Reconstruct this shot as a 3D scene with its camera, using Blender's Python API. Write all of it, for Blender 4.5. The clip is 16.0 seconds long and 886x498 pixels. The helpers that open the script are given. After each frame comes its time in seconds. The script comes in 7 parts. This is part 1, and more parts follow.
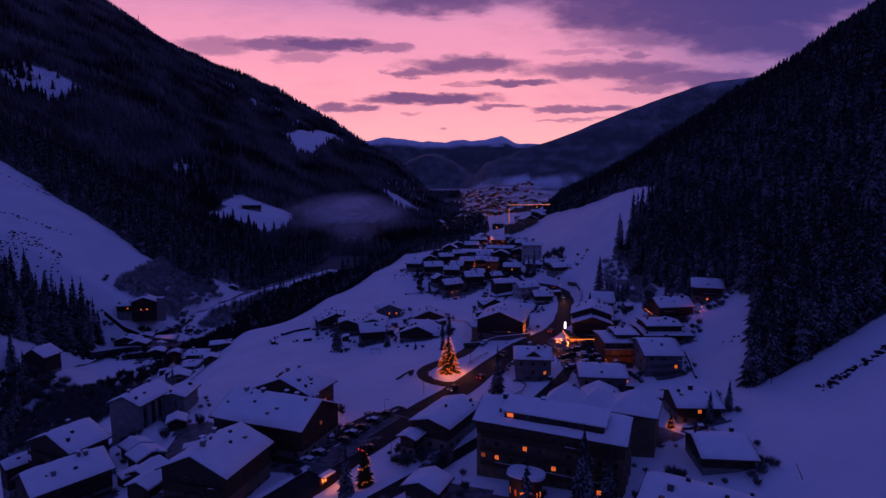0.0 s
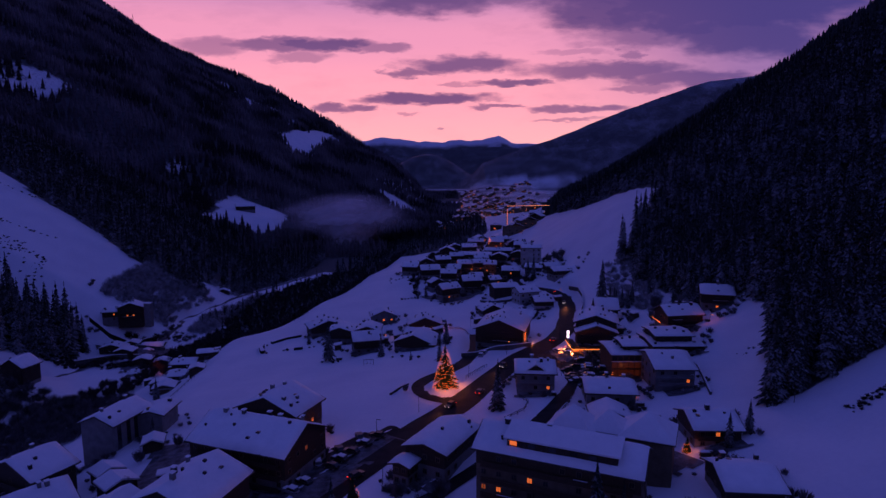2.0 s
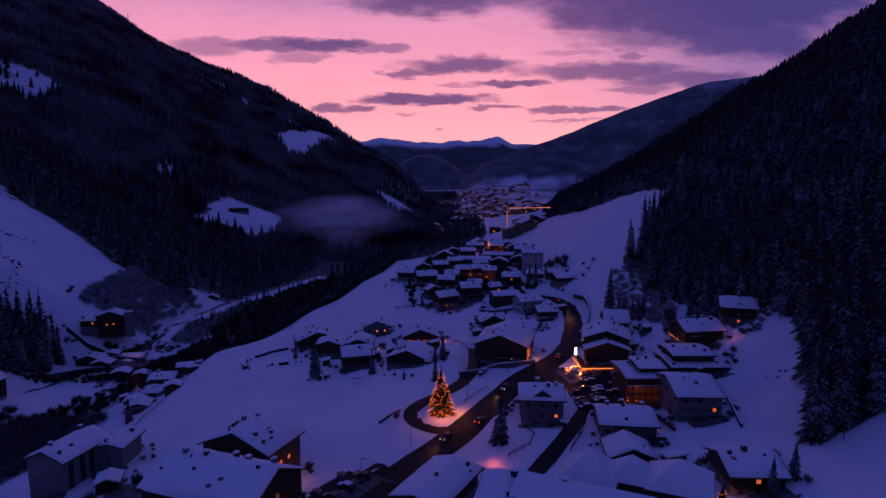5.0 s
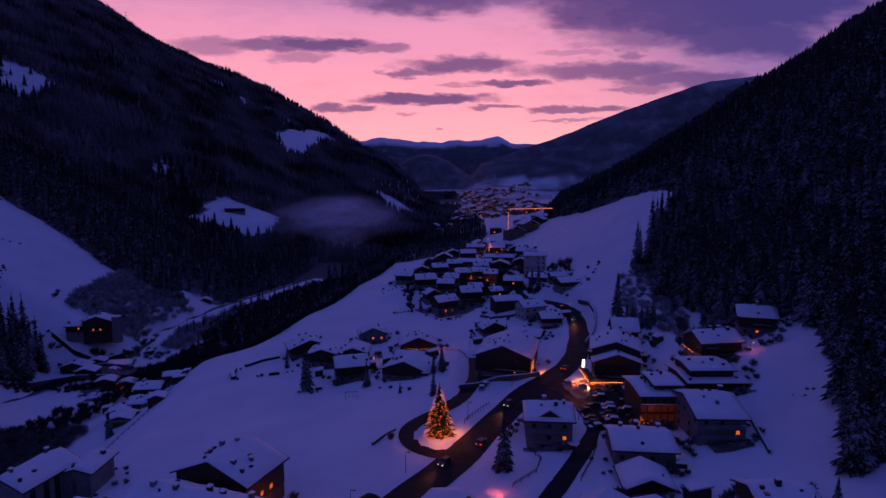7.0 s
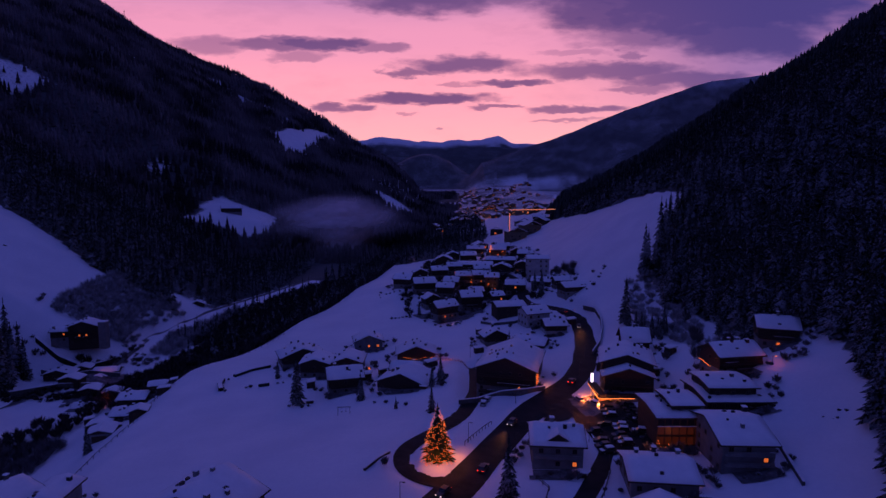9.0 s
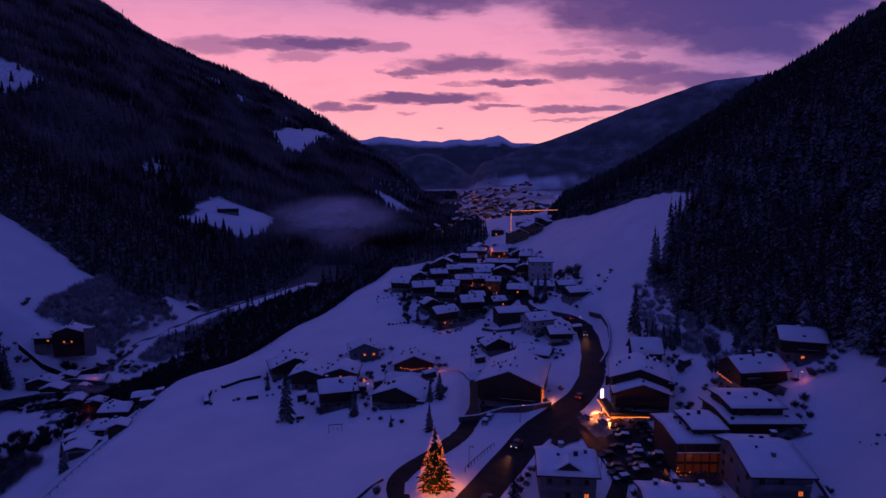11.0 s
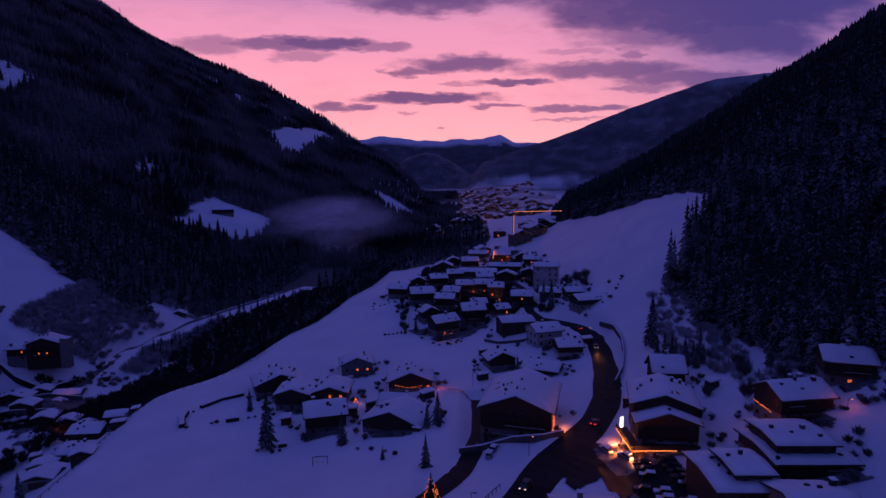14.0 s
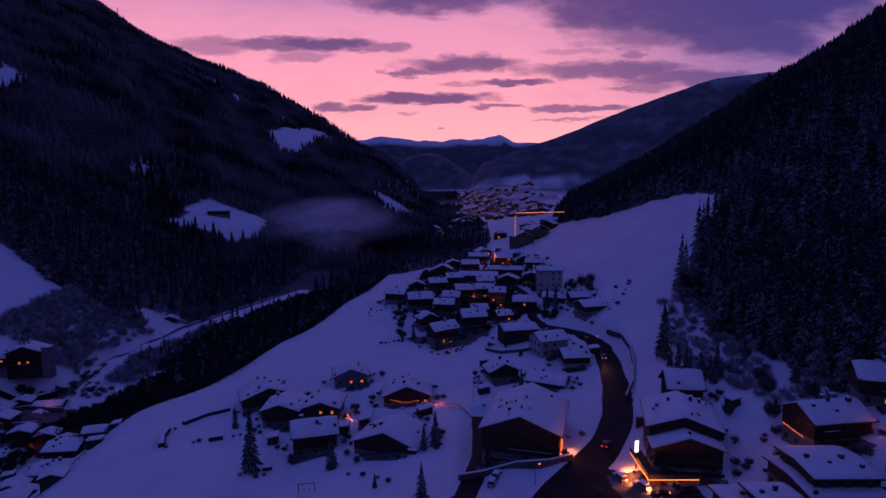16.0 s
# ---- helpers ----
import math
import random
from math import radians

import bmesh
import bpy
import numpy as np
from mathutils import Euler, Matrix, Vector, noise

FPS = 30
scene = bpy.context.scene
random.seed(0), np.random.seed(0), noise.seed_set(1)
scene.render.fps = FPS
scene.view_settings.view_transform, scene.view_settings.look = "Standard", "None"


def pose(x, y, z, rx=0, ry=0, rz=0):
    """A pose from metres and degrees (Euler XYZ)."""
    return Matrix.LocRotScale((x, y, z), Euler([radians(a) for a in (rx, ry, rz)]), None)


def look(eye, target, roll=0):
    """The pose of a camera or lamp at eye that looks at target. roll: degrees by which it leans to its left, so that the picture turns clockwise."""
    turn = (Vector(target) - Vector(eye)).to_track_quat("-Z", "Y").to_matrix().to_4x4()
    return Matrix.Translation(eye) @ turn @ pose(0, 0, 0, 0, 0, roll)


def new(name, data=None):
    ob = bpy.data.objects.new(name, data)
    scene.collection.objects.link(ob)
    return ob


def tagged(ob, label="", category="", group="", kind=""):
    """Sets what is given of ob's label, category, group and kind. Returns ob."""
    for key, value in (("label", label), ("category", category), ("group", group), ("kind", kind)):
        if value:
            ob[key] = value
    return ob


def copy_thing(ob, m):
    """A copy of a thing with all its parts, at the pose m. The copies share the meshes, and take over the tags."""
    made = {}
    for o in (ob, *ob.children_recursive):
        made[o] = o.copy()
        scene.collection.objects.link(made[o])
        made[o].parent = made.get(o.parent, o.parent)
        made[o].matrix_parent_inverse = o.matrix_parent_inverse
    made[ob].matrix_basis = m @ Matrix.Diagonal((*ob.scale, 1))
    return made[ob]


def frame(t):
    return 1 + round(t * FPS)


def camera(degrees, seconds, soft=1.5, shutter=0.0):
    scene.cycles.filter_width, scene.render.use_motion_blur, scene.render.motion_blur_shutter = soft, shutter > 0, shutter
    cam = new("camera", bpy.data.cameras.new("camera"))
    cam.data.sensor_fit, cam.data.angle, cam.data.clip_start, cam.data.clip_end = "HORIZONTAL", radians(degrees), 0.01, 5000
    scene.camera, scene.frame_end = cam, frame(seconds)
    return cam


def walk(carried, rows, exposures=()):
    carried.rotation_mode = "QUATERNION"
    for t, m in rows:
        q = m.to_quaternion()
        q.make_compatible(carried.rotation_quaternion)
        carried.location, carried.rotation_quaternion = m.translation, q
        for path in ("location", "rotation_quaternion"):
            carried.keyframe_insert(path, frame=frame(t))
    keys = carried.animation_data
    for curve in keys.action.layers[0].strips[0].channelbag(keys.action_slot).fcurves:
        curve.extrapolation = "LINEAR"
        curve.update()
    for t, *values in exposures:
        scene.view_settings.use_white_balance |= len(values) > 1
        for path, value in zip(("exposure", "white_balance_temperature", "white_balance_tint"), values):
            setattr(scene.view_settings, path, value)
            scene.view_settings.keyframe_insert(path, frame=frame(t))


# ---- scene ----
cam = camera(73.2, 16.0)
PATH = [
    (0, (2.209, 0.754, 65.257), (2.187, 2.74, 65.016), -0.2),
    (0.5, (2.313, 3.837, 65.388), (2.293, 5.822, 65.148), -0.2),
    (1, (2.324, 6.937, 65.526), (2.307, 8.923, 65.285), -0.2),
    (1.5, (2.435, 10.01, 65.665), (2.421, 11.996, 65.424), -0.3),
    (2, (2.435, 13.127, 65.861), (2.422, 15.113, 65.62), -0.3),
    (2.5, (2.46, 16.304, 65.986), (2.45, 18.289, 65.746), -0.3),
    (3, (2.658, 19.536, 66.093), (2.648, 21.522, 65.852), -0.3),
    (3.5, (2.727, 22.892, 66.175), (2.717, 24.877, 65.936), -0.3),
    (4, (2.9, 26.21, 66.237), (2.891, 28.195, 65.998), -0.3),
    (6.5, (3.401, 43.484, 66.666), (3.393, 45.47, 66.427), -0.2),
    (7, (3.484, 46.578, 66.703), (3.476, 48.564, 66.463), -0.2),
    (7.5, (3.503, 49.887, 66.799), (3.496, 51.872, 66.559), -0.2),
    (8, (3.606, 53.216, 66.917), (3.598, 55.201, 66.676), -0.2),
    (8.5, (3.694, 56.578, 66.962), (3.686, 58.564, 66.722), -0.2),
    (9, (3.721, 59.853, 67.005), (3.713, 61.839, 66.764), -0.1),
    (11.5, (4.243, 76.596, 67.305), (4.233, 78.581, 67.063), -0.1),
    (12, (4.262, 80.097, 67.205), (4.251, 82.083, 66.963), -0.2),
    (12.5, (4.303, 83.768, 67.237), (4.293, 85.753, 66.995), -0.2),
    (13, (4.481, 87.17, 67.251), (4.469, 89.155, 67.009), -0.2),
    (13.5, (4.646, 90.377, 67.281), (4.634, 92.363, 67.039), -0.2),
    (14, (4.859, 93.716, 67.334), (4.846, 95.701, 67.091), -0.2),
    (14.5, (5.026, 97.071, 67.362), (5.012, 99.057, 67.119), -0.3),
    (15, (5.24, 100.47, 67.358), (5.226, 102.455, 67.115), -0.3),
    (15.5, (5.331, 103.965, 67.443), (5.316, 105.95, 67.2), -0.3),
    (16, (5.453, 107.337, 67.462), (5.439, 109.322, 67.22), -0.3),
]
walk(cam, [(t, look(eye, target, roll)) for t, eye, target, roll in PATH])

# ---- light of dusk: a bright pink west over the valley's end, deep blue elsewhere ----
world = bpy.data.worlds.new("dusk_sky")
scene.world = world
world.use_nodes = True


def dusk_sky():
    nt = world.node_tree
    n, link = nt.nodes, nt.links
    n.clear()

    def math_node(op, a, b=None, clamp=False):
        m = n.new("ShaderNodeMath")
        m.operation, m.use_clamp = op, clamp
        for k, v in enumerate((a, b)):
            if v is None:
                continue
            if isinstance(v, (int, float)):
                m.inputs[k].default_value = v
            else:
                link.new(v, m.inputs[k])
        return m.outputs[0]

    def ramp(fac, stops):
        r = n.new("ShaderNodeValToRGB")
        r.color_ramp.interpolation = "EASE"
        el = r.color_ramp.elements
        while len(el) < len(stops):
            el.new(0.5)
        for e, (p, c) in zip(el, stops):
            e.position, e.color = p, (*c, 1)
        link.new(fac, r.inputs[0])
        return r.outputs[0]

    def mix(fac, a, b):
        m = n.new("ShaderNodeMix")
        m.data_type = "RGBA"
        link.new(fac, m.inputs[0])
        link.new(a, m.inputs[6])
        if isinstance(b, tuple):
            m.inputs[7].default_value = (*b, 1)
        else:
            link.new(b, m.inputs[7])
        return m.outputs[2]

    geo = n.new("ShaderNodeTexCoord")
    sep = n.new("ShaderNodeSeparateXYZ")
    link.new(geo.outputs["Generated"], sep.inputs[0])
    x, y, z = sep.outputs
    up = math_node("ADD", z, 0.0, True)
    # the glow towards +y
    glow = ramp(up, [(0.0, (1.0, 0.45, 0.42)), (0.05, (1.0, 0.42, 0.46)), (0.13, (0.98, 0.36, 0.46)), (0.22, (0.80, 0.30, 0.47)), (0.32, (0.26, 0.15, 0.42)), (0.48, (0.035, 0.04, 0.25))])
    rest = ramp(up, [(0.0, (0.066, 0.063, 0.262)), (0.3, (0.040, 0.047, 0.25)), (1.0, (0.035, 0.044, 0.245))])
    west = n.new("ShaderNodeMapRange")
    west.interpolation_type = "SMOOTHSTEP"
    west.inputs[1].default_value, west.inputs[2].default_value = 0.56, 0.90
    link.new(y, west.inputs[0])
    sky = mix(west.outputs[0], rest, glow)
    # cloud banks: long soft lenses over the valley's end (slope across, slope up, half width, half height, weight), frayed by noise
    ahead = math_node("MAXIMUM", y, 0.05)
    u, v = math_node("DIVIDE", x, ahead), math_node("DIVIDE", up, ahead)
    flow = n.new("ShaderNodeCombineXYZ")
    link.new(math_node("MULTIPLY", u, 7.0), flow.inputs[0])
    link.new(math_node("MULTIPLY", v, 22.0), flow.inputs[1])
    fray = n.new("ShaderNodeTexNoise")
    fray.inputs["Scale"].default_value, fray.inputs["Detail"].default_value, fray.inputs["Roughness"].default_value = 1.1, 8.0, 0.62
    link.new(flow.outputs[0], fray.inputs["Vector"])
    lump = n.new("ShaderNodeTexNoise")
    lump.inputs["Scale"].default_value, lump.inputs["Detail"].default_value = 1.0, 4.0
    wide = n.new("ShaderNodeCombineXYZ")
    link.new(math_node("MULTIPLY", u, 15.0), wide.inputs[0])
    link.new(math_node("MULTIPLY", v, 34.0), wide.inputs[1])
    link.new(wide.outputs[0], lump.inputs["Vector"])
    ragged = math_node("SUBTRACT", math_node("ADD", math_node("MULTIPLY", fray.outputs[0], 0.38), math_node("MULTIPLY", lump.outputs[0], 0.62)), 0.5)
    banks = [(-0.250, 0.213, 0.135, 0.012, 0.85), (-0.190, 0.214, 0.075, 0.010, 1.0), (-0.390, 0.212, 0.060, 0.017, 0.6), (-0.240, 0.193, 0.045, 0.010, 0.55), (-0.105, 0.207, 0.045, 0.008, 0.7),
             (0.035, 0.181, 0.095, 0.015, 0.95), (-0.068, 0.168, 0.042, 0.007, 0.85), (0.270, 0.170, 0.150, 0.015, 0.85), (0.380, 0.157, 0.110, 0.015, 0.8), (0.109, 0.152, 0.065, 0.006, 0.95), (0.02, 0.150, 0.03, 0.004, 0.5),
             (-0.030, 0.127, 0.115, 0.009, 1.0), (-0.140, 0.113, 0.036, 0.0065, 0.9), (-0.193, 0.113, 0.034, 0.0068, 0.9), (0.078, 0.113, 0.042, 0.0042, 0.8), (0.214, 0.110, 0.085, 0.0062, 0.85), (0.199, 0.092, 0.060, 0.0038, 0.6),
             (-0.03, 0.285, 0.135, 0.028, 0.9), (0.05, 0.290, 0.15, 0.02, 0.7), (0.44, 0.275, 0.29, 0.066, 1.0), (0.29, 0.268, 0.14, 0.05, 0.95), (0.49, 0.226, 0.15, 0.040, 0.95), (0.36, 0.228, 0.17, 0.024, 0.7),
             (0.005, 0.078, 0.009, 0.0034, 0.6), (0.306, 0.196, 0.030, 0.008, 0.6), (0.317, 0.141, 0.060, 0.007, 0.6), (-0.06, 0.102, 0.018, 0.0025, 0.5), (0.20, 0.20, 0.06, 0.006, 0.35)]
    def drift(a, b, seed):
        at = n.new("ShaderNodeCombineXYZ")
        link.new(math_node("MULTIPLY", u, a), at.inputs[0])
        link.new(math_node("MULTIPLY", v, b), at.inputs[1])
        at.inputs[2].default_value = seed
        tx = n.new("ShaderNodeTexNoise")
        tx.inputs["Scale"].default_value, tx.inputs["Detail"].default_value, tx.inputs["Roughness"].default_value = 1.0, 5.0, 0.6
        link.new(at.outputs[0], tx.inputs["Vector"])
        return math_node("SUBTRACT", tx.outputs[0], 0.5)

    un = math_node("ADD", u, math_node("MULTIPLY", drift(14, 45, 1.3), 0.11))
    vn = math_node("ADD", v, math_node("MULTIPLY", drift(24, 70, 5.7), 0.026))
    mask = None
    for u0, v0, ru, rv, weight in banks:
        du = math_node("DIVIDE", math_node("SUBTRACT", un, u0), ru)
        dv = math_node("DIVIDE", math_node("SUBTRACT", vn, v0), rv)
        r2 = math_node("ADD", math_node("MULTIPLY", du, du), math_node("MULTIPLY", dv, dv))
        r2 = math_node("ADD", r2, math_node("MULTIPLY", ragged, 2.6))
        soft = n.new("ShaderNodeMapRange")
        soft.interpolation_type = "SMOOTHSTEP"
        soft.inputs[1].default_value, soft.inputs[2].default_value = 1.6, 0.25
        soft.inputs[3].default_value, soft.inputs[4].default_value = 0.0, weight
        link.new(r2, soft.inputs[0])
        mask = soft.outputs[0] if mask is None else math_node("MAXIMUM", mask, soft.outputs[0])
    veil = n.new("ShaderNodeMapRange")
    veil.inputs[1].default_value, veil.inputs[2].default_value, veil.inputs[3].default_value, veil.inputs[4].default_value = 0.5, 0.8, 0.0, 0.2
    link.new(fray.outputs[0], veil.inputs[0])
    mask = math_node("MULTIPLY", math_node("MAXIMUM", mask, veil.outputs[0]), 0.965)
    dusky = n.new("ShaderNodeMapRange")
    dusky.interpolation_type = "SMOOTHSTEP"
    dusky.inputs[1].default_value, dusky.inputs[2].default_value, dusky.inputs[4].default_value = 0.08, 0.55, 0.9
    link.new(u, dusky.inputs[0])
    high = n.new("ShaderNodeMapRange")
    high.inputs[1].default_value, high.inputs[2].default_value = 0.05, 0.17
    link.new(v, high.inputs[0])
    north = math_node("MULTIPLY", math_node("MULTIPLY", dusky.outputs[0], high.outputs[0]), west.outputs[0])
    sky = mix(north, sky, (0.225, 0.13, 0.36))
    cloud = ramp(v, [(0.0, (0.40, 0.17, 0.30)), (0.08, (0.26, 0.10, 0.23)), (0.13, (0.165, 0.070, 0.195)), (0.19, (0.165, 0.075, 0.21)), (0.24, (0.115, 0.056, 0.19)), (0.30, (0.09, 0.047, 0.18))])
    cloud = mix(dusky.outputs[0], cloud, (0.052, 0.041, 0.195))
    tone = mix(west.outputs[0], rest, cloud)
    sky = mix(mask, sky, tone)
    back = n.new("ShaderNodeBackground")
    back.inputs[1].default_value = 1.12
    link.new(sky, back.inputs[0])
    out = n.new("ShaderNodeOutputWorld")
    link.new(back.outputs[0], out.inputs[0])


dusk_sky()

# ---- materials ----
def material(name):
    m = bpy.data.materials.new(name)
    m.use_nodes = True
    nt = m.node_tree
    return m, nt.nodes, nt.links, nt.nodes["Principled BSDF"]


def noise_colour(name, scale, dark, light, rough=0.8, bump=0.3, bump_scale=None, distance=0.05, low=0.35, high=0.65, detail=6.0, per_object=0.0, metal=0.0, spec=0.3):
    """A surface whose colour wanders between two tones at two scales, with a fine relief."""
    m, n, link, p = material(name)
    co = n.new("ShaderNodeTexCoord")
    big, fine = n.new("ShaderNodeTexNoise"), n.new("ShaderNodeTexNoise")
    big.inputs["Scale"].default_value, big.inputs["Detail"].default_value = scale, detail
    fine.inputs["Scale"].default_value, fine.inputs["Detail"].default_value = bump_scale or scale * 9, 3.0
    for t in (big, fine):
        link.new(co.outputs["Object"], t.inputs["Vector"])
    r = n.new("ShaderNodeValToRGB")
    r.color_ramp.elements[0].position, r.color_ramp.elements[0].color = low, (*dark, 1)
    r.color_ramp.elements[1].position, r.color_ramp.elements[1].color = high, (*light, 1)
    add = n.new("ShaderNodeMix")
    add.inputs[0].default_value = 0.3
    link.new(big.outputs[0], add.inputs[2])
    link.new(fine.outputs[0], add.inputs[3])
    link.new(add.outputs[0], r.inputs[0])
    colour = r.outputs[0]
    if per_object:
        info, hsv, rng = n.new("ShaderNodeObjectInfo"), n.new("ShaderNodeHueSaturation"), n.new("ShaderNodeMapRange")
        rng.inputs[3].default_value, rng.inputs[4].default_value = 1 - per_object, 1 + per_object
        link.new(info.outputs["Random"], rng.inputs[0])
        link.new(rng.outputs[0], hsv.inputs["Value"])
        link.new(colour, hsv.inputs["Color"])
        colour = hsv.outputs[0]
    link.new(colour, p.inputs["Base Color"])
    p.inputs["Roughness"].default_value, p.inputs["Metallic"].default_value = rough, metal
    p.inputs["Specular IOR Level"].default_value = spec
    if bump:
        b = n.new("ShaderNodeBump")
        b.inputs["Strength"].default_value, b.inputs["Distance"].default_value = bump, distance
        link.new(fine.outputs[0], b.inputs["Height"])
        link.new(b.outputs[0], p.inputs["Normal"])
    return m


# ---- the land: cross-sections of the valley, from the river to both mountains ----
RIVER_Y = [-100, 100, 240, 315, 390, 590, 906, 1500, 2500]
RIVER_X = [-200, -195, -185, -165, -145, -105, -25, 40, 110]


def lerp(v, xs, ys):
    return np.interp(v, xs, ys)


def bench(x, y):
    """The terrace of the village, west to east, station by station along the valley."""
    stations = [
        (-100, [-190, -120, -60, 0, 60, 80, 140], [-42, -22, -10, 0, 7, 12, 48]),
        (120, [-190, -105, -60, -30, 0, 45, 62, 85, 140], [-44, -14, -6, -3, -1, 2, 4.5, 12, 46]),
        (195, [-180, -116, -92, -40, 0, 35, 70, 92, 140], [-46, -27, -11, -5, -1, 0, 2.5, 8, 38]),
        (260, [-172, -142, -124, -103, -40, 0, 50, 72, 88, 110, 150], [-46, -36, -31, -17, -12, -5, -2, 2, 8, 15, 42]),
        (315, [-165, -147, -130, -109, -40, 0, 60, 74, 90, 120, 160], [-46, -37, -33, -18, -14, -10, -4, 0, 8, 26, 52]),
        (390, [-145, -114, -79, -30, 10, 50, 70, 85, 110, 145], [-45, -36, -15, -11, -10, -4, 3, 12, 30, 56]),
        (460, [-130, -100, -58, -30, 10, 50, 72, 100, 145], [-41, -36, -10, -6, -4, 0, 7, 26, 58]),
        (590, [-103, -75, -40, 0, 50, 90, 140, 190], [-37, -32, -8, -4, 0, 14, 42, 70]),
        (900, [-25, 0, 40, 90, 150, 220, 300], [-34, -30, -8, -4, 12, 50, 100]),
        (1500, [40, 80, 200, 320, 420, 600], [-28, -26, -22, -10, 40, 150]),
        (2050, [75, 150, 300, 480, 680], [-20, -12, 4, 42, 170]),
        (2600, [110, 200, 420, 600, 900], [8, 24, 40, 84, 240]),
    ]
    ys = [s[0] for s in stations]
    rows = np.stack([lerp(x, s[1], s[2]) + np.where(x > s[1][-1], (x - s[1][-1]) * 0.60, 0) for s in stations])
    k = np.clip(np.searchsorted(ys, y) - 1, 0, len(ys) - 2)
    f = np.clip((y - np.take(ys, k)) / (np.take(ys, k + 1) - np.take(ys, k)), 0, 1)
    f = f * f * (3 - 2 * f) * 0.5 + f * 0.5
    a = np.take_along_axis(rows, k[None], 0)[0]
    b = np.take_along_axis(rows, k[None] + 1, 0)[0]
    return a * (1 - f) + b * f


def rough(x, y, size, seed=0.0):
    """Cheap smooth unevenness, about -1 to 1."""
    out, amp = 0, 0.5
    for k in range(4):
        a, b = np.cos(1.7 * k + 0.6 + seed), np.sin(1.7 * k + 0.6 + seed)
        out = out + amp * (np.sin((x * a + y * b) / size + 2.1 * k + seed) + np.sin((y * a - x * b) / (size * 0.83) + 4.0 * k - seed)) * 0.5
        size, amp = size * 0.51, amp * 0.62
    return out


def land(x, y):
    x, y = np.broadcast_arrays(np.asarray(x, float), np.asarray(y, float))
    river = lerp(y, RIVER_Y, RIVER_X)
    floor = lerp(y, [-100, 300, 400, 520, 600, 906, 1500, 2600], [-42, -46, -45, -38, -37, -34, -28, 6])
    foot = lerp(y, [-100, 200, 290, 350, 372, 400, 470, 515, 600, 700, 835, 960, 1500, 2050, 2600], [-215, -190, -168, -200, -206, -174, -168, -178, -185, -235, -240, -170, -70, -15, -80])
    west = floor + 0.58 * np.maximum(0, foot - x) + 24 * rough(x, y, 90) * np.clip((foot - x - 60) / 500, 0, 1)
    # the small meadow terrace on the western slope
    d = np.hypot((x + 285) / 75, (y - 880) / 60)
    west = np.where(d < 1.6, west * (1 - np.clip(1.6 - d, 0, 1)) + (19 + 0.25 * (-(x + 285)) + 0.10 * (y - 880)) * np.clip(1.6 - d, 0, 1), west)
    # its crest runs down to the valley, and the land falls off beyond
    crest = lerp(x, [-1600, -1400, -760, -410, 40], [2750, 2600, 2200, 2050, 1700]) + 40 * rough(x, y, 160)
    shoulder = lerp(x, [-1150, -950, -760, -600, -440, -340, -250, -157, -100, -50, 0], [-24, -24, 2, 22, 32, 40, 44, 54, 46, 20, 0]) * np.exp(-(((y - crest) / 420) ** 2))
    west = west + shoulder + 9 * rough(x, y, 42, 6.0) * np.exp(-(((y - crest) / 250) ** 2)) * np.clip((-x - 60) / 200, 0, 1)
    west = west - 0.9 * np.maximum(0, y - crest)
    east = bench(x, y)
    far_east = np.maximum(0, x - 150)
    east = east + np.clip(far_east / 60, 0, 5) * 3.5 * rough(x, y, 80, 2.0)
    spur = lerp(x, [200, 560, 860, 1200, 2000], [1450, 1600, 1600, 1700, 1900]) + 50 * rough(x, y, 150, 1.0)
    east = np.where(x > 330, east - 0.9 * np.maximum(0, y - spur), east)
    z = np.where(x < river, west, east)
    z = np.maximum(z, floor)
    # distant ranges that close the valley
    out = lerp(x, [-6000, -1200, -300, 137, 495, 644, 1113, 1327, 1740, 2600, 6000], [900, 480, 150, 124, 248, 304, 482, 556, 594, 640, 900])
    out = out + 10 * rough(x, y, 120, 4.0)
    ridge = (out + 60) * np.clip(1 - np.abs(y - 3150) / 650, 0, 1) * np.clip((x + 60) / 250, 0, 1) - 60
    knoll = 236 * np.exp(-(((x + 110) / 300) ** 2 + ((y - 3500) / 260) ** 2))
    skyline = lerp(x, [-3000, -1400, -900, -620, -500, -415, -199, -27, 102, 180, 273, 330, 402, 450, 509, 660, 1200, 3000], [300, 330, 322, 345, 362, 360, 326, 334, 352, 346, 346, 358, 366, 346, 316, 312, 330, 340])
    range_ = (skyline + 50 + 14 * rough(x, y, 90, 3.0)) * np.clip(1 - np.abs(y - 4650) / 600, 0, 1) ** 0.9
    foothill = (300 + 30 * np.sin(x / 260.0) + 18 * rough(x, y, 110, 5.0)) * np.clip(1 - np.abs(y - 4150) / 420, 0, 1)
    tail = 60 * np.exp(-(((x + 45) / 120) ** 2 + ((y - 2150) / 320) ** 2)) - 60
    z = np.maximum.reduce([z, ridge, knoll - 40, tail, range_ - 50, foothill - 60])
    z = z + 0.25 * rough(x, y, 9) * np.clip(np.abs(x) / 60, 0.2, 1)
    # the nearest road cuts a level bed, with a bank of cleared snow beside it
    z, verge, bed = z.copy(), np.full(z.shape, 1e9), np.zeros(z.shape)
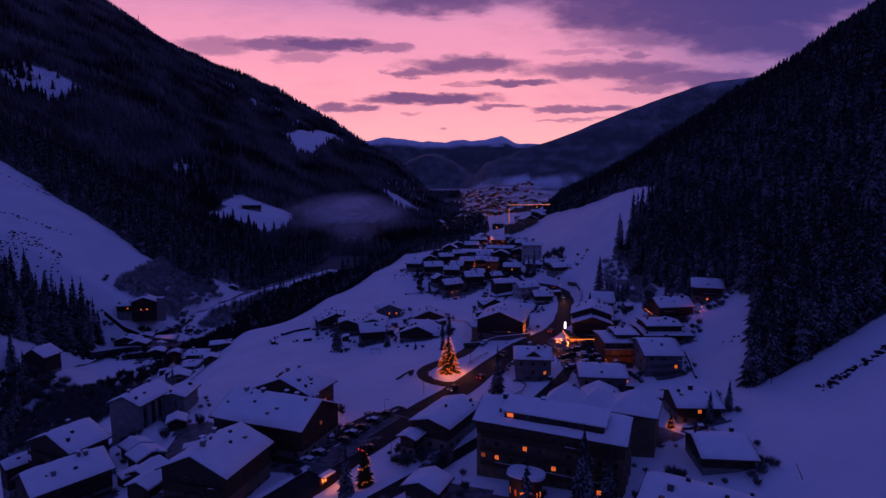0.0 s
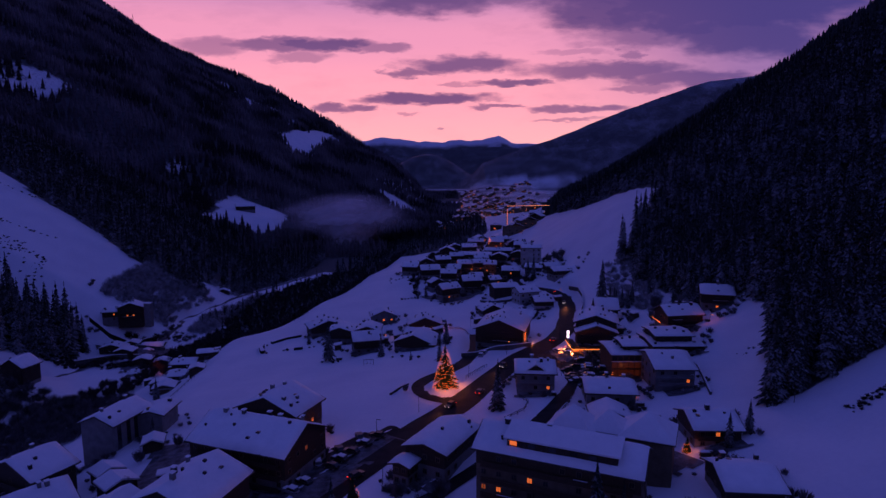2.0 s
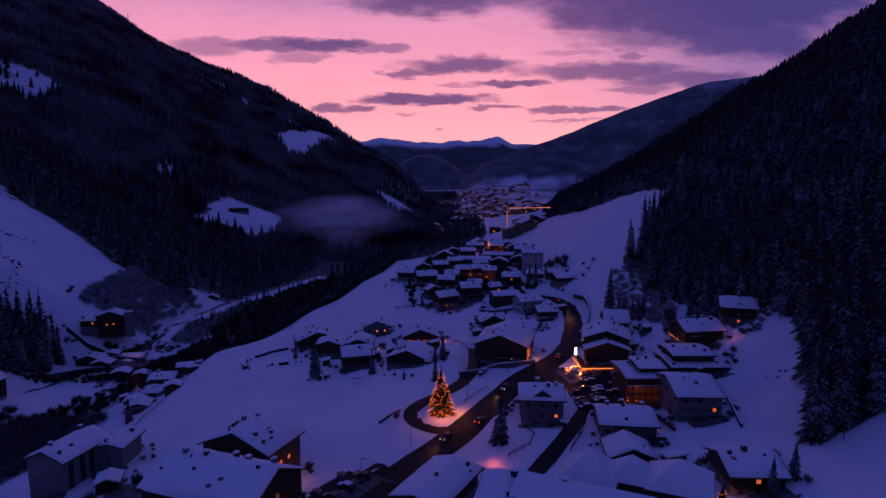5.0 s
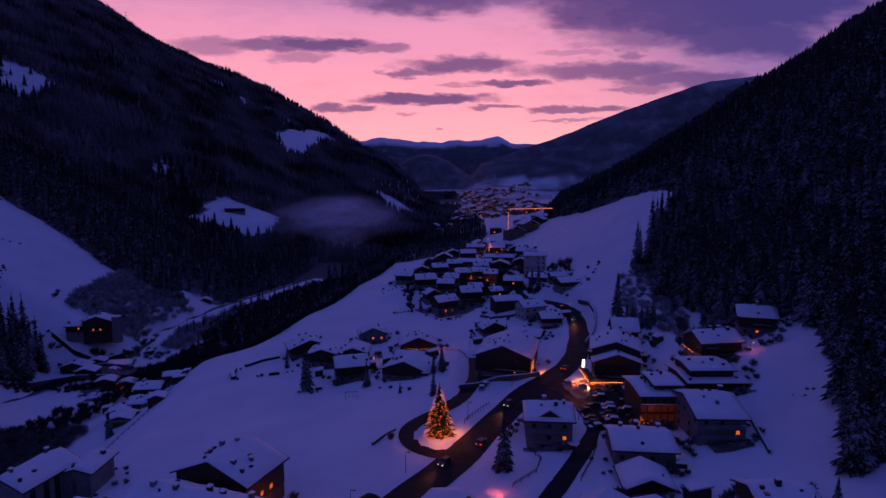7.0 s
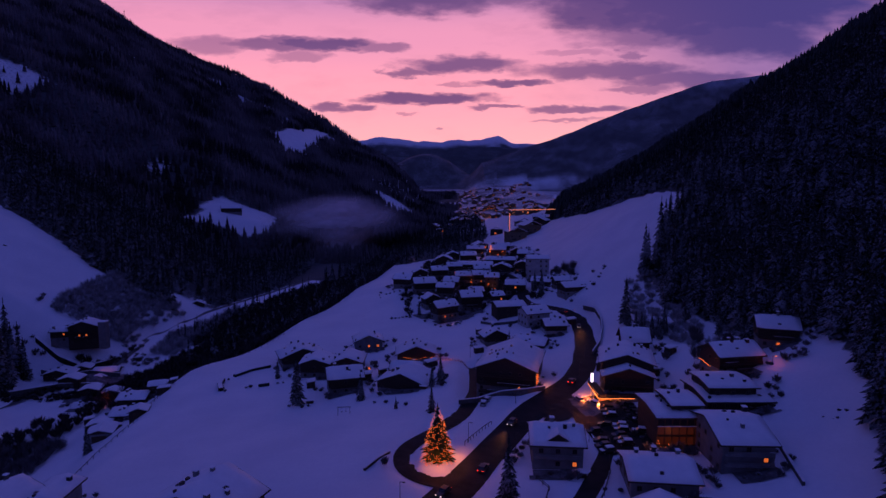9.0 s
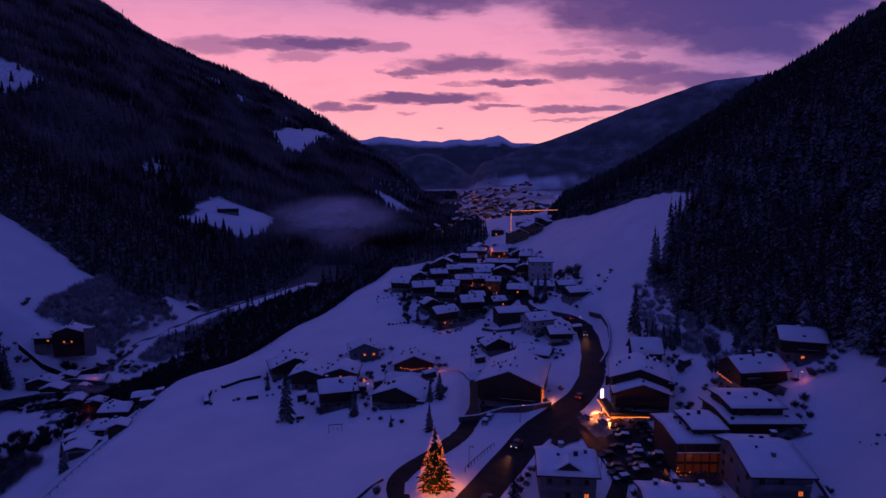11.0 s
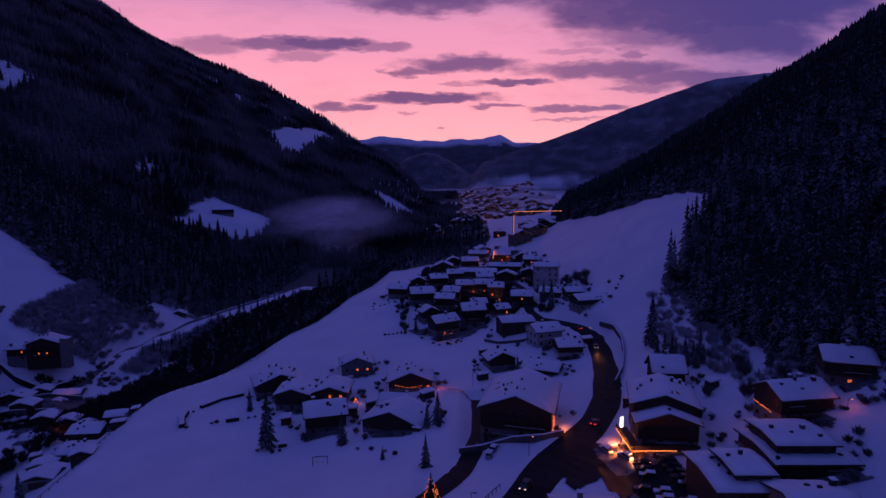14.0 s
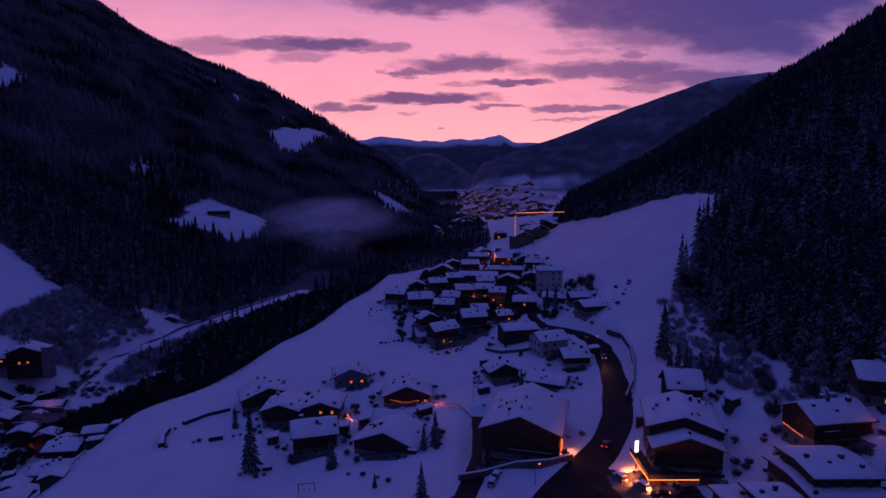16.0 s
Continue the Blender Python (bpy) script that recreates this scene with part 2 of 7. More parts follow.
    for line, width in ROADS:
        near = (y > min(p[1] for p in line) - 15) & (y < max(p[1] for p in line) + 15) & (x > min(p[0] for p in line) - 15) & (x < max(p[0] for p in line) + 15)
        if near.any():
            d, level = road_level(x[near], y[near], line)
            closer = d - width / 2 < verge[near]
            verge[near] = np.where(closer, d - width / 2, verge[near])
            bed[near] = np.where(closer, level, bed[near])
    k = np.clip((verge - 0.6) / 3.5, 0, 1)
    bank = 0.55 * np.exp(-(((np.minimum(verge, 50) - 1.8) / 1.2) ** 2))
    z = z * k + (bed - 0.15) * (1 - k) + bank * (k > 0)
    return z


# The roads: the middle line, x, y and height, and the width
MAIN = [(-62, 80, -4.5), (-44, 105, -3.6), (-29, 126, -2.6), (-20, 143, -2.2), (-12, 156, -1.9), (-4.5, 168, -1.6), (2.5, 178, -1.45), (8, 187.4, -1.3), (13.2, 198.6, -1.25), (19.5, 210.5, -1.35),
        (25.5, 223, -1.55), (33, 236, -1.8), (39.5, 244.5, -2.0), (47, 256, -2.25), (55, 274, -2.7), (62, 300, -3.3), (67, 328, -3.4), (69, 350, -2.6), (65, 366, -2.2), (52, 380, -2.6), (36, 392, -4)]
LOOP = [(6, 186, -1.35), (0.5, 187, -1.45), (-4.5, 190.3, -1.7), (-7.6, 196.5, -2.0), (-7.6, 204.5, -2.5), (-4, 212, -3.0), (2.5, 220.5, -3.5), (9, 233, -4.3), (12, 246, -5.5), (14, 258, -6.7), (15, 272, -7.8), (15.5, 290, -8.8)]
UPPER = [(36, 392, -4.2), (25, 408, -5.2), (12, 424, -4.6), (-1, 446, -4.2), (-14, 463, -4.6), (-17, 484, -4.4), (-9, 506, -3.6), (8, 528, -2.2), (38, 536, 0.3)]
CORE = [(52, 380, -2.8), (47, 396, -2.4), (52, 428, 0.2), (48, 460, 0.2), (40, 485, 0.0), (36, 522, 0.2), (40, 560, 0.8), (52, 640, 3)]
LANE = [(-14, 118, -2), (-4, 128, -1.4), (9, 143, -0.7), (20, 156, -0.2), (28, 169, 0.1), (38.5, 188, 0.2), (46, 206, -0.4), (44, 226, -1.4)]
WEST = [(-236, 200, -36), (-214, 270, -37), (-196, 330, -37), (-180, 380, -37), (-190, 440, -37), (-178, 510, -35.5), (-160, 565, -36), (-130, 640, -34)]
ROADS = [(MAIN, 9.4), (LOOP, 5.4), (LANE, 4.2), (WEST, 5.0), (UPPER, 5.0), (CORE, 5.0)]


def road_level(x, y, line):
    """Distance from a road's middle line, and the road's height there."""
    best, level = np.full(x.shape, 1e9), np.zeros(x.shape)
    for (ax, ay, az), (bx, by, bz) in zip(line, line[1:]):
        ux, uy = bx - ax, by - ay
        t = np.clip(((x - ax) * ux + (y - ay) * uy) / (ux * ux + uy * uy), 0, 1)
        d = np.hypot(x - ax - t * ux, y - ay - t * uy)
        level = np.where(d < best, az + t * (bz - az), level)
        best = np.minimum(best, d)
    return best, level


def land_at(x, y):
    return float(land(np.array([x]), np.array([y]))[0])


def grown(start, end, step, near, grow):
    """Grid lines that lie `step` apart up to `near` from 0 and then ever wider."""
    out, v, s = [], 0.0, step
    while v < end:
        out.append(v)
        if v > near:
            s *= grow
        v += s
    out.append(end)
    neg, v, s = [], 0.0, step
    while v < -start:
        neg.append(-v)
        if v > near * 0.6:
            s *= grow
        v += s
    neg.append(start)
    return np.array(sorted(set(neg[1:] + out)))


def sheet(name, xs, ys, height, mat, smooth=True):
    gx, gy = np.meshgrid(xs, ys)
    gz = height(gx.ravel(), gy.ravel())
    verts = np.stack([gx.ravel(), gy.ravel(), gz], 1)
    nx = len(xs)
    i = np.arange((len(ys) - 1) * (nx - 1))
    a = i // (nx - 1) * nx + i % (nx - 1)
    faces = np.stack([a, a + 1, a + nx + 1, a + nx], 1)
    me = bpy.data.meshes.new(name)
    me.from_pydata(verts.tolist(), [], faces.tolist())
    me.polygons.foreach_set("use_smooth", np.full(len(faces), smooth))
    me.materials.append(mat)
    return new(name, me)


snow = noise_colour("snow", 0.06, (0.74, 0.76, 0.80), (0.84, 0.85, 0.87), rough=0.75, bump=0.25, bump_scale=0.9, distance=0.25)


def dark_tone_through(mat):
    """Mixes a near-black tone into the snow where the sheet is marked, in ragged patches."""
    nt = mat.node_tree
    n, link = nt.nodes, nt.links
    p = n["Principled BSDF"]
    src = p.inputs["Base Color"].links[0].from_socket
    at, tex, cut, mx, co = n.new("ShaderNodeAttribute"), n.new("ShaderNodeTexNoise"), n.new("ShaderNodeMapRange"), n.new("ShaderNodeMix"), n.new("ShaderNodeTexCoord")
    # brush value: share of near-black tone under woods and on far slopes
    at.attribute_name = "brush"
    tex.inputs["Scale"].default_value, tex.inputs["Detail"].default_value, tex.inputs["Roughness"].default_value = 0.33, 9.0, 0.7
    link.new(co.outputs["Object"], tex.inputs["Vector"])
    wide, add = n.new("ShaderNodeTexNoise"), n.new("ShaderNodeMath")
    wide.inputs["Scale"].default_value, wide.inputs["Detail"].default_value = 0.014, 7.0
    link.new(co.outputs["Object"], wide.inputs["Vector"])
    add.operation = "MULTIPLY_ADD"
    link.new(wide.outputs[0], add.inputs[0])
    add.inputs[1].default_value, add.inputs[2].default_value = 0.28, -0.14
    both = n.new("ShaderNodeMath")
    link.new(add.outputs[0], both.inputs[0])
    link.new(tex.outputs[0], both.inputs[1])
    mul = n.new("ShaderNodeMath")
    mul.operation = "MULTIPLY_ADD"
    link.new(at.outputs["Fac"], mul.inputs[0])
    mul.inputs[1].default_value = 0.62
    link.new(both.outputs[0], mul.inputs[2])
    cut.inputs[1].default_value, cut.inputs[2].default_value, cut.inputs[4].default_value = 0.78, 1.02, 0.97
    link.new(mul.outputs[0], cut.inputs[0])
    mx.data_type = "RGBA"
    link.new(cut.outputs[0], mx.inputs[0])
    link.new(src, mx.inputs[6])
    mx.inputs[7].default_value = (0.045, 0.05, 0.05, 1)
    link.new(mx.outputs[2], p.inputs["Base Color"])


dark_tone_through(snow)
GRID_X, GRID_Y = grown(-3000, 2600, 2.0, 180, 1.045), grown(-120, 4950, 2.2, 440, 1.026)
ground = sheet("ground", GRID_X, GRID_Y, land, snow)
GRID_Z = np.array([v.co.z for v in ground.data.vertices]).reshape(len(GRID_Y), len(GRID_X))


def on_ground(x, y):
    """The height of the ground sheet itself, between its grid lines."""
    i = np.clip(np.searchsorted(GRID_X, x) - 1, 0, len(GRID_X) - 2)
    j = np.clip(np.searchsorted(GRID_Y, y) - 1, 0, len(GRID_Y) - 2)
    u = (x - GRID_X[i]) / (GRID_X[i + 1] - GRID_X[i])
    v = (y - GRID_Y[j]) / (GRID_Y[j + 1] - GRID_Y[j])
    return (GRID_Z[j, i] * (1 - u) + GRID_Z[j, i + 1] * u) * (1 - v) + (GRID_Z[j + 1, i] * (1 - u) + GRID_Z[j + 1, i + 1] * u) * v

tagged(ground, "snow-covered valley floor and mountain slopes", "ground", kind="structure")


# ---- more materials ----
def snowy(name, dark, light, scale, cover, speck, rough_=0.9, snow_tone=(0.62, 0.64, 0.68)):
    """Needles or twigs, dusted with snow where they face the sky."""
    m, n, link, p = material(name)
    co, geo = n.new("ShaderNodeTexCoord"), n.new("ShaderNodeNewGeometry")
    tex, fleck = n.new("ShaderNodeTexNoise"), n.new("ShaderNodeTexNoise")
    tex.inputs["Scale"].default_value, fleck.inputs["Scale"].default_value = scale, speck
    link.new(co.outputs["Object"], tex.inputs["Vector"])
    link.new(co.outputs["Object"], fleck.inputs["Vector"])
    r = n.new("ShaderNodeValToRGB")
    r.color_ramp.elements[0].position, r.color_ramp.elements[0].color = 0.35, (*dark, 1)
    r.color_ramp.elements[1].position, r.color_ramp.elements[1].color = 0.7, (*light, 1)
    link.new(tex.outputs[0], r.inputs[0])
    sep, up, mul, cut, mx = n.new("ShaderNodeSeparateXYZ"), n.new("ShaderNodeMapRange"), n.new("ShaderNodeMath"), n.new("ShaderNodeMapRange"), n.new("ShaderNodeMix")
    link.new(geo.outputs["True Normal"], sep.inputs[0])
    absz = n.new("ShaderNodeMath")
    absz.operation = "ABSOLUTE"
    link.new(sep.outputs[2], absz.inputs[0])
    up.inputs[1].default_value, up.inputs[2].default_value = 0.4, 0.95
    link.new(absz.outputs[0], up.inputs[0])
    cut.inputs[1].default_value, cut.inputs[2].default_value = 0.66 - cover, 0.80 - cover
    broad, both = n.new("ShaderNodeTexNoise"), n.new("ShaderNodeMath")
    broad.inputs["Scale"].default_value, broad.inputs["Detail"].default_value = speck * 0.06, 3.0
    link.new(co.outputs["Object"], broad.inputs["Vector"])
    both.operation = "MULTIPLY_ADD"
    link.new(broad.outputs[0], both.inputs[0])
    both.inputs[1].default_value = 0.75
    off = n.new("ShaderNodeMath")
    off.inputs[1].default_value = -0.375
    link.new(fleck.outputs[0], off.inputs[0])
    link.new(off.outputs[0], both.inputs[2])
    link.new(both.outputs[0], cut.inputs[0])
    mul.operation = "MULTIPLY"
    link.new(up.outputs[0], mul.inputs[0])
    link.new(cut.outputs[0], mul.inputs[1])
    mx.data_type = "RGBA"
    mx.inputs[7].default_value = (*snow_tone, 1)
    link.new(mul.outputs[0], mx.inputs[0])
    link.new(r.outputs[0], mx.inputs[6])
    link.new(mx.outputs[2], p.inputs["Base Color"])
    p.inputs["Roughness"].default_value = rough_
    p.inputs["Specular IOR Level"].default_value = 0.1
    return m


def glowing(name, colour, strength):
    m, n, link, p = material(name)
    p.inputs["Base Color"].default_value = (*colour, 1)
    p.inputs["Emission Color"].default_value = (*colour, 1)
    p.inputs["Emission Strength"].default_value = strength
    p.inputs["Roughness"].default_value = 0.4
    return m


def boards(name, dark, light, per_metre=5.0):
    """Weathered boards with gaps, from a wave along the wall and stretched grain."""
    m, n, link, p = material(name)
    co, wave, grain, mp = n.new("ShaderNodeTexCoord"), n.new("ShaderNodeTexWave"), n.new("ShaderNodeTexNoise"), n.new("ShaderNodeMapping")
    wave.inputs["Scale"].default_value, wave.inputs["Distortion"].default_value = per_metre * 0.31, 0.4
    wave.bands_direction = "DIAGONAL"
    mp.inputs["Scale"].default_value = (2.0, 2.0, 0.5)
    link.new(co.outputs["Object"], mp.inputs[0])
    link.new(mp.outputs[0], grain.inputs["Vector"])
    grain.inputs["Scale"].default_value, grain.inputs["Detail"].default_value = 3.0, 6.0
    link.new(co.outputs["Object"], wave.inputs["Vector"])
    r = n.new("ShaderNodeValToRGB")
    r.color_ramp.elements[0].position, r.color_ramp.elements[0].color = 0.3, (*dark, 1)
    r.color_ramp.elements[1].position, r.color_ramp.elements[1].color = 0.72, (*light, 1)
    link.new(grain.outputs[0], r.inputs[0])
    link.new(r.outputs[0], p.inputs["Base Color"])
    b = n.new("ShaderNodeBump")
    b.inputs["Strength"].default_value, b.inputs["Distance"].default_value = 0.5, 0.03
    link.new(wave.outputs[0], b.inputs["Height"])
    link.new(b.outputs[0], p.inputs["Normal"])
    p.inputs["Roughness"].default_value = 0.8
    return m


roof_snow = noise_colour("roof_snow", 0.35, (0.76, 0.78, 0.81), (0.85, 0.86, 0.88), rough=0.75, bump=0.35, bump_scale=1.6, distance=0.12, per_object=0.03)
timber = boards("dark_timber", (0.018, 0.012, 0.009), (0.055, 0.034, 0.022))
timber_brown = boards("brown_timber", (0.035, 0.021, 0.012), (0.085, 0.05, 0.028))
plaster_white = noise_colour("white_plaster", 0.5, (0.15, 0.147, 0.143), (0.24, 0.235, 0.23), bump=0.2, per_object=0.08)
plaster_grey = noise_colour("grey_plaster", 0.5, (0.13, 0.13, 0.135), (0.21, 0.21, 0.21), bump=0.2, per_object=0.08)
plaster_warm = noise_colour("ochre_plaster", 0.5, (0.10, 0.077, 0.05), (0.17, 0.13, 0.09), bump=0.2, per_object=0.08)
plaster_light = noise_colour("pale_plaster", 0.5, (0.34, 0.335, 0.33), (0.47, 0.465, 0.46), bump=0.2, per_object=0.05)
stone = noise_colour("rubble_stone", 1.4, (0.05, 0.05, 0.05), (0.14, 0.135, 0.13), bump=0.8, bump_scale=4, distance=0.06)
roof_dark = noise_colour("roof_boards", 0.9, (0.035, 0.028, 0.025), (0.075, 0.06, 0.05))
metal_dark = noise_colour("dark_metal", 2.0, (0.03, 0.03, 0.033), (0.06, 0.06, 0.065), rough=0.45, metal=0.8, bump=0.05)
asphalt = noise_colour("wet_asphalt", 0.25, (0.012, 0.012, 0.013), (0.034, 0.033, 0.033), rough=0.7, bump=0.3, bump_scale=5, distance=0.015, spec=0.08)
slush = noise_colour("trodden_snow", 0.5, (0.03, 0.03, 0.031), (0.19, 0.19, 0.205), rough=0.7, bump=0.6, bump_scale=2.5, distance=0.08)
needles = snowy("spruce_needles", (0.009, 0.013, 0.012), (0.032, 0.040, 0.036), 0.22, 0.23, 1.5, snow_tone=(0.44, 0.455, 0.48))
# the distant woods get paler tones and more snow cover than the near spruces
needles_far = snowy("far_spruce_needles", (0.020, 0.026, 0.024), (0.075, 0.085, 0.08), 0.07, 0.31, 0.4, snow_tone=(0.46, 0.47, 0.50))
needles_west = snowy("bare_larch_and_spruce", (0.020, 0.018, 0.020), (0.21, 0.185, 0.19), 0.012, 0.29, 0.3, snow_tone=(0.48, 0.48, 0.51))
needles_plain = noise_colour("green_needles", 0.8, (0.010, 0.018, 0.010), (0.03, 0.045, 0.02), rough=0.9, bump=0.0, spec=0.1)
frosted = snowy("frosted_twigs", (0.20, 0.20, 0.21), (0.55, 0.55, 0.57), 0.25, 0.38, 0.6)
twigs_dark = snowy("dark_twigs", (0.025, 0.022, 0.024), (0.08, 0.072, 0.075), 0.5, 0.10, 0.8)
bark = noise_colour("bark", 3.0, (0.03, 0.022, 0.017), (0.08, 0.06, 0.045), bump=0.8, distance=0.03)
rock = noise_colour("rock", 0.3, (0.05, 0.05, 0.052), (0.16, 0.15, 0.15), bump=0.8, distance=0.3)
twigs_dim = snowy("dim_twigs", (0.06, 0.055, 0.06), (0.20, 0.19, 0.20), 0.3, 0.20, 0.7)
glass_dark = noise_colour("dark_window_glass", 1.0, (0.012, 0.013, 0.018), (0.03, 0.03, 0.04), rough=0.12, bump=0.0, spec=0.6)
lit_warm = glowing("lit_window", (1.0, 0.18, 0.035), 0.75)
lit_dim = glowing("dimly_lit_window", (0.85, 0.16, 0.04), 0.2)
lit_white = glowing("cool_white_lamp", (1.0, 0.80, 0.95), 2.0)
lit_head = glowing("car_headlight", (1.0, 0.72, 0.66), 1.5)
lit_orange = glowing("sodium_lamp", (1.0, 0.26, 0.06), 1.9)
lit_fairy = glowing("fairy_light", (1.0, 0.185, 0.03), 1.55)
lit_red = glowing("red_tail_light", (1.0, 0.03, 0.02), 2.0)
lit_glass = glowing("reddish_lit_glass", (0.8, 0.11, 0.03), 0.035)
lit_glass.node_tree.nodes["Principled BSDF"].inputs["Base Color"].default_value = (0.02, 0.012, 0.01, 1)
lit_faint = glowing("faintly_lit_window", (0.8, 0.13, 0.03), 0.10)
lit_pink = glowing("rose_gold_light_chain", (1.0, 0.27, 0.13), 1.0)
frame_paint = noise_colour("window_frame_paint", 2.0, (0.10, 0.075, 0.05), (0.18, 0.13, 0.09), bump=0.0)


# ---- building kit ----
def part(name, bm, mat, parent=None, label="", smooth=False):
    """Links a bmesh as one mesh object, under a thing or a part."""
    bmesh.ops.recalc_face_normals(bm, faces=bm.faces)
    me = bpy.data.meshes.new(name)
    bm.to_mesh(me)
    bm.free()
    if smooth:
        me.polygons.foreach_set("use_smooth", np.ones(len(me.polygons), bool))
    me.materials.append(mat)
    ob = new(name, me)
    ob.parent = parent
    if label:
        ob["label"] = label
    return ob


def shared(name, me, parent, m, label=""):
    """A piece that shares its mesh with others alike."""
    ob = new(name, me)
    ob.parent, ob.matrix_basis = parent, m
    if label:
        ob["label"] = label
    return ob


def empty(name, m):
    ob = new(name)
    ob.empty_display_size = 0.5
    ob.matrix_basis = m
    return ob


def add_box(bm, x0, x1, y0, y1, z0, z1):
    v = [bm.verts.new(p) for p in ((x0, y0, z0), (x1, y0, z0), (x1, y1, z0), (x0, y1, z0), (x0, y0, z1), (x1, y0, z1), (x1, y1, z1), (x0, y1, z1))]
    for f in ((3, 2, 1, 0), (4, 5, 6, 7), (0, 1, 5, 4), (1, 2, 6, 5), (2, 3, 7, 6), (3, 0, 4, 7)):
        bm.faces.new([v[i] for i in f])
    return v


def box(x0, x1, y0, y1, z0, z1, bevel=0.0):
    bm = bmesh.new()
    add_box(bm, x0, x1, y0, y1, z0, z1)
    if bevel:
        bmesh.ops.bevel(bm, geom=bm.edges[:], offset=bevel, segments=2, affect="EDGES", profile=0.6)
    return bm


def prism(points, y0, y1):
    """An outline in x and z, drawn out along y."""
    bm = bmesh.new()
    a = [bm.verts.new((x, y0, z)) for x, z in points]
    b = [bm.verts.new((x, y1, z)) for x, z in points]
    bm.faces.new(a)
    bm.faces.new(b[::-1])
    for i in range(len(points)):
        j = (i + 1) % len(points)
        bm.faces.new((a[j], a[i], b[i], b[j]))
    return bm


def mesh_of(bm, name, mat):
    bmesh.ops.recalc_face_normals(bm, faces=bm.faces)
    me = bpy.data.meshes.new(name)
    bm.to_mesh(me)
    bm.free()
    me.materials.append(mat)
    return me


def window_mesh(w, h):
    bm = bmesh.new()
    t = 0.09
    for x0, x1, z0, z1 in ((-w / 2, -w / 2 + t, 0, h), (w / 2 - t, w / 2, 0, h), (-w / 2 + t, w / 2 - t, 0, t), (-w / 2 + t, w / 2 - t, h - t, h), (-0.035, 0.035, t, h - t)):
        add_box(bm, x0, x1, -0.10, 0.05, z0, z1)
    return mesh_of(bm, "window", frame_paint)


def pane_mesh(w, h, mat, name="pane"):
    return mesh_of(box(-w / 2 + 0.05, w / 2 - 0.05, -0.04, 0.03, 0.05, h - 0.05), name, mat)


WINDOW = window_mesh(1.05, 1.15)
PANES = {k: pane_mesh(1.05, 1.15, m) for k, m in (("dark", glass_dark), ("lit", lit_warm), ("dim", lit_dim))}


def snow_slab(bm_points, thick, y0, y1, wave, rnd):
    """A blanket of snow over a roof's outline (x, z of its top edge), drawn along y, with a soft uneven top."""
    bm = bmesh.new()
    ny = max(3, int((y1 - y0) / 1.6))
    rows = []
    for j in range(ny + 1):
        y = y0 + (y1 - y0) * j / ny
        e = 0.0 if 0 < j < ny else 1.0
        row = []
        for i, (x, z) in enumerate(bm_points):
            lip = 0.25 if i in (0, len(bm_points) - 1) else 1.0
            lift = thick * lip * (1 - 0.75 * e) + wave * (rnd.random() - 0.5) * (1 - e)
            row.append(bm.verts.new((x + wave * 0.6 * (rnd.random() - 0.5), y + wave * 0.8 * (rnd.random() - 0.5), z + lift)))
        rows.append(row)
    low = [[bm.verts.new((x, y, z)) for x, z in bm_points] for y in (y0, y1)]
    for a, b in zip(rows, rows[1:]):
        for i in range(len(bm_points) - 1):
            bm.faces.new((a[i], a[i + 1], b[i + 1], b[i]))
    for row, base in ((rows[0], low[0]), (rows[-1], low[1])):
        for i in range(len(bm_points) - 1):
            bm.faces.new((base[i], base[i + 1], row[i + 1], row[i]))
    for i in (0, len(bm_points) - 1):
        ring = [r[i] for r in rows]
        bm.faces.new([low[0][i]] + ring + [low[1][i]])
    return bm


HOUSES = []


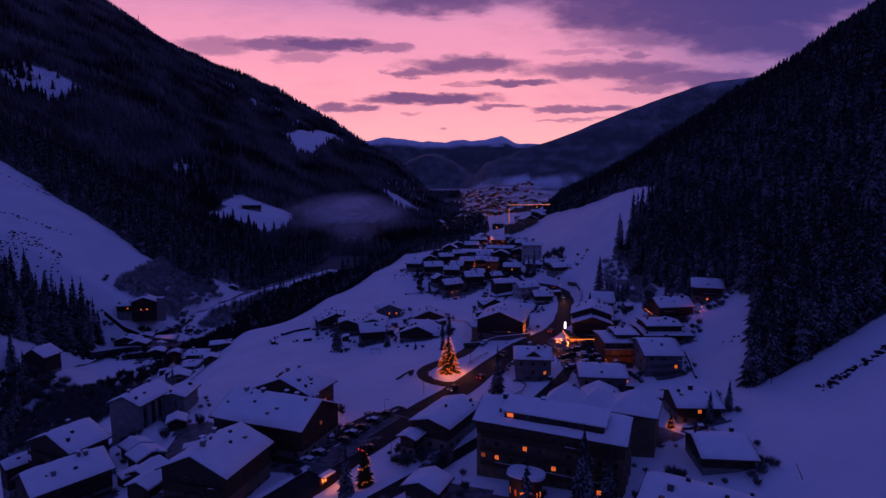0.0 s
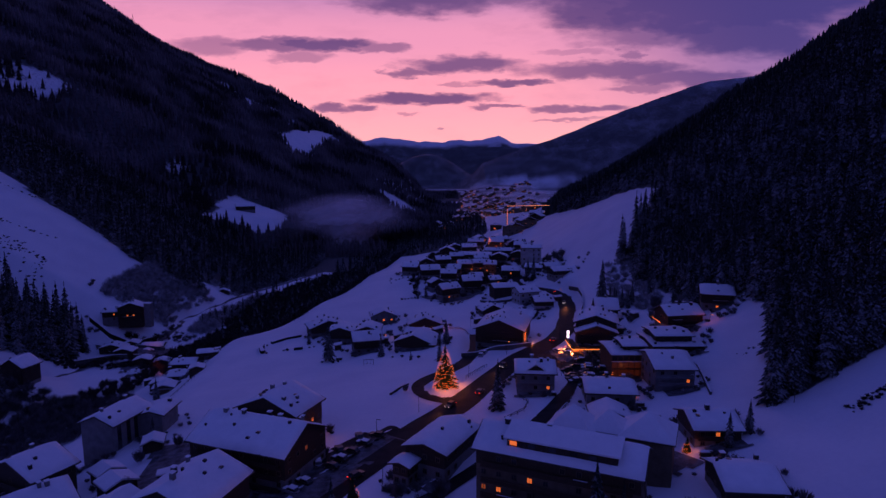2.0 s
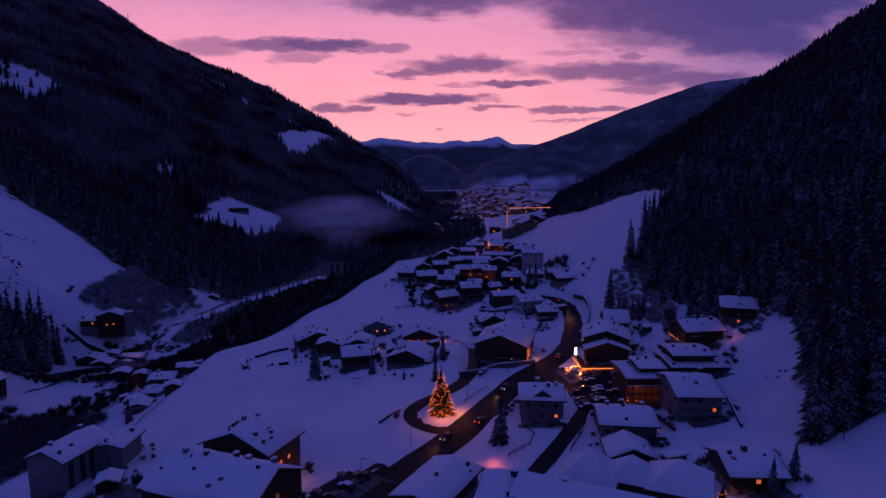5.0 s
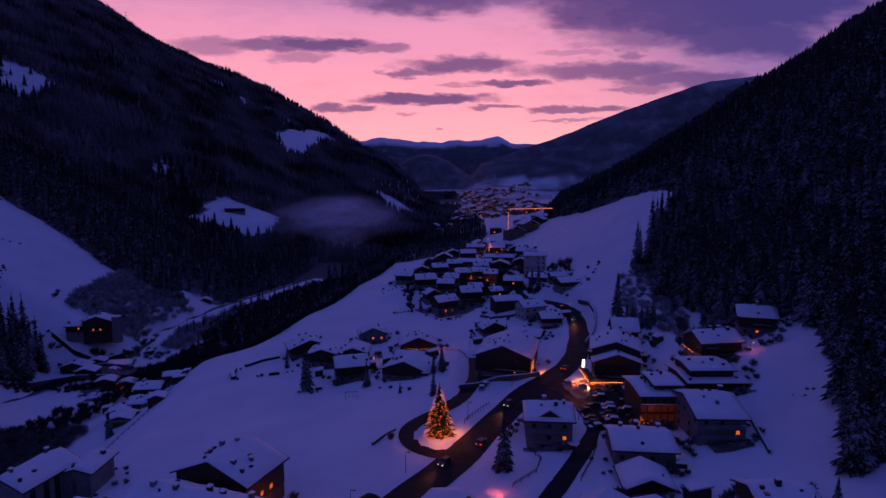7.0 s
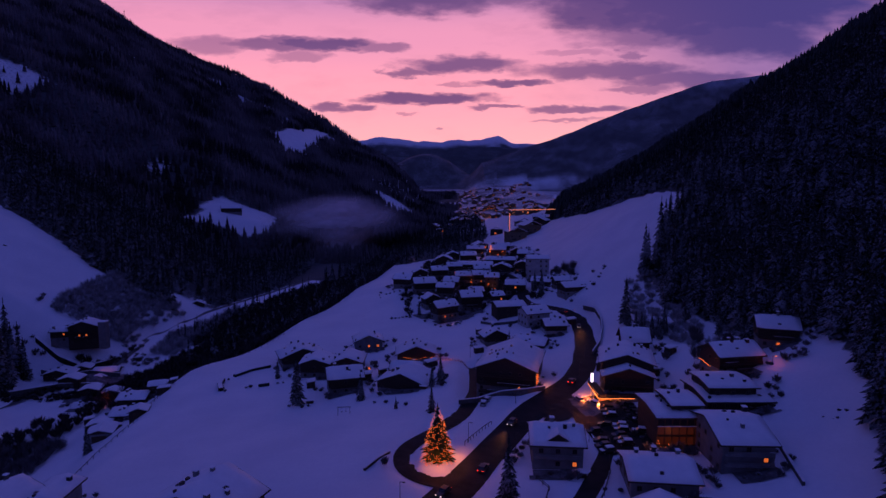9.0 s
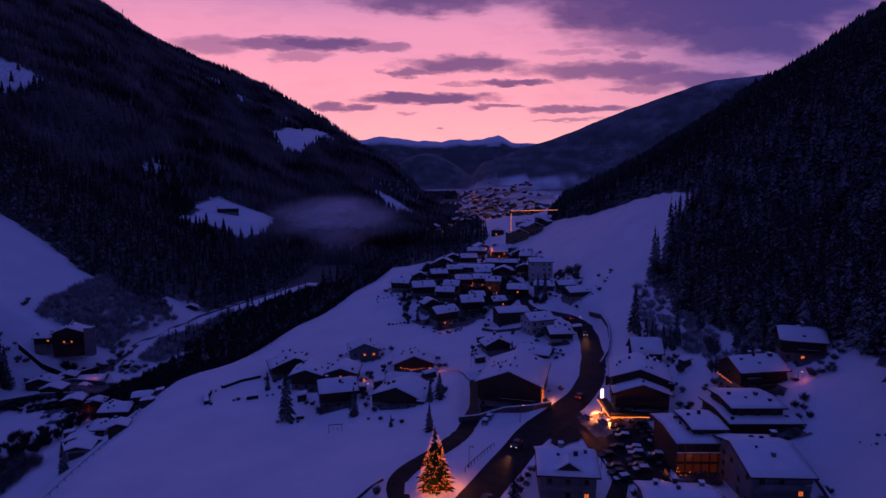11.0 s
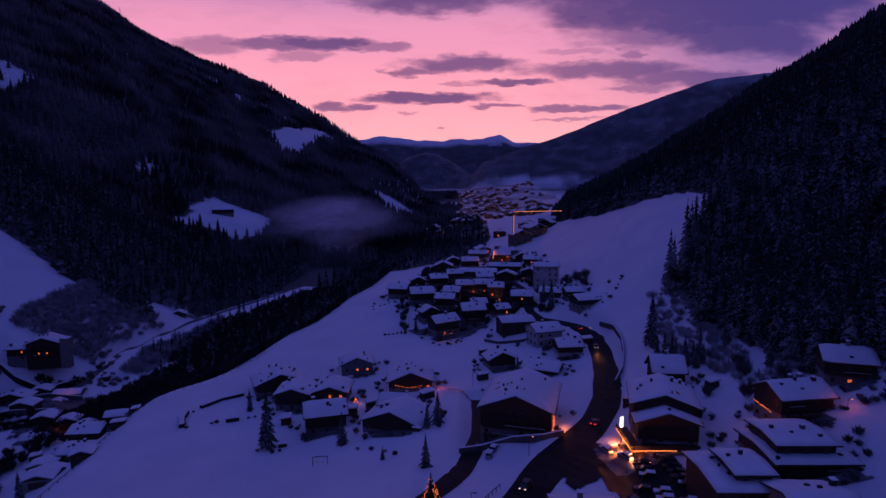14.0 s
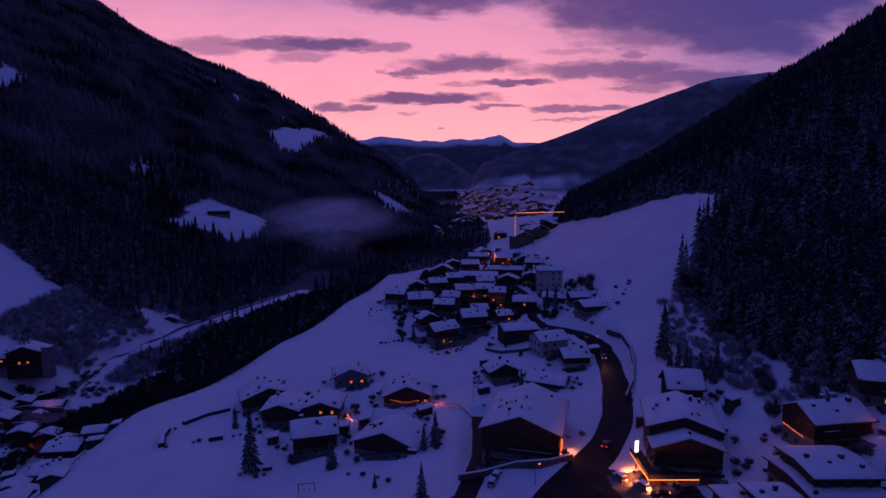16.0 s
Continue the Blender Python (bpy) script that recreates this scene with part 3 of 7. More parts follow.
def house(label, x, y, yaw, w, d, eave, rise=3.0, ridge="y", walls=None, upper=None, base=None, over=1.1, storeys=None, lit=(), seed=0, chimneys=2, balcony="front", skylights=1, sink=3.0, category="house", split=0.5, name="house", windows=True):
    """A house of the valley. w runs along the local x, d along the local y; the ridge runs along x or y.
    eave: height of the eaves in the world; lit: which windows glow, as (side, storey, number)."""
    rnd = random.Random(seed * 77 + 5)
    ground_z = base if base is not None else min(land_at(x + a * w * 0.4, y + b * d * 0.4) for a in (-1, 0, 1) for b in (-1, 0, 1))
    walls, upper = walls or plaster_white, upper or timber
    HOUSES.append((x, y, yaw, w, d))
    h = eave - ground_z
    top = empty(name, pose(x, y, ground_z, 0, 0, yaw))
    tagged(top, label, category, "houses of the village")
    turn = Matrix.Identity(4) if ridge == "y" else pose(0, 0, 0, 0, 0, 90)
    a, b = (w, d) if ridge == "y" else (d, w)
    wa, wb = a / 2 - over, b / 2 - over * 0.8
    n_st = storeys or max(1, round((h - 0.4) / 2.8))
    k = h * split if n_st > 1 else h * 0.45
    slope = rise / (a / 2)
    zw = h + slope * over

    def put(bm, nm, mat, parent=top, lab="", smooth=False):
        bm.transform(turn)
        return part(nm, bm, mat, parent, lab, smooth)

    put(box(-wa, wa, -wb, wb, -sink, k), "wall", walls)
    put(prism([(-wa - 0.06, k), (wa + 0.06, k), (wa + 0.06, zw - 0.02), (0, h + rise - 0.05), (-wa - 0.06, zw - 0.02)], -wb - 0.06, wb + 0.06), "timber_storey", upper, lab="boarded upper storey and gable")
    t = 0.28
    roof = put(prism([(-a / 2, h - t), (0, h + rise - t), (a / 2, h - t), (a / 2, h), (0, h + rise), (-a / 2, h)], -b / 2, b / 2), "roof", roof_dark)
    pts = [(-a / 2 + 0.12, h + 0.02)] + [(a * (i / 8 - 0.5) * 0.98, h + rise - abs(a * (i / 8 - 0.5) * 0.98) * slope + 0.02) for i in range(1, 8)] + [(a / 2 - 0.12, h + 0.02)]
    put(snow_slab(pts, 0.42, -b / 2 + 0.15, b / 2 - 0.15, 0.16, rnd), "snow_cover", roof_snow, roof, "thick snow on the roof", True)
    for i in range(chimneys):
        cx, cy = rnd.uniform(-0.34, 0.34) * a, rnd.uniform(-0.36, 0.36) * b
        cz = h + rise - abs(cx) * slope
        s = rnd.uniform(0.3, 0.5)
        ch = put(box(cx - s, cx + s, cy - s, cy + s, cz - 0.3, cz + rnd.uniform(1.1, 1.7)), "chimney", rnd.choice((stone, metal_dark, plaster_grey)))
        hz = max(v.co.z for v in ch.data.vertices)
        put(box(cx - s - 0.12, cx + s + 0.12, cy - s - 0.12, cy + s + 0.12, hz, hz + 0.22, 0.05), "chimney_cap", roof_snow, ch)
    for i in range(min(5, int(a * b / 75)) if y < 345 else 1):
        cx, cy = rnd.uniform(-0.42, 0.42) * a, rnd.uniform(-0.42, 0.42) * b
        cz = h + rise - abs(cx) * slope
        s = rnd.uniform(0.14, 0.34)
        put(box(cx - s, cx + s, cy - s * 1.3, cy + s * 1.3, cz - 0.2, cz + rnd.uniform(0.7, 1.15)), "roof_vent", metal_dark)
    for i in range(skylights):
        cx, cy = rnd.choice((-1, 1)) * rnd.uniform(0.15, 0.35) * a, rnd.uniform(-0.35, 0.35) * b
        cz = h + rise - abs(cx) * slope
        put(box(cx - 0.5, cx + 0.5, cy - 0.45, cy + 0.45, cz - 0.2, cz + 0.55), "skylight", glass_dark)
    # windows: front (towards -y), back, and both flanks
    if ridge == "y":
        sides = {"front": (wa, wb, 0), "right": (wb, wa, 90), "left": (wb, wa, -90)}
    else:
        sides = {"front": (wb, wa, 0), "right": (wa, wb, 90), "left": (wa, wb, -90)}
    step = (h - 0.3) / n_st
    lit = set(lit)
    for side, (half, off, turn_by) in sides.items():
        count = max(2, int(half * 2 / 3.1))
        for st in range(n_st if windows else 0):
            for i in range(count):
                u = -half + (i + 0.5) * 2 * half / count
                zz = 0.3 + st * step + (step - 1.35) * 0.55
                m = pose(0, 0, 0, 0, 0, turn_by) @ pose(u, -off - 0.09, zz)
                if (side, st, i) not in lit and rnd.random() < 0.28:
                    continue
                state = "lit" if (side, st, i) in lit else ("dim" if rnd.random() < 0.012 else "dark")
                win = shared("window", WINDOW, top, m, "lit window" if state == "lit" else "")
                shared("pane", PANES[state], win, Matrix.Identity(4))
    if balcony and n_st > 1:
        half, off, _ = sides["front"]
        for st in range(1, n_st):
            zz = 0.3 + st * step
            deck = part("balcony", box(-half * 0.92, half * 0.92, -off - 1.25, -off - 0.07, zz - 0.12, zz + 0.03), upper, top, "timber balcony with a boarded rail")
            bm = bmesh.new()
            n_b = int(half * 1.84 / 0.32)
            for i in range(n_b):
                u = -half * 0.92 + (i + 0.5) * half * 1.84 / n_b
                add_box(bm, u - 0.11, u + 0.11, -off - 1.24, -off - 1.19, zz + 0.05, zz + 0.92)
            add_box(bm, -half * 0.92, half * 0.92, -off - 1.28, -off - 1.15, zz + 0.92, zz + 1.0)
            part("railing", bm, upper, deck)
            r0, r1 = sorted((rnd.uniform(-0.92, 0.92), rnd.uniform(-0.92, 0.92)))
            if rnd.random() < 0.3:
                part("snow_ridge", box(half * r0 - 0.3, half * r1 + 0.3, -off - 1.29, -off - 1.14, zz + 1.0, zz + 1.06, 0.02), roof_snow, deck)
    return top


def ribbon(name, line, width, mat, lift=0.0, label="", category="road", cols=4):
    """A road along its middle line."""
    pts = []
    for (ax, ay, az), (bx, by, bz) in zip(line, line[1:]):
        k = max(2, int(math.hypot(bx - ax, by - ay) / 2.5))
        pts += [(ax + (bx - ax) * i / k, ay + (by - ay) * i / k, az + (bz - az) * i / k) for i in range(k)]
    pts.append(line[-1])
    p = np.array(pts)
    for _ in range(6):
        p[1:-1] = (p[:-2] + 2 * p[1:-1] + p[2:]) / 4
    tan = np.gradient(p[:, :2], axis=0)
    tan /= np.linalg.norm(tan, axis=1)[:, None]
    nor = np.stack([-tan[:, 1], tan[:, 0]], 1)
    bm = bmesh.new()
    rows = []
    for q, nn in zip(p, nor):
        wob = width / 2 + 0.12 * math.sin(q[1] * 0.31) + 0.2 * math.sin(q[1] * 0.11 + 1)
        rows.append([bm.verts.new((q[0] + nn[0] * wob * (2 * i / cols - 1), q[1] + nn[1] * wob * (2 * i / cols - 1), q[2] + lift - (0.05 if i in (0, cols) else 0))) for i in range(cols + 1)])
    for r, s in zip(rows, rows[1:]):
        for i in range(cols):
            bm.faces.new((r[i], r[i + 1], s[i + 1], s[i]))
    ob = part(name, bm, mat, None, smooth=True)
    tagged(ob, label, category, kind="structure")
    return ob


road = ribbon("road", MAIN, 9.0, asphalt, 0.02, "wet dark asphalt village road between snow banks")
road_loop = ribbon("road_loop", LOOP, 5.0, asphalt, 0.05, "dark cleared lane curving round the island")
road_lane = ribbon("road_lane", LANE, 4.0, asphalt, 0.05, "dark cleared side lane between the houses")
road_upper = ribbon("road_upper", UPPER, 4.8, asphalt, 0.04, "dark cleared lane through the upper village")
road_core = ribbon("road_core", CORE, 4.8, asphalt, 0.06, "dark cleared street between the upper houses")
road_west = ribbon("road_west", WEST, 4.6, slush, 0.03, "snowy road along the river")


def yard(name, cx, cy, rx, ry, yaw, mat, label, step=1.5, lift=0.07, seed=0.0):
    """A cleared or trodden patch that lies on the ground, with a ragged rim."""
    c, q = math.cos(radians(yaw)), math.sin(radians(yaw))
    us, vs = np.meshgrid(np.arange(-rx * 1.25, rx * 1.25, step), np.arange(-ry * 1.25, ry * 1.25, step))
    x, y = cx + us * c - vs * q, cy + us * q + vs * c
    z = on_ground(x, y) + lift + 0.1
    nx = us.shape[1]
    mid = np.maximum(np.abs(us + step / 2) / rx, np.abs(vs + step / 2) / ry) ** 2
    keep = mid <= 0.8 + 0.5 * rough(x + step / 2, y + step / 2, 4.0, seed)
    keep[-1, :] = keep[:, -1] = False
    a = np.flatnonzero(keep.ravel())
    used, index = np.unique(np.stack([a, a + 1, a + nx + 1, a + nx], 1), return_inverse=True)
    me = bpy.data.meshes.new(name)
    me.from_pydata(np.stack([x.ravel(), y.ravel(), z.ravel()], 1)[used].tolist(), [], index.reshape(-1, 4).tolist())
    me.polygons.foreach_set("use_smooth", np.full(len(a), True))
    me.materials.append(mat)
    ob = new(name, me)
    tagged(ob, label, "yard", kind="structure")


yard("pavement_junction", 38.5, 231, 11, 12, 25, asphalt, "cleared dark junction before the shop", seed=11.0, lift=0.09, step=0.6)
yard("pavement_island", -17, 156, 10, 15, -40, asphalt, "cleared dark car park beside the road", seed=13.0, lift=0.05)
yard("pavement_car_park", -23, 148, 6, 19, -33, slush, "trodden dark snow of a car park")
yard("pavement_forecourt", 50.5, 215, 8, 17, 4, asphalt, "cleared dark forecourt with parked cars", seed=1.0, step=0.8)
yard("pavement_lot", 47, 209, 7, 13, 0, asphalt, "dark cleared car park below the hotel", seed=14.0, lift=0.03)
yard("pavement_shop", 47.5, 232.5, 6, 8, 15, slush, "trodden snow on the ground before the shop", seed=2.0, lift=0.12, step=0.6)
yard("pavement_hotel", 12, 112, 17, 6, -24, slush, "trodden snow before the hotel", seed=3.0)
yard("pavement_farm", -62, 118, 9, 11, -15, slush, "trodden yard between the farmhouses", seed=4.0)
yard("pavement_farm", -70, 158, 7, 16, 10, slush, "trodden yard behind the farmhouses", seed=5.0)
yard("pavement_drive", 51, 142, 5, 9, 30, slush, "trodden drive beside the hotel", seed=6.0)
yard("pavement_village", 22, 430, 28, 34, 10, asphalt, "trodden snow between the upper houses", 2.5, seed=7.0)
yard("pavement_village", 20, 478, 24, 20, 0, slush, "trodden snow between the upper houses", 2.5, 0.12, seed=8.0)
yard("pavement_village", 8, 386, 18, 14, 30, slush, "trodden snow between the upper houses", 2.0, 0.1, seed=9.0)
yard("pavement_river", -172, 352, 14, 22, 20, slush, "trodden yard by the river", 2.0, 0.1, seed=10.0)


# ---- the houses ----
def village():
    big = "large alpine guesthouse with dark timber and a snowy roof"
    farm = "alpine farmhouse of dark timber under a snowy gable roof"
    white = "white plastered alpine house with timber gable and snowy roof"
    low = "low dark timber barn with a snow-covered roof"
    H = house
    # nearest houses, at the start of the flight
    H(farm, -88, 132, 52, 18, 13, -3.5, 3.6, "x", seed=1, chimneys=3)
    H(farm, -97.4, 148.7, -24, 18, 12, -2.5, 3.5, "y", seed=2, chimneys=2)
    H(low, -113, 151, 58, 9, 6, -10, 1.8, "x", seed=3, chimneys=0, balcony="")
    H(white, -95, 181, -12, 12.5, 17, -3, 2.6, "y", windows=False, seed=4, walls=plaster_white, upper=plaster_white, balcony="")
    H(white, -86, 188, 0, 9, 12, -4, 1.2, "y", windows=False, seed=5, walls=plaster_white, upper=plaster_white, balcony="", chimneys=1)
    H(farm, -49.4, 126.4, -15, 17.6, 18.5, 4, 3.9, "y", seed=6, walls=plaster_warm, lit=[("front", 0, 3), ("front", 0, 4)], chimneys=3)
    H(big, -43, 150, -20, 28, 19, 4.7, 4.6, "x", seed=7, chimneys=6, skylights=4)
    H(big, -43.2, 169.4, -20, 20, 14.5, 4.8, 4.0, "y", seed=8, chimneys=5, skylights=3, walls=plaster_warm, upper=timber_brown, lit=[("right", 2, 1), ("right", 2, 2), ("front", 1, 0), ("front", 0, 0)])
    H(low, 1.4, 147, -28, 12, 19, 5.6, 1.6, "y", seed=9, chimneys=0, balcony="", skylights=0)
    H(low, -7, 139, -28, 6, 6, 3.2, 0.8, "y", seed=10, chimneys=0, balcony="", skylights=0)
    H("four-storey hotel with ochre walls and a long snowy roof", 24.8, 125, -24, 33, 14, 12.6, 3.4, "x", seed=11, walls=plaster_warm, upper=timber_brown, chimneys=5, skylights=2, split=0.75,
      lit=[("front", 2, 3), ("front", 1, 5), ("front", 0, 8), ("front", 1, 1)], category="hotel", name="hotel")
    H("small timber garage with a snowy gable roof", 46.3, 168, -4, 11.5, 11, 2.3, 2.4, "y", seed=12, chimneys=0, balcony="", skylights=0, walls=timber)
    H(white, 49.4, 182, -6, 15.2, 14.5, 4.9, 1.9, "x", upper=plaster_white, seed=13, chimneys=3, skylights=0, lit=[("right", 0, 1)])
    H(white, 30, 196, -5, 13.2, 13.5, 5.9, 2.5, "x", upper=plaster_white, seed=14, chimneys=3, skylights=0, lit=[("front", 0, 2)])
    H(white, 69.8, 192.2, -2, 13.0, 20, 9.4, 2.8, "x", seed=15, chimneys=2, skylights=0, lit=[("front", 1, 2)], walls=plaster_grey, upper=plaster_grey)
    H(farm, 60.2, 124, -5, 12, 14, 7.6, 2.2, "x", seed=16, chimneys=2, skylights=1)
    H(white, 64.9, 150.4, -2, 12.2, 13.5, 7.8, 2.4, "x", seed=17, chimneys=1, lit=[("front", 0, 3), ("front", 1, 1)])
    H(farm, 46.5, 99.5, -34, 20, 15, 8.2, 3.0, "x", seed=18, chimneys=1)
    H(low, -2.5, 117.5, -24, 9, 8, 2.6, 1.6, "y", seed=113, chimneys=0, balcony="", skylights=0)
    H("terraced hotel wing with a glazed warm-lit front and flat snowy roof", 60.8, 206, 0, 12.8, 17, 9.2, 0.7, "x", seed=19, chimneys=1, skylights=1, category="hotel", name="hotel", walls=timber_brown, upper=timber,
      balcony="", windows=False)
    H("flat-roofed hotel with snow on its terraces", 81.2, 219, 0, 18.5, 18, 8.3, 0.8, "x", seed=20, chimneys=2, skylights=2, category="hotel", name="hotel", lit=[("front", 0, 5)])
    H("set-back upper storey of a hotel under snow", 80.4, 219.5, 0, 14, 14, 11.2, 0.7, "x", base=7.6, sink=1.0, seed=21, chimneys=2, skylights=0, balcony="", category="hotel", name="hotel_penthouse")
    H("set-back upper storey of a hotel under snow", 62.9, 205.5, 0, 8.6, 11.5, 11.4, 0.5, "x", base=9.2, sink=1.0, seed=22, chimneys=1, skylights=0, balcony="", category="hotel", name="hotel_penthouse")
    H("village shop and guesthouse with a brightly lit ground floor", 62, 247, -14, 17.5, 18, 9.4, 3.0, "y", seed=23, chimneys=3, skylights=2, base=-2.0, category="shop", name="shop", lit=[("front", 1, 2), ("front", 1, 3)])
    H("shop porch under a broad snowy gable roof", 59.5, 236.5, -8, 16.5, 6.5, 6.8, 2.8, "y", base=-1.8, seed=24, chimneys=0, skylights=0, category="shop", name="shop_porch")
    H(white, 90.8, 237, 9, 15.6, 12, 14, 3.0, "x", seed=25, chimneys=3, walls=plaster_white)
    H(farm, 108.5, 245, -18, 13, 11, 20, 3.0, "x", seed=26, chimneys=2, lit=[("front", 0, 1)])
    H("broad farm guesthouse with dark timber balconies and snowy roof", 26.6, 262, -15, 21.5, 26, 3.8, 4.2, "y", seed=27, chimneys=3, skylights=4, base=-7, category="guesthouse", name="guesthouse")
    H(farm, -10, 268, -17, 20, 15, -5, 3.8, "y", seed=28, chimneys=2, lit=[("front", 0, 4)])
    H(white, -34, 275, 16, 14, 12, -6, 3.0, "x", seed=29, chimneys=2, walls=plaster_grey)
    H(white, -49.5, 300, 0, 13.5, 14, -8.3, 2.2, "y", seed=30, chimneys=2, skylights=1)
    H(white, -36.5, 302, 0, 13.5, 14, -8.3, 2.2, "y", seed=31, chimneys=2, skylights=1, lit=[("front", 1, 1), ("front", 1, 2)])
    H(farm, -61, 318, 24, 20, 14, -10.6, 3.4, "y", seed=32, chimneys=4, skylights=2, walls=plaster_white)
    H(farm, -9, 311, 4, 18, 14, -7.6, 3.6, "y", seed=33, chimneys=4, lit=[("front", 1, 2), ("front", 1, 3), ("front", 0, 4)])
    H(white, -33, 335, 12, 14.5, 13, -9, 3.0, "y", seed=34, chimneys=1, lit=[("front", 0, 1), ("front", 0, 2)], upper=plaster_grey, walls=plaster_grey, balcony="")
    H(low, 37, 370, 12, 17, 13, 0, 1.6, "x", seed=35, chimneys=0, balcony="", skylights=0, walls=timber)
    H(farm, -11, 282, -10, 13, 8, -5.6, 2.2, "x", seed=110, chimneys=2)
    H(low, -66, 329, 24, 9, 7, -11.5, 2.0, "y", seed=111, chimneys=1)
    # down by the river
    H(white, -129, 300, 6, 14, 12, -30.5, 1.6, "x", seed=36, chimneys=2, balcony="")
    H(white, -133.5, 313.5, 6, 13, 12, -28.8, 1.6, "x", seed=37, chimneys=2, balcony="")
    H(low, -128, 284, 20, 9, 7, -31, 1.6, "y", seed=38, chimneys=0, balcony="", skylights=0)
    H(low, -125, 318, 15, 9, 7, -25, 1.4, "x", seed=39, chimneys=0, balcony="", skylights=0)
    H(farm, -203, 394, 14, 17, 13, -17, 3.2, "y", seed=40, chimneys=3, walls=timber, lit=[("front", 1, 1), ("front", 1, 2), ("front", 1, 4)], base=-27)
    H(low, -202, 368, 6, 16, 10, -36.5, 2.4, "y", seed=41, chimneys=1, base=-42)
    H(low, -215, 391, 10, 11, 9, -19.5, 1.8, "x", seed=112, chimneys=2, base=-26, lit=[("front", 1, 1)])
    H(low, -181, 375, 10, 14, 8, -37.5, 1.6, "x", seed=42, chimneys=0, base=-43, lit=[("front", 0, 3)])
    H(low, -200, 286, -8, 13.5, 12, -21.6, 4.2, "y", seed=43, chimneys=0, balcony="", skylights=0)
    H(low, -166, 330, 5, 12, 8, -40, 1.6, "x", seed=44, chimneys=1, balcony="", lit=[("front", 0, 0)])
    H(farm, -190, 517, 18, 12, 10, -31, 2.6, "y", seed=45, chimneys=2, lit=[("front", 1, 1), ("front", 1, 2)])
    H(low, -287, 870, 20, 28, 14, 25, 4.0, "x", seed=46, chimneys=0, balcony="", skylights=0)
    # upper village
    H("small house with a steep rounded roof under snow", 73, 274, -6, 11, 10.5, 7.6, 4.2, "x", seed=47, chimneys=1)
    H(white, 54, 331, 6, 11.5, 12, -0.6, 2.2, "x", walls=plaster_light, seed=48, chimneys=2)
    H(white, 47, 347, 20, 14, 12, 1.4, 2.6, "x", walls=plaster_light, upper=plaster_light, seed=49, chimneys=2, skylights=2)
    H(white, 25.5, 324, 14, 12.6, 10, -4, 3.0, "y", seed=50, chimneys=2)
    H(white, 41, 312, -25, 15, 11, -4, 2.2, "x", seed=51, chimneys=1)
    H(low, 76, 382, 16, 21, 12, 8, 2.0, "x", seed=52, chimneys=1, base=3, balcony="")
    H("tall white hotel with rows of windows and a flat snowy roof", 63, 441, -2, 15.5, 12, 15, 1.8, "x", seed=53, chimneys=3, walls=plaster_light, upper=plaster_light, base=2, balcony="", category="hotel", name="hotel")
    H(farm, -24, 452, -14, 13, 12, 0, 3.0, "x", seed=54, chimneys=2)
    H(farm, -10, 437, 12, 15, 11, 0, 3.0, "x", seed=55, chimneys=2)
    H(white, 2.5, 516, -2, 14, 12, 4, 3.2, "y", seed=56, chimneys=1)
    H(big, 26, 499, -6, 27, 16, 3, 1.4, "x", seed=57, chimneys=2)
    H("warmly lit inn with fairy lights along its gable", 47, 545, -8, 14, 11, 8, 3.2, "x", seed=58, chimneys=1, upper=timber_brown, lit=[("front", 0, 0), ("front", 0, 1), ("front", 0, 2), ("front", 1, 1), ("front", 1, 3), ("front", 2, 2)], category="inn", name="inn")
    H(farm, 63, 549, -10, 12, 10, 6, 3.0, "y", seed=59, lit=[("front", 1, 1)])
    H(white, 18, 398, 12, 13.5, 11, -1, 3.0, "x", seed=60, chimneys=2)
    H(low, 3, 380, 35, 15, 9, -3, 3.0, "x", seed=61, chimneys=1, lit=[("front", 0, 1)])
    H("house with a yellow-lit plaster front", 33, 432, -4, 10, 10, 4.5, 2.2, "x", seed=62, walls=plaster_warm, upper=plaster_warm, lit=[("front", 1, 0), ("front", 0, 1)])
    H(farm, 46, 416, -6, 13, 10, 2.6, 2.4, "x", seed=63, lit=[("front", 1, 1), ("front", 0, 3)])
    H(white, 46, 512, -8, 24, 9, 4.2, 2.0, "x", seed=64, chimneys=3)
    H(farm, -1, 476, 14, 12.5, 10, 2, 2.4, "x", seed=65)
    H(white, 17, 456, -2, 14, 10, 1.4, 2.4, "x", seed=66, lit=[("front", 0, 2)])
    H(white, 62, 416, -20, 13, 9, 4.5, 2.2, "x", seed=67)
    H(farm, 4, 424, -10, 12, 9, -0.5, 2.4, "x", seed=68, lit=[("right", 0, 1)])
    H(white, 22, 540, 8, 14, 10, 4, 2.6, "x", seed=69)
    H(farm, 30, 575, -4, 16, 10, 5, 2.4, "x", seed=70)
    H(white, 105, 690, -15, 18, 11, 25, 2.2, "x", seed=71)
    H(farm, 84, 665, -12, 14, 10, 16, 2.2, "x", seed=72, lit=[("front", 0, 2)])

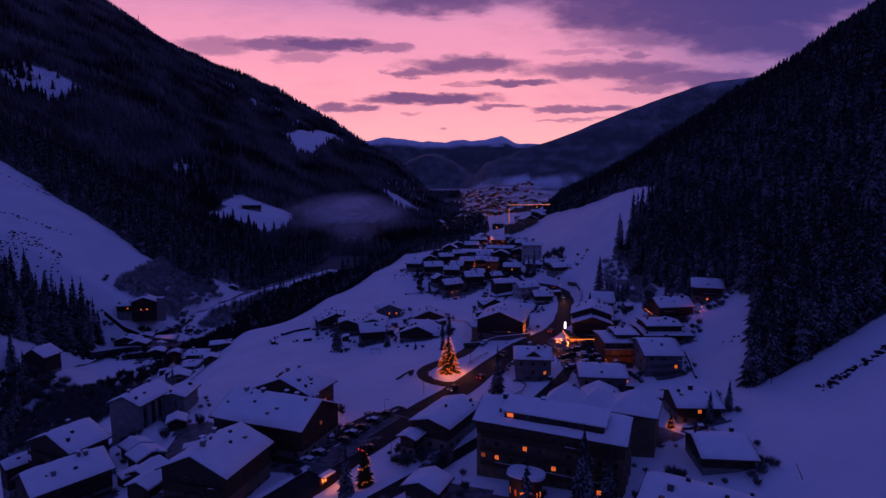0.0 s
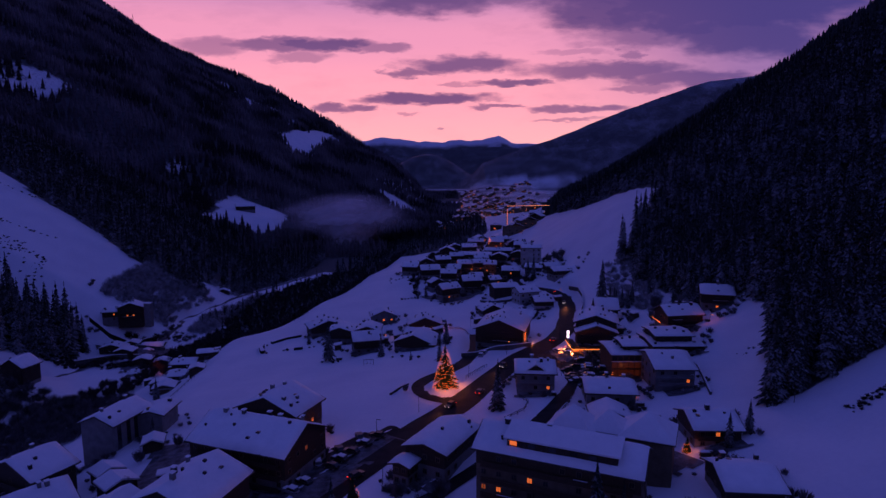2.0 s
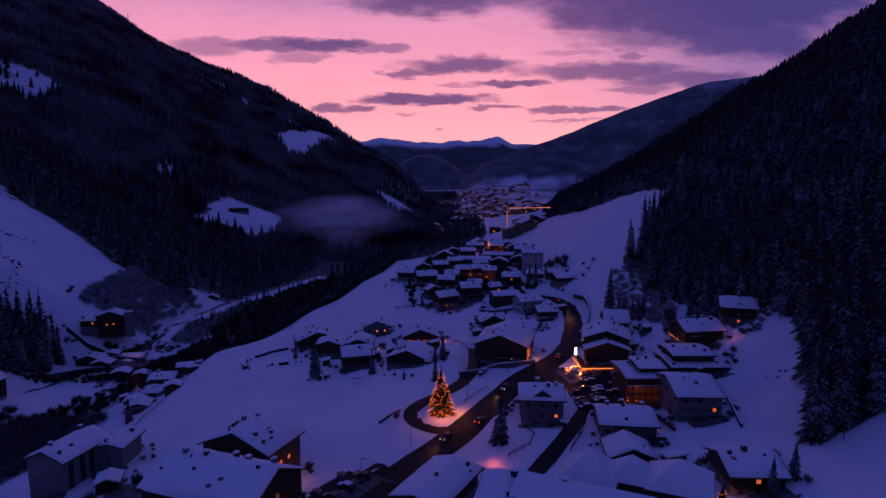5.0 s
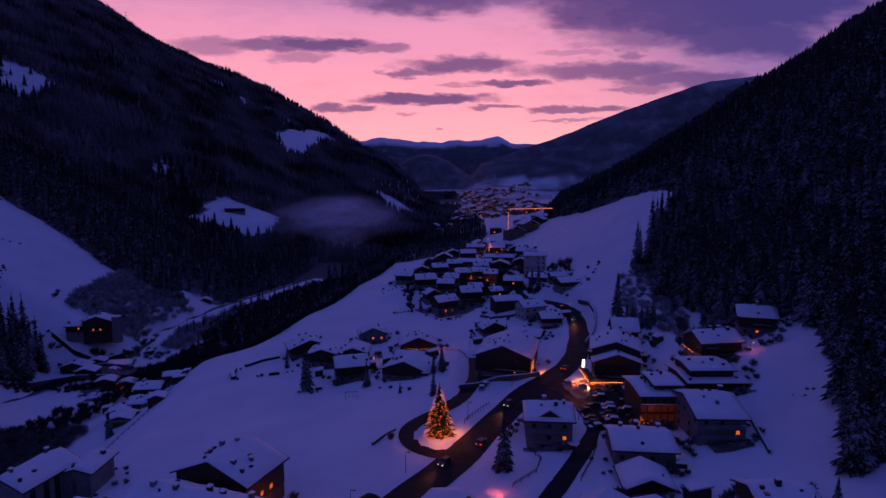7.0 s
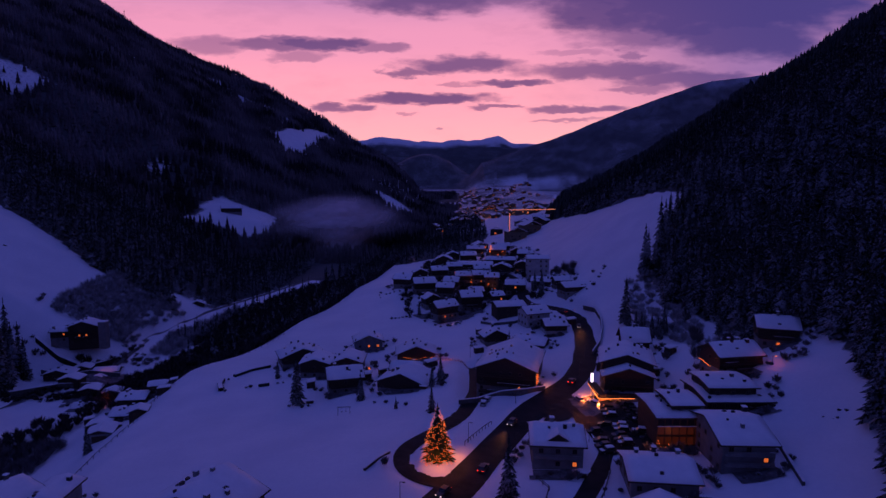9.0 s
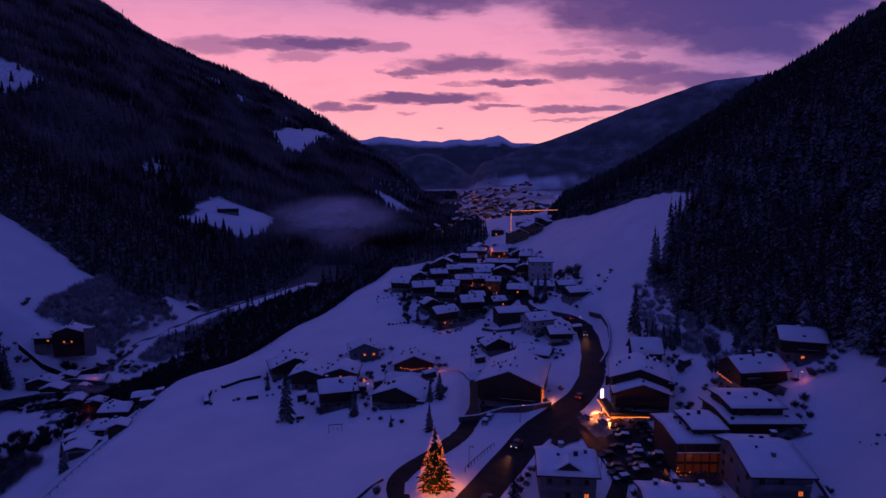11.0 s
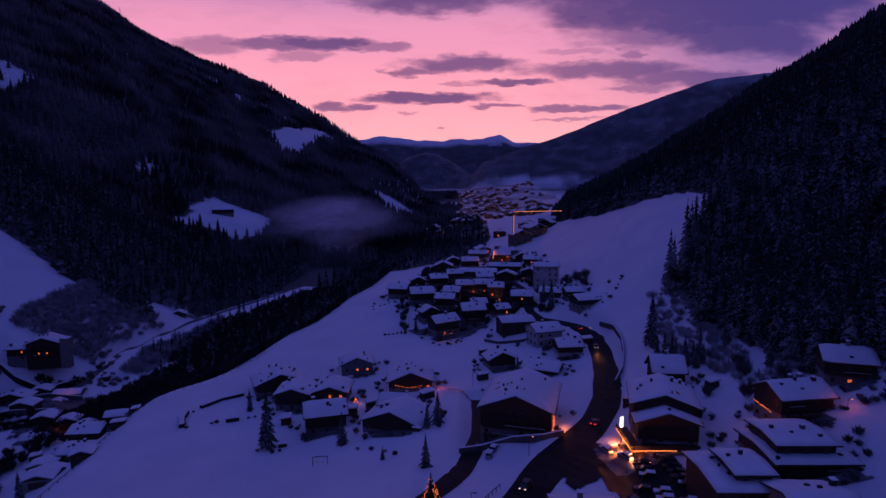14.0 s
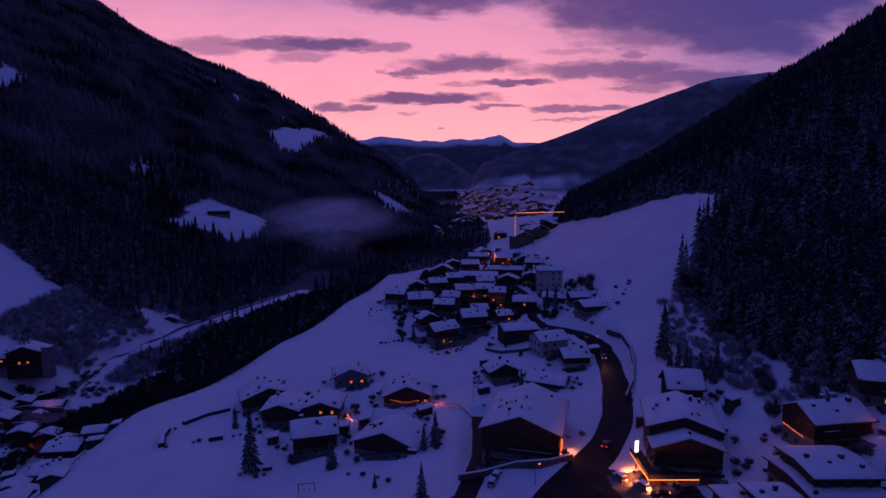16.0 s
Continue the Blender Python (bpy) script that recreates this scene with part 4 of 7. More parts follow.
    for k, (x, y, a, w, d, e, r) in enumerate(((-14, 474, 10, 11, 9, 0.8, 2.4), (8, 440, -14, 11, 9, 0.2, 2.6), (27, 452, 6, 12, 9, 2.6, 2.4), (43, 470, -12, 13, 10, 5.2, 2.4), (29, 474, 4, 12, 9, 3.2, 2.4), (10, 492, 8, 12, 9, 2.4, 2.4), (58, 470, -16, 13, 9, 7, 2.2),
                                              (22, 415, 10, 10, 8, -1.4, 2.2), (66, 520, -10, 13, 10, 8, 2.4), (10, 548, 5, 12, 9, 3.4, 2.4), (54, 580, -6, 14, 10, 7, 2.4), (33, 398, 20, 9, 8, -0.6, 2.0), (-5, 404, 25, 11, 9, -3.4, 2.6), (71, 402, 10, 11, 8, 7.5, 2.0))):
        H((farm, white)[k % 2], x, y, a, w, d, e, r, ("x", "y")[k % 3 == 0], seed=80 + k, chimneys=1 + k % 3, lit=[("front", 0, 1)] if k % 3 else [])


village()


# ---- trees ----
def spruce_arrays(tiers, fronds, height, radius, seed, droop=0.35, bare=0.08):
    """Points and triangles of a spruce's crown: whorls of drooping, pointed fronds."""
    rnd = random.Random(seed)
    v, f = [], []
    for t in range(tiers):
        u = t / (tiers - 1)
        level = height * (bare + (1 - bare) * u)
        r = radius * (1 - u) ** 0.85 * rnd.uniform(0.85, 1.12) + 0.12
        n = max(4, int(fronds * (1 - 0.55 * u)))
        off = rnd.random() * 6.3
        gap = height / tiers
        for k in range(n):
            a = off + k * 2 * math.pi / n + rnd.uniform(-0.2, 0.2)
            rr = r * rnd.uniform(0.66, 1.14)
            z = level + gap * rnd.uniform(-0.45, 0.45)
            wd = 2.4 * rr / n + 0.1
            c, s = math.cos(a), math.sin(a)
            i = len(v)
            v += [(0.02 * c, 0.02 * s, z + gap * 0.75),
                  (0.62 * rr * c - wd * s, 0.62 * rr * s + wd * c, z - droop * rr * 0.45),
                  (0.62 * rr * c + wd * s, 0.62 * rr * s - wd * c, z - droop * rr * 0.45),
                  (rr * c, rr * s, z - droop * rr * rnd.uniform(0.8, 1.2)),
                  (0.6 * rr * c, 0.6 * rr * s, z + gap * 0.12)]
            f += [(i, i + 1, i + 4), (i, i + 4, i + 2), (i + 1, i + 3, i + 4), (i + 4, i + 3, i + 2)]
    i = len(v)
    v += [(0.09, 0, height), (-0.05, 0.08, height), (-0.05, -0.08, height), (0, 0, height * 1.05)]
    f += [(i, i + 1, i + 3), (i + 1, i + 2, i + 3), (i + 2, i, i + 3)]
    return np.array(v), np.array(f)


def far_spruce_arrays(height, radius, seed, tiers=3, pts=7):
    rnd = random.Random(seed)
    v, f = [], []
    for t in range(tiers):
        z0, z1 = height * (0.08 + 0.27 * t), height * (0.52 + 0.24 * t)
        r = radius * (1 - 0.27 * t)
        i = len(v)
        v.append((0, 0, z1))
        for k in range(pts * 2):
            a = k * math.pi / pts + t
            q = r * (rnd.uniform(0.85, 1.15) if k % 2 == 0 else 0.55)
            v.append((q * math.cos(a), q * math.sin(a), z0 - (0.06 * height if k % 2 == 0 else 0)))
        f += [(i, i + 1 + k, i + 1 + (k + 1) % (pts * 2)) for k in range(pts * 2)]
    return np.array(v), np.array(f)


def bush_arrays(seed, n=60, height=5.0, radius=2.2, thin=1.0):
    """A leafless shrub: many thin twigs that fan out from the foot."""
    rnd = random.Random(seed)
    v, f = [], []
    for _ in range(n):
        a, r = rnd.random() * 6.3, radius * math.sqrt(rnd.random())
        top = (r * math.cos(a), r * math.sin(a), height * rnd.uniform(0.45, 1.0) * (1 - 0.3 * r / radius))
        low = (top[0] * 0.25, top[1] * 0.25, height * rnd.uniform(0.0, 0.3))
        b = rnd.random() * 6.3
        wd = rnd.uniform(0.10, 0.28) * thin
        i = len(v)
        mid = [(p + q) / 2 for p, q in zip(top, low)]
        v += [low, (mid[0] + wd * math.cos(b), mid[1] + wd * math.sin(b), mid[2]), top, (mid[0] - wd * math.cos(b), mid[1] - wd * math.sin(b), mid[2] + 0.2)]
        f += [(i, i + 1, i + 2), (i, i + 2, i + 3)]
    return np.array(v), np.array(f)


def scatter(name, templates, spots, mat, label, category):
    """One mesh of many plants. spots: x, y, z, size, turn."""
    vs, fs, off = [], [], 0
    for k, (x, y, z, s, a) in enumerate(spots):
        tv, tf = templates[k % len(templates)]
        c, q = math.cos(a), math.sin(a)
        w = np.empty_like(tv)
        w[:, 0] = (tv[:, 0] * c - tv[:, 1] * q) * s + x
        w[:, 1] = (tv[:, 0] * q + tv[:, 1] * c) * s + y
        w[:, 2] = tv[:, 2] * s + z
        vs.append(w)
        fs.append(tf + off)
        off += len(tv)
    v, f = np.concatenate(vs), np.concatenate(fs)
    me = bpy.data.meshes.new(name)
    me.vertices.add(len(v))
    me.vertices.foreach_set("co", v.ravel())
    me.loops.add(len(f) * 3)
    me.loops.foreach_set("vertex_index", f.ravel().astype(np.int32))
    me.polygons.add(len(f))
    me.polygons.foreach_set("loop_start", np.arange(0, len(f) * 3, 3, dtype=np.int32))
    me.materials.append(mat)
    me.update(calc_edges=True)
    ob = new(name, me)
    tagged(ob, label, category, kind="stuff")
    return ob


def spots_in(x0, x1, y0, y1, step, keep, seed, size=(0.75, 1.25)):
    """A jittered grid of plants where keep(x, y) holds."""
    rng = np.random.default_rng(seed)
    gx, gy = np.meshgrid(np.arange(x0, x1, step), np.arange(y0, y1, step))
    x = gx.ravel() + rng.uniform(-0.48, 0.48, gx.size) * step
    y = gy.ravel() + rng.uniform(-0.48, 0.48, gx.size) * step
    ok = keep(x, y)
    x, y = x[ok], y[ok]
    z = land(x, y) - 0.3
    return list(zip(x, y, z, rng.uniform(*size, x.size), rng.uniform(0, 6.3, x.size)))


EDGE_Y = [100, 156, 158, 166, 192, 216, 244, 252, 279, 318, 340, 352, 375, 414, 600, 700, 900, 1500]
EDGE_X = [400, 400, 82, 88, 103, 113, 118, 107, 102, 99, 98.5, 102, 119, 148, 124, 112, 150, 320]


def in_view(x, y):
    """Land that the flight can see: within the cone of the valley ahead."""
    return np.abs(x) < 0.86 * (y + 40) + 25


def clearing(x, y):
    """Snowy openings in the woods."""
    spots = [(-189, 507, 15, 20), (-284, 878, 52, 66), (-358, 1550, 40, 135), (-345, 1730, 34, 120), (-105, 1415, 48, 42), (430, 1500, 60, 25), (250, 1150, 40, 40), (560, 1500, 50, 20)]
    out = np.zeros(x.shape, bool)
    for cx, cy, rx, ry in spots:
        out |= ((x - cx) / rx) ** 2 + ((y - cy) / ry) ** 2 < 1 + 0.6 * rough(x, y, 16, 5.0)
    return out


def open_stand(x, y):
    """Parts of the western wood where the trees stand far apart."""
    thin = [(-626, 1834, 42, 60), (-551, 1727, 26, 45), (-495, 1743, 20, 50), (-604, 907, 34, 55), (-399, 912, 12, 24), (-430, 1690, 24, 60), (-790, 2120, 70, 60), (-690, 1960, 40, 60), (-260, 1900, 30, 50), (-520, 1560, 26, 40), (-700, 1500, 24, 60), (-560, 1860, 30, 40)]
    out = np.zeros(x.shape, bool)
    for cx, cy, rx, ry in thin:
        out |= ((x - cx) / rx) ** 2 + ((y - cy) / ry) ** 2 < 1 + 0.8 * rough(x, y, 16, 5.0)
    return out


def standing(x, y):
    chance = np.modf(np.abs(np.sin(x * 12.9898 + y * 78.233)) * 437.585)[0]
    return ~open_stand(x, y) | (chance > 0.62)


def east_wood(x, y):
    edge = lerp(y, EDGE_Y, EDGE_X) + 3 * rough(x, y, 9, 3.0)
    return (x > edge) & in_view(x, y) & ~clearing(x, y)


def west_wood(x, y):
    edge = lerp(y, [-100, 460, 470, 500, 560, 640, 900, 1500, 2100, 2700], [-5000, -5000, -205, -195, -180, -112, -40, 30, 60, -10])
    road = lerp(y, [440, 510, 565, 640], [-190, -178, -160, -130])
    edge = np.where((y > 455) & (y < 650), road - 7 + 4 * rough(x, y, 9), edge)
    low = lerp(x, [-420, -375, -291, -222, -150], [512, 506, 490, 470, 462])
    return (x < edge) & (y < 2760) & (y > low + 5 * rough(x, y, 12, 1.0)) & in_view(x, y) & ~clearing(x, y)


def river_wood(x, y):
    r = lerp(y, RIVER_Y, RIVER_X)
    right = lerp(y, [200, 260, 330, 390, 460, 590, 900], [-125, -148, -124, -86, -60, -36, 26])
    road = lerp(y, [380, 440, 510, 565, 640], [-180, -190, -178, -160, -130])
    left = np.where((y > 430) & (y < 640), road + 17, r - 12)
    return (x > left + 4 * rough(x, y, 10)) & (x < right) & (y > 330)


def floor_wood(x, y):
    right = lerp(y, [560, 590, 630, 800, 1000, 1400], [-30, 8, 36, 58, 60, 70])
    r = lerp(y, RIVER_Y, RIVER_X)
    return (x > r - 30) & (x < right) & (y > 560) & (y < 1350) & (rough(x, y, 60, 8.0) > -0.35)


def mark_dark_tone():
    """Marks on the ground sheet how much near-black tone covers the snow, under woods and on far slopes."""
    me = ground.data
    co = np.empty(len(me.vertices) * 3)
    me.vertices.foreach_get("co", co)
    x, y = co[0::3], co[1::3]
    z = co[2::3]
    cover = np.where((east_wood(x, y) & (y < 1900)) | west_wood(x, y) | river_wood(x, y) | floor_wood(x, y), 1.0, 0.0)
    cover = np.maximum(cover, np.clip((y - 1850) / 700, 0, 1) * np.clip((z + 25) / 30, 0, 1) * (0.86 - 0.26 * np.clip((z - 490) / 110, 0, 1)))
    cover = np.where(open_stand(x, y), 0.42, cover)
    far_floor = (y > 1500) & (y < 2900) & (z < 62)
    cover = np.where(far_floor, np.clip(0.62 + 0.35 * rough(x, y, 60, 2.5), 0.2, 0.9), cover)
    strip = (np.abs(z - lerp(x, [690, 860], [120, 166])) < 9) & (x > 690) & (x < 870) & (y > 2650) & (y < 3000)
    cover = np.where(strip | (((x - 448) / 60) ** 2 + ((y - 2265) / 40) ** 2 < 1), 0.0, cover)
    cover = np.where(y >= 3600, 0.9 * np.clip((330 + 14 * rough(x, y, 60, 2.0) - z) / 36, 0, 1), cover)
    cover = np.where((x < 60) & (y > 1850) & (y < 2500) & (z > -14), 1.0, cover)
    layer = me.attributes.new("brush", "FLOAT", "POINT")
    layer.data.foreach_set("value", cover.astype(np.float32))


def make_spruce(seed, height, radius):
    top = empty("spruce", pose(0, 0, 0))
    tv, tf = spruce_arrays(17, 13, height, radius, seed)
    me = bpy.data.meshes.new("crown")
    me.from_pydata(tv.tolist(), [], tf.tolist())
    me.materials.append(needles)
    crown = new("crown", me)
    crown.parent = top
    bm = bmesh.new()
    bmesh.ops.create_cone(bm, segments=7, radius1=0.26, radius2=0.03, depth=height, cap_ends=True)
    bmesh.ops.translate(bm, vec=(0, 0, height / 2 - 0.6), verts=bm.verts)
    part("trunk", bm, bark, top)
    tagged(top, "tall dark spruce dusted with snow", "spruce", "spruces of the wood")
    return top


def woods():
    near = [spruce_arrays(14, 10, 17.5 + s, 3.9 - 0.15 * (s % 3), s) for s in range(6)]
    mid = [spruce_arrays(7, 7, 17, 3.2, 20 + s) for s in range(4)]
    far = [far_spruce_arrays(16, 3.6, s) for s in range(6)]
    rng = random.Random(4)
    # single trees at the wood's edge and in the village
    kinds = [make_spruce(s, 20, 4.0) for s in range(3)]
    edge = [p for p in spots_in(80, 170, 148, 330, 6.2, east_wood, 11, (0.8, 1.25)) if p[0] < lerp(p[1], EDGE_Y, EDGE_X) + 34][:190]
    spare = {(round(p[0], 3), round(p[1], 3)) for p in edge}
    singles = [(81, 311, 1.0), (59, 398, 0.75), (-25.5, 257.5, 0.5), (-65, 296, 0.4), (-0.5, 232.5, 0.42), (118, 236, 0.8), (121, 230, 0.9), (117, 226, 0.75), (119, 243, 0.85), (99, 263, 0.5), (104, 259, 0.6), (110, 261, 0.7), (116, 254, 0.8), (-194, 262, 0.9), (-189, 252, 0.8), (-185, 246, 0.9), (-180, 236, 0.8), (-176, 228, 0.85), (-172, 220, 0.8), (-166, 212, 0.75), (-208, 276, 1.0), (-214, 284, 1.1), (-198, 270, 0.8), (-12, 241, 0.2), (-48.5, 262, 0.88), (83, 296, 0.4), (82.5, 291, 0.38), (84, 287, 0.42), (85, 283, 0.38), (84.5, 279, 0.4), (87, 280, 0.36), (82, 300, 0.4), (80.5, 303, 0.36), (66, 142, 0.42), (72.5, 146, 0.4), (16.8, 177.5, 0.72), (-1, 259, 0.38), (2, 262, 0.5), (-11, 389, 0.36), (-16, 384, 0.3), (57, 411, 0.6),
               (30, 300, 0.5),               (-124, 262, 0.55), (-82, 176, 0.4), (88, 285, 0.5), (95, 283, 0.4), (83, 283, 0.35), (16.5, 106, 0.68), (27.5, 108, 0.88), (33, 111, 0.6), (-20, 121, 0.55)]
    spots = [(p[0], p[1], p[2], p[3]) for p in edge] + [(x, y, land_at(x, y) - 0.2, s) for x, y, s in singles]
    grove = [p for p in spots_in(-312, -208, 286, 366, 6.6, lambda x, y: (x < -0.30 * (y - 290) - 207 + 0.55 * np.maximum(0, y - 300)) & (x < -208 - 0.25 * np.abs(y - 335)) & (np.hypot(x + 200, y - 286) > 13), 41, (1.05, 1.5))]
    scatter("river_grove", near, [(x, y, z - 0.2, s * 1.05, a) for x, y, z, s, a in grove], needles, "dense dark spruce grove above the river road", "wood")
    spots += [(-211, 337, land_at(-211, 337) - 0.2, 1.65), (-217, 331, land_at(-217, 331) - 0.2, 1.45)]
    used = set()
    for k, (x, y, z, s) in enumerate(spots):
        m = pose(x, y, z, 0, 0, rng.uniform(0, 360)) @ Matrix.Scale(s, 4)
        kind = kinds[k % 3]
        if k % 3 not in used:
            used.add(k % 3)
            kind.matrix_basis = m
        else:
            c = copy_thing(kind, m)
            c.matrix_basis = m
    rest = [p for p in spots_in(80, 330, 148, 640, 6.2, east_wood, 11, (0.8, 1.25)) if (round(p[0], 3), round(p[1], 3)) not in spare]
    scatter("east_spruce_wood", near, [p for p in rest if p[1] < 420 and p[0] < 240], needles, "steep dark spruce wood dusted with snow", "wood")
    scatter("east_upper_wood", mid, [p for p in rest if not (p[1] < 420 and p[0] < 240)], needles, "steep dark spruce wood dusted with snow", "wood")
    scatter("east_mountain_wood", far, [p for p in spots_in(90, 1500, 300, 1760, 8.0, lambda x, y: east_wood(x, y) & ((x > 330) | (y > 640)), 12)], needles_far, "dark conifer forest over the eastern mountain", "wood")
    scatter("west_spruce_wood", mid, spots_in(-460, -150, 462, 760, 7.0, west_wood, 13), needles, "dark spruce wood on the western slope", "wood")
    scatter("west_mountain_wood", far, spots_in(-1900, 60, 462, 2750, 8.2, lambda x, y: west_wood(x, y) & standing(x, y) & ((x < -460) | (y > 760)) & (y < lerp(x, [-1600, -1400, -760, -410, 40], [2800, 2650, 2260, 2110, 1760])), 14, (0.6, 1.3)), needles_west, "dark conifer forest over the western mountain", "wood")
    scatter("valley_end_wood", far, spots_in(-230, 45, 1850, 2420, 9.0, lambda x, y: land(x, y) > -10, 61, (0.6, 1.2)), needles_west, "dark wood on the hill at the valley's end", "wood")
    scatter("valley_wood", mid, spots_in(-160, 90, 560, 1350, 8.5, floor_wood, 15, (0.6, 1.0)), needles, "dark conifers on the valley floor", "wood")
    bush = [bush_arrays(s) for s in range(4)]
    airy = [bush_arrays(30 + s, 110, 5.0, 2.6, 0.45) for s in range(4)]
    scatter("river_thicket", bush, spots_in(-240, 10, 330, 860, 3.6, river_wood, 16, (0.7, 1.5)), twigs_dark, "leafless thicket along the river banks", "thicket")
    scatter("river_spruces", mid, spots_in(-220, 10, 400, 860, 9.0, river_wood, 17, (0.4, 0.8)), needles, "dark spruces among the river thicket", "wood")
    scatter("slope_shrubs", airy, spots_in(-232, -160, 400, 520, 3.4, lambda x, y: (rough(x, y, 20, 2.0) > -0.45) & (np.hypot(x + 203, y - 394) > 16) & (np.hypot(x + 187, y - 502) > 17) & (y > 408) & (np.abs(x - lerp(y, [380, 440, 510, 565], [-180, -190, -178, -160]) - 4) > 8), 18, (0.8, 1.9)), frosted, "frosted leafless shrubs on the slope", "shrubs")
    scatter("slope_brush", airy, spots_in(-240, -160, 366, 424, 3.8, lambda x, y: (rough(x, y, 9, 3.0) > 0.3) & (np.hypot(x + 203, y - 392) > 14) & (np.hypot(x + 215, y - 391) > 11) & (np.hypot(x + 202, y - 368) > 11) & (np.hypot(x + 181, y - 375) > 10) & (np.hypot(x + 196, y - 378) > 7), 71, (0.4, 0.95)), twigs_dim, "dim leafless brush round the riverside farm", "shrubs")
    scatter("east_brush", airy, spots_in(92, 128, 205, 262, 3.6, lambda x, y: (rough(x, y, 8, 5.0) > 0.0) & (np.hypot(x - 108.5, y - 245) > 11) & (np.hypot(x - 91, y - 237) > 13) & (x > 96 + 0.25 * np.maximum(0, 235 - y)), 72, (0.35, 0.8)), twigs_dim, "dim leafless brush below the eastern wood", "shrubs")
    scatter("east_shrubs", airy, spots_in(74, 122, 242, 352, 3.2, lambda x, y: (rough(x, y, 14, 2.0) > -0.35) & (x > lerp(y, [240, 255, 275, 300, 330, 352], [97, 91, 84, 84, 88, 92])) & (x < lerp(y, EDGE_Y, EDGE_X) + 4) & (np.hypot(x - 91, y - 237) > 12) & (np.hypot(x - 73, y - 274) > 12) & (np.hypot(x - 109, y - 245) > 12), 19, (0.45, 1.1)), frosted, "snowy leafless shrubs below the wood", "shrubs")


mark_dark_tone()
woods()


# ---- lights, cars and small things ----
def lamp(name, x, y, z, power, colour=(1.0, 0.24, 0.05), size=0.4):
    li = bpy.data.lights.new(name, "POINT")
    li.energy, li.color, li.shadow_soft_size = power, colour, size
    ob = new(name, li)
    ob.location = (x, y, z)
    return ob


def bulbs(name, places, r, mat, parent, label=""):
    """Many small bulbs of one light string."""
    bm = bmesh.new()
    for x, y, z in places:
        v = [bm.verts.new((x + a * r, y + b * r, z + c * r)) for a, b, c in ((1, 0, 0), (0, 1, 0), (-1, 0, 0), (0, -1, 0), (0, 0, 1), (0, 0, -1))]
        for f in ((0, 1, 4), (1, 2, 4), (2, 3, 4), (3, 0, 4), (1, 0, 5), (2, 1, 5), (3, 2, 5), (0, 3, 5)):
            bm.faces.new([v[i] for i in f])
    return part(name, bm, mat, parent, label)


def christmas_tree(x, y, z, height, radius, lights, seed, label, bulb=0.11, glow=900):
    top = empty("christmas_tree", pose(x, y, z))
    tv, tf = spruce_arrays(16, 16, height, radius, seed, 0.22, 0.03)
    me = bpy.data.meshes.new("crown")
    me.from_pydata(tv.tolist(), [], tf.tolist())
    me.materials.append(needles_plain)
    crown = new("crown", me)
    crown.parent = top
    bm = bmesh.new()
    bmesh.ops.create_cone(bm, segments=10, radius1=0.3, radius2=0.04, depth=height, cap_ends=True)
    bmesh.ops.translate(bm, vec=(0, 0, height / 2 - 0.4), verts=bm.verts)
    part("trunk", bm, bark, top)
    rnd = random.Random(seed)
    spots = []
    for i in range(lights):
        u = 1 - math.sqrt(1 - (i + 0.5) / lights)
        a = rnd.uniform(0, 6.3) if lights > 300 else i * 0.335 + rnd.uniform(-0.25, 0.25)
        r = radius * (1 - u) ** 0.85 * rnd.uniform(0.76, 1.06) + 0.1
        spots.append((r * math.cos(a), r * math.sin(a), height * (0.03 + 0.97 * u) - 0.18 * r + rnd.uniform(-0.12, 0.12)))
    bulbs("string_lights", spots, bulb, lit_fairy, top, "warm white string lights wound round the tree")
    tagged(top, label, "christmas tree")
    if glow:
        lamp("christmas_tree_glow", x, y - radius - 1.0, z + height * 0.24, glow, (1.0, 0.24, 0.05), 1.2)
        lamp("christmas_tree_glow", x + radius + 0.9, y, z + height * 0.24, glow, (1.0, 0.24, 0.05), 1.2)
    return top


XZ = land_at(1.8, 197.5)
christmas_tree(1.8, 197.5, XZ - 0.1, 13.6, 4.3, 760, 3, "tall lit christmas tree on a snowy traffic island", 0.085, 560)
christmas_tree(57, 143, land_at(57, 143), 3.4, 1.1, 60, 4, "small lit christmas tree before a house", 0.07, 40)
christmas_tree(-16.5, 124.5, land_at(-16.5, 124.5), 9.5, 2.4, 45, 5, "spruce by the road with a few string lights", 0.10, 0)

paint_dark = noise_colour("dark_car_paint", 1.0, (0.012, 0.012, 0.015), (0.03, 0.03, 0.035), rough=0.3, bump=0.0, spec=0.5)
paint_light = noise_colour("silver_car_paint", 1.0, (0.25, 0.25, 0.27), (0.33, 0.33, 0.35), rough=0.3, bump=0.0, spec=0.5, metal=0.3)
rubber = noise_colour("tyre_rubber", 4.0, (0.012, 0.012, 0.012), (0.025, 0.025, 0.025), bump=0.1)


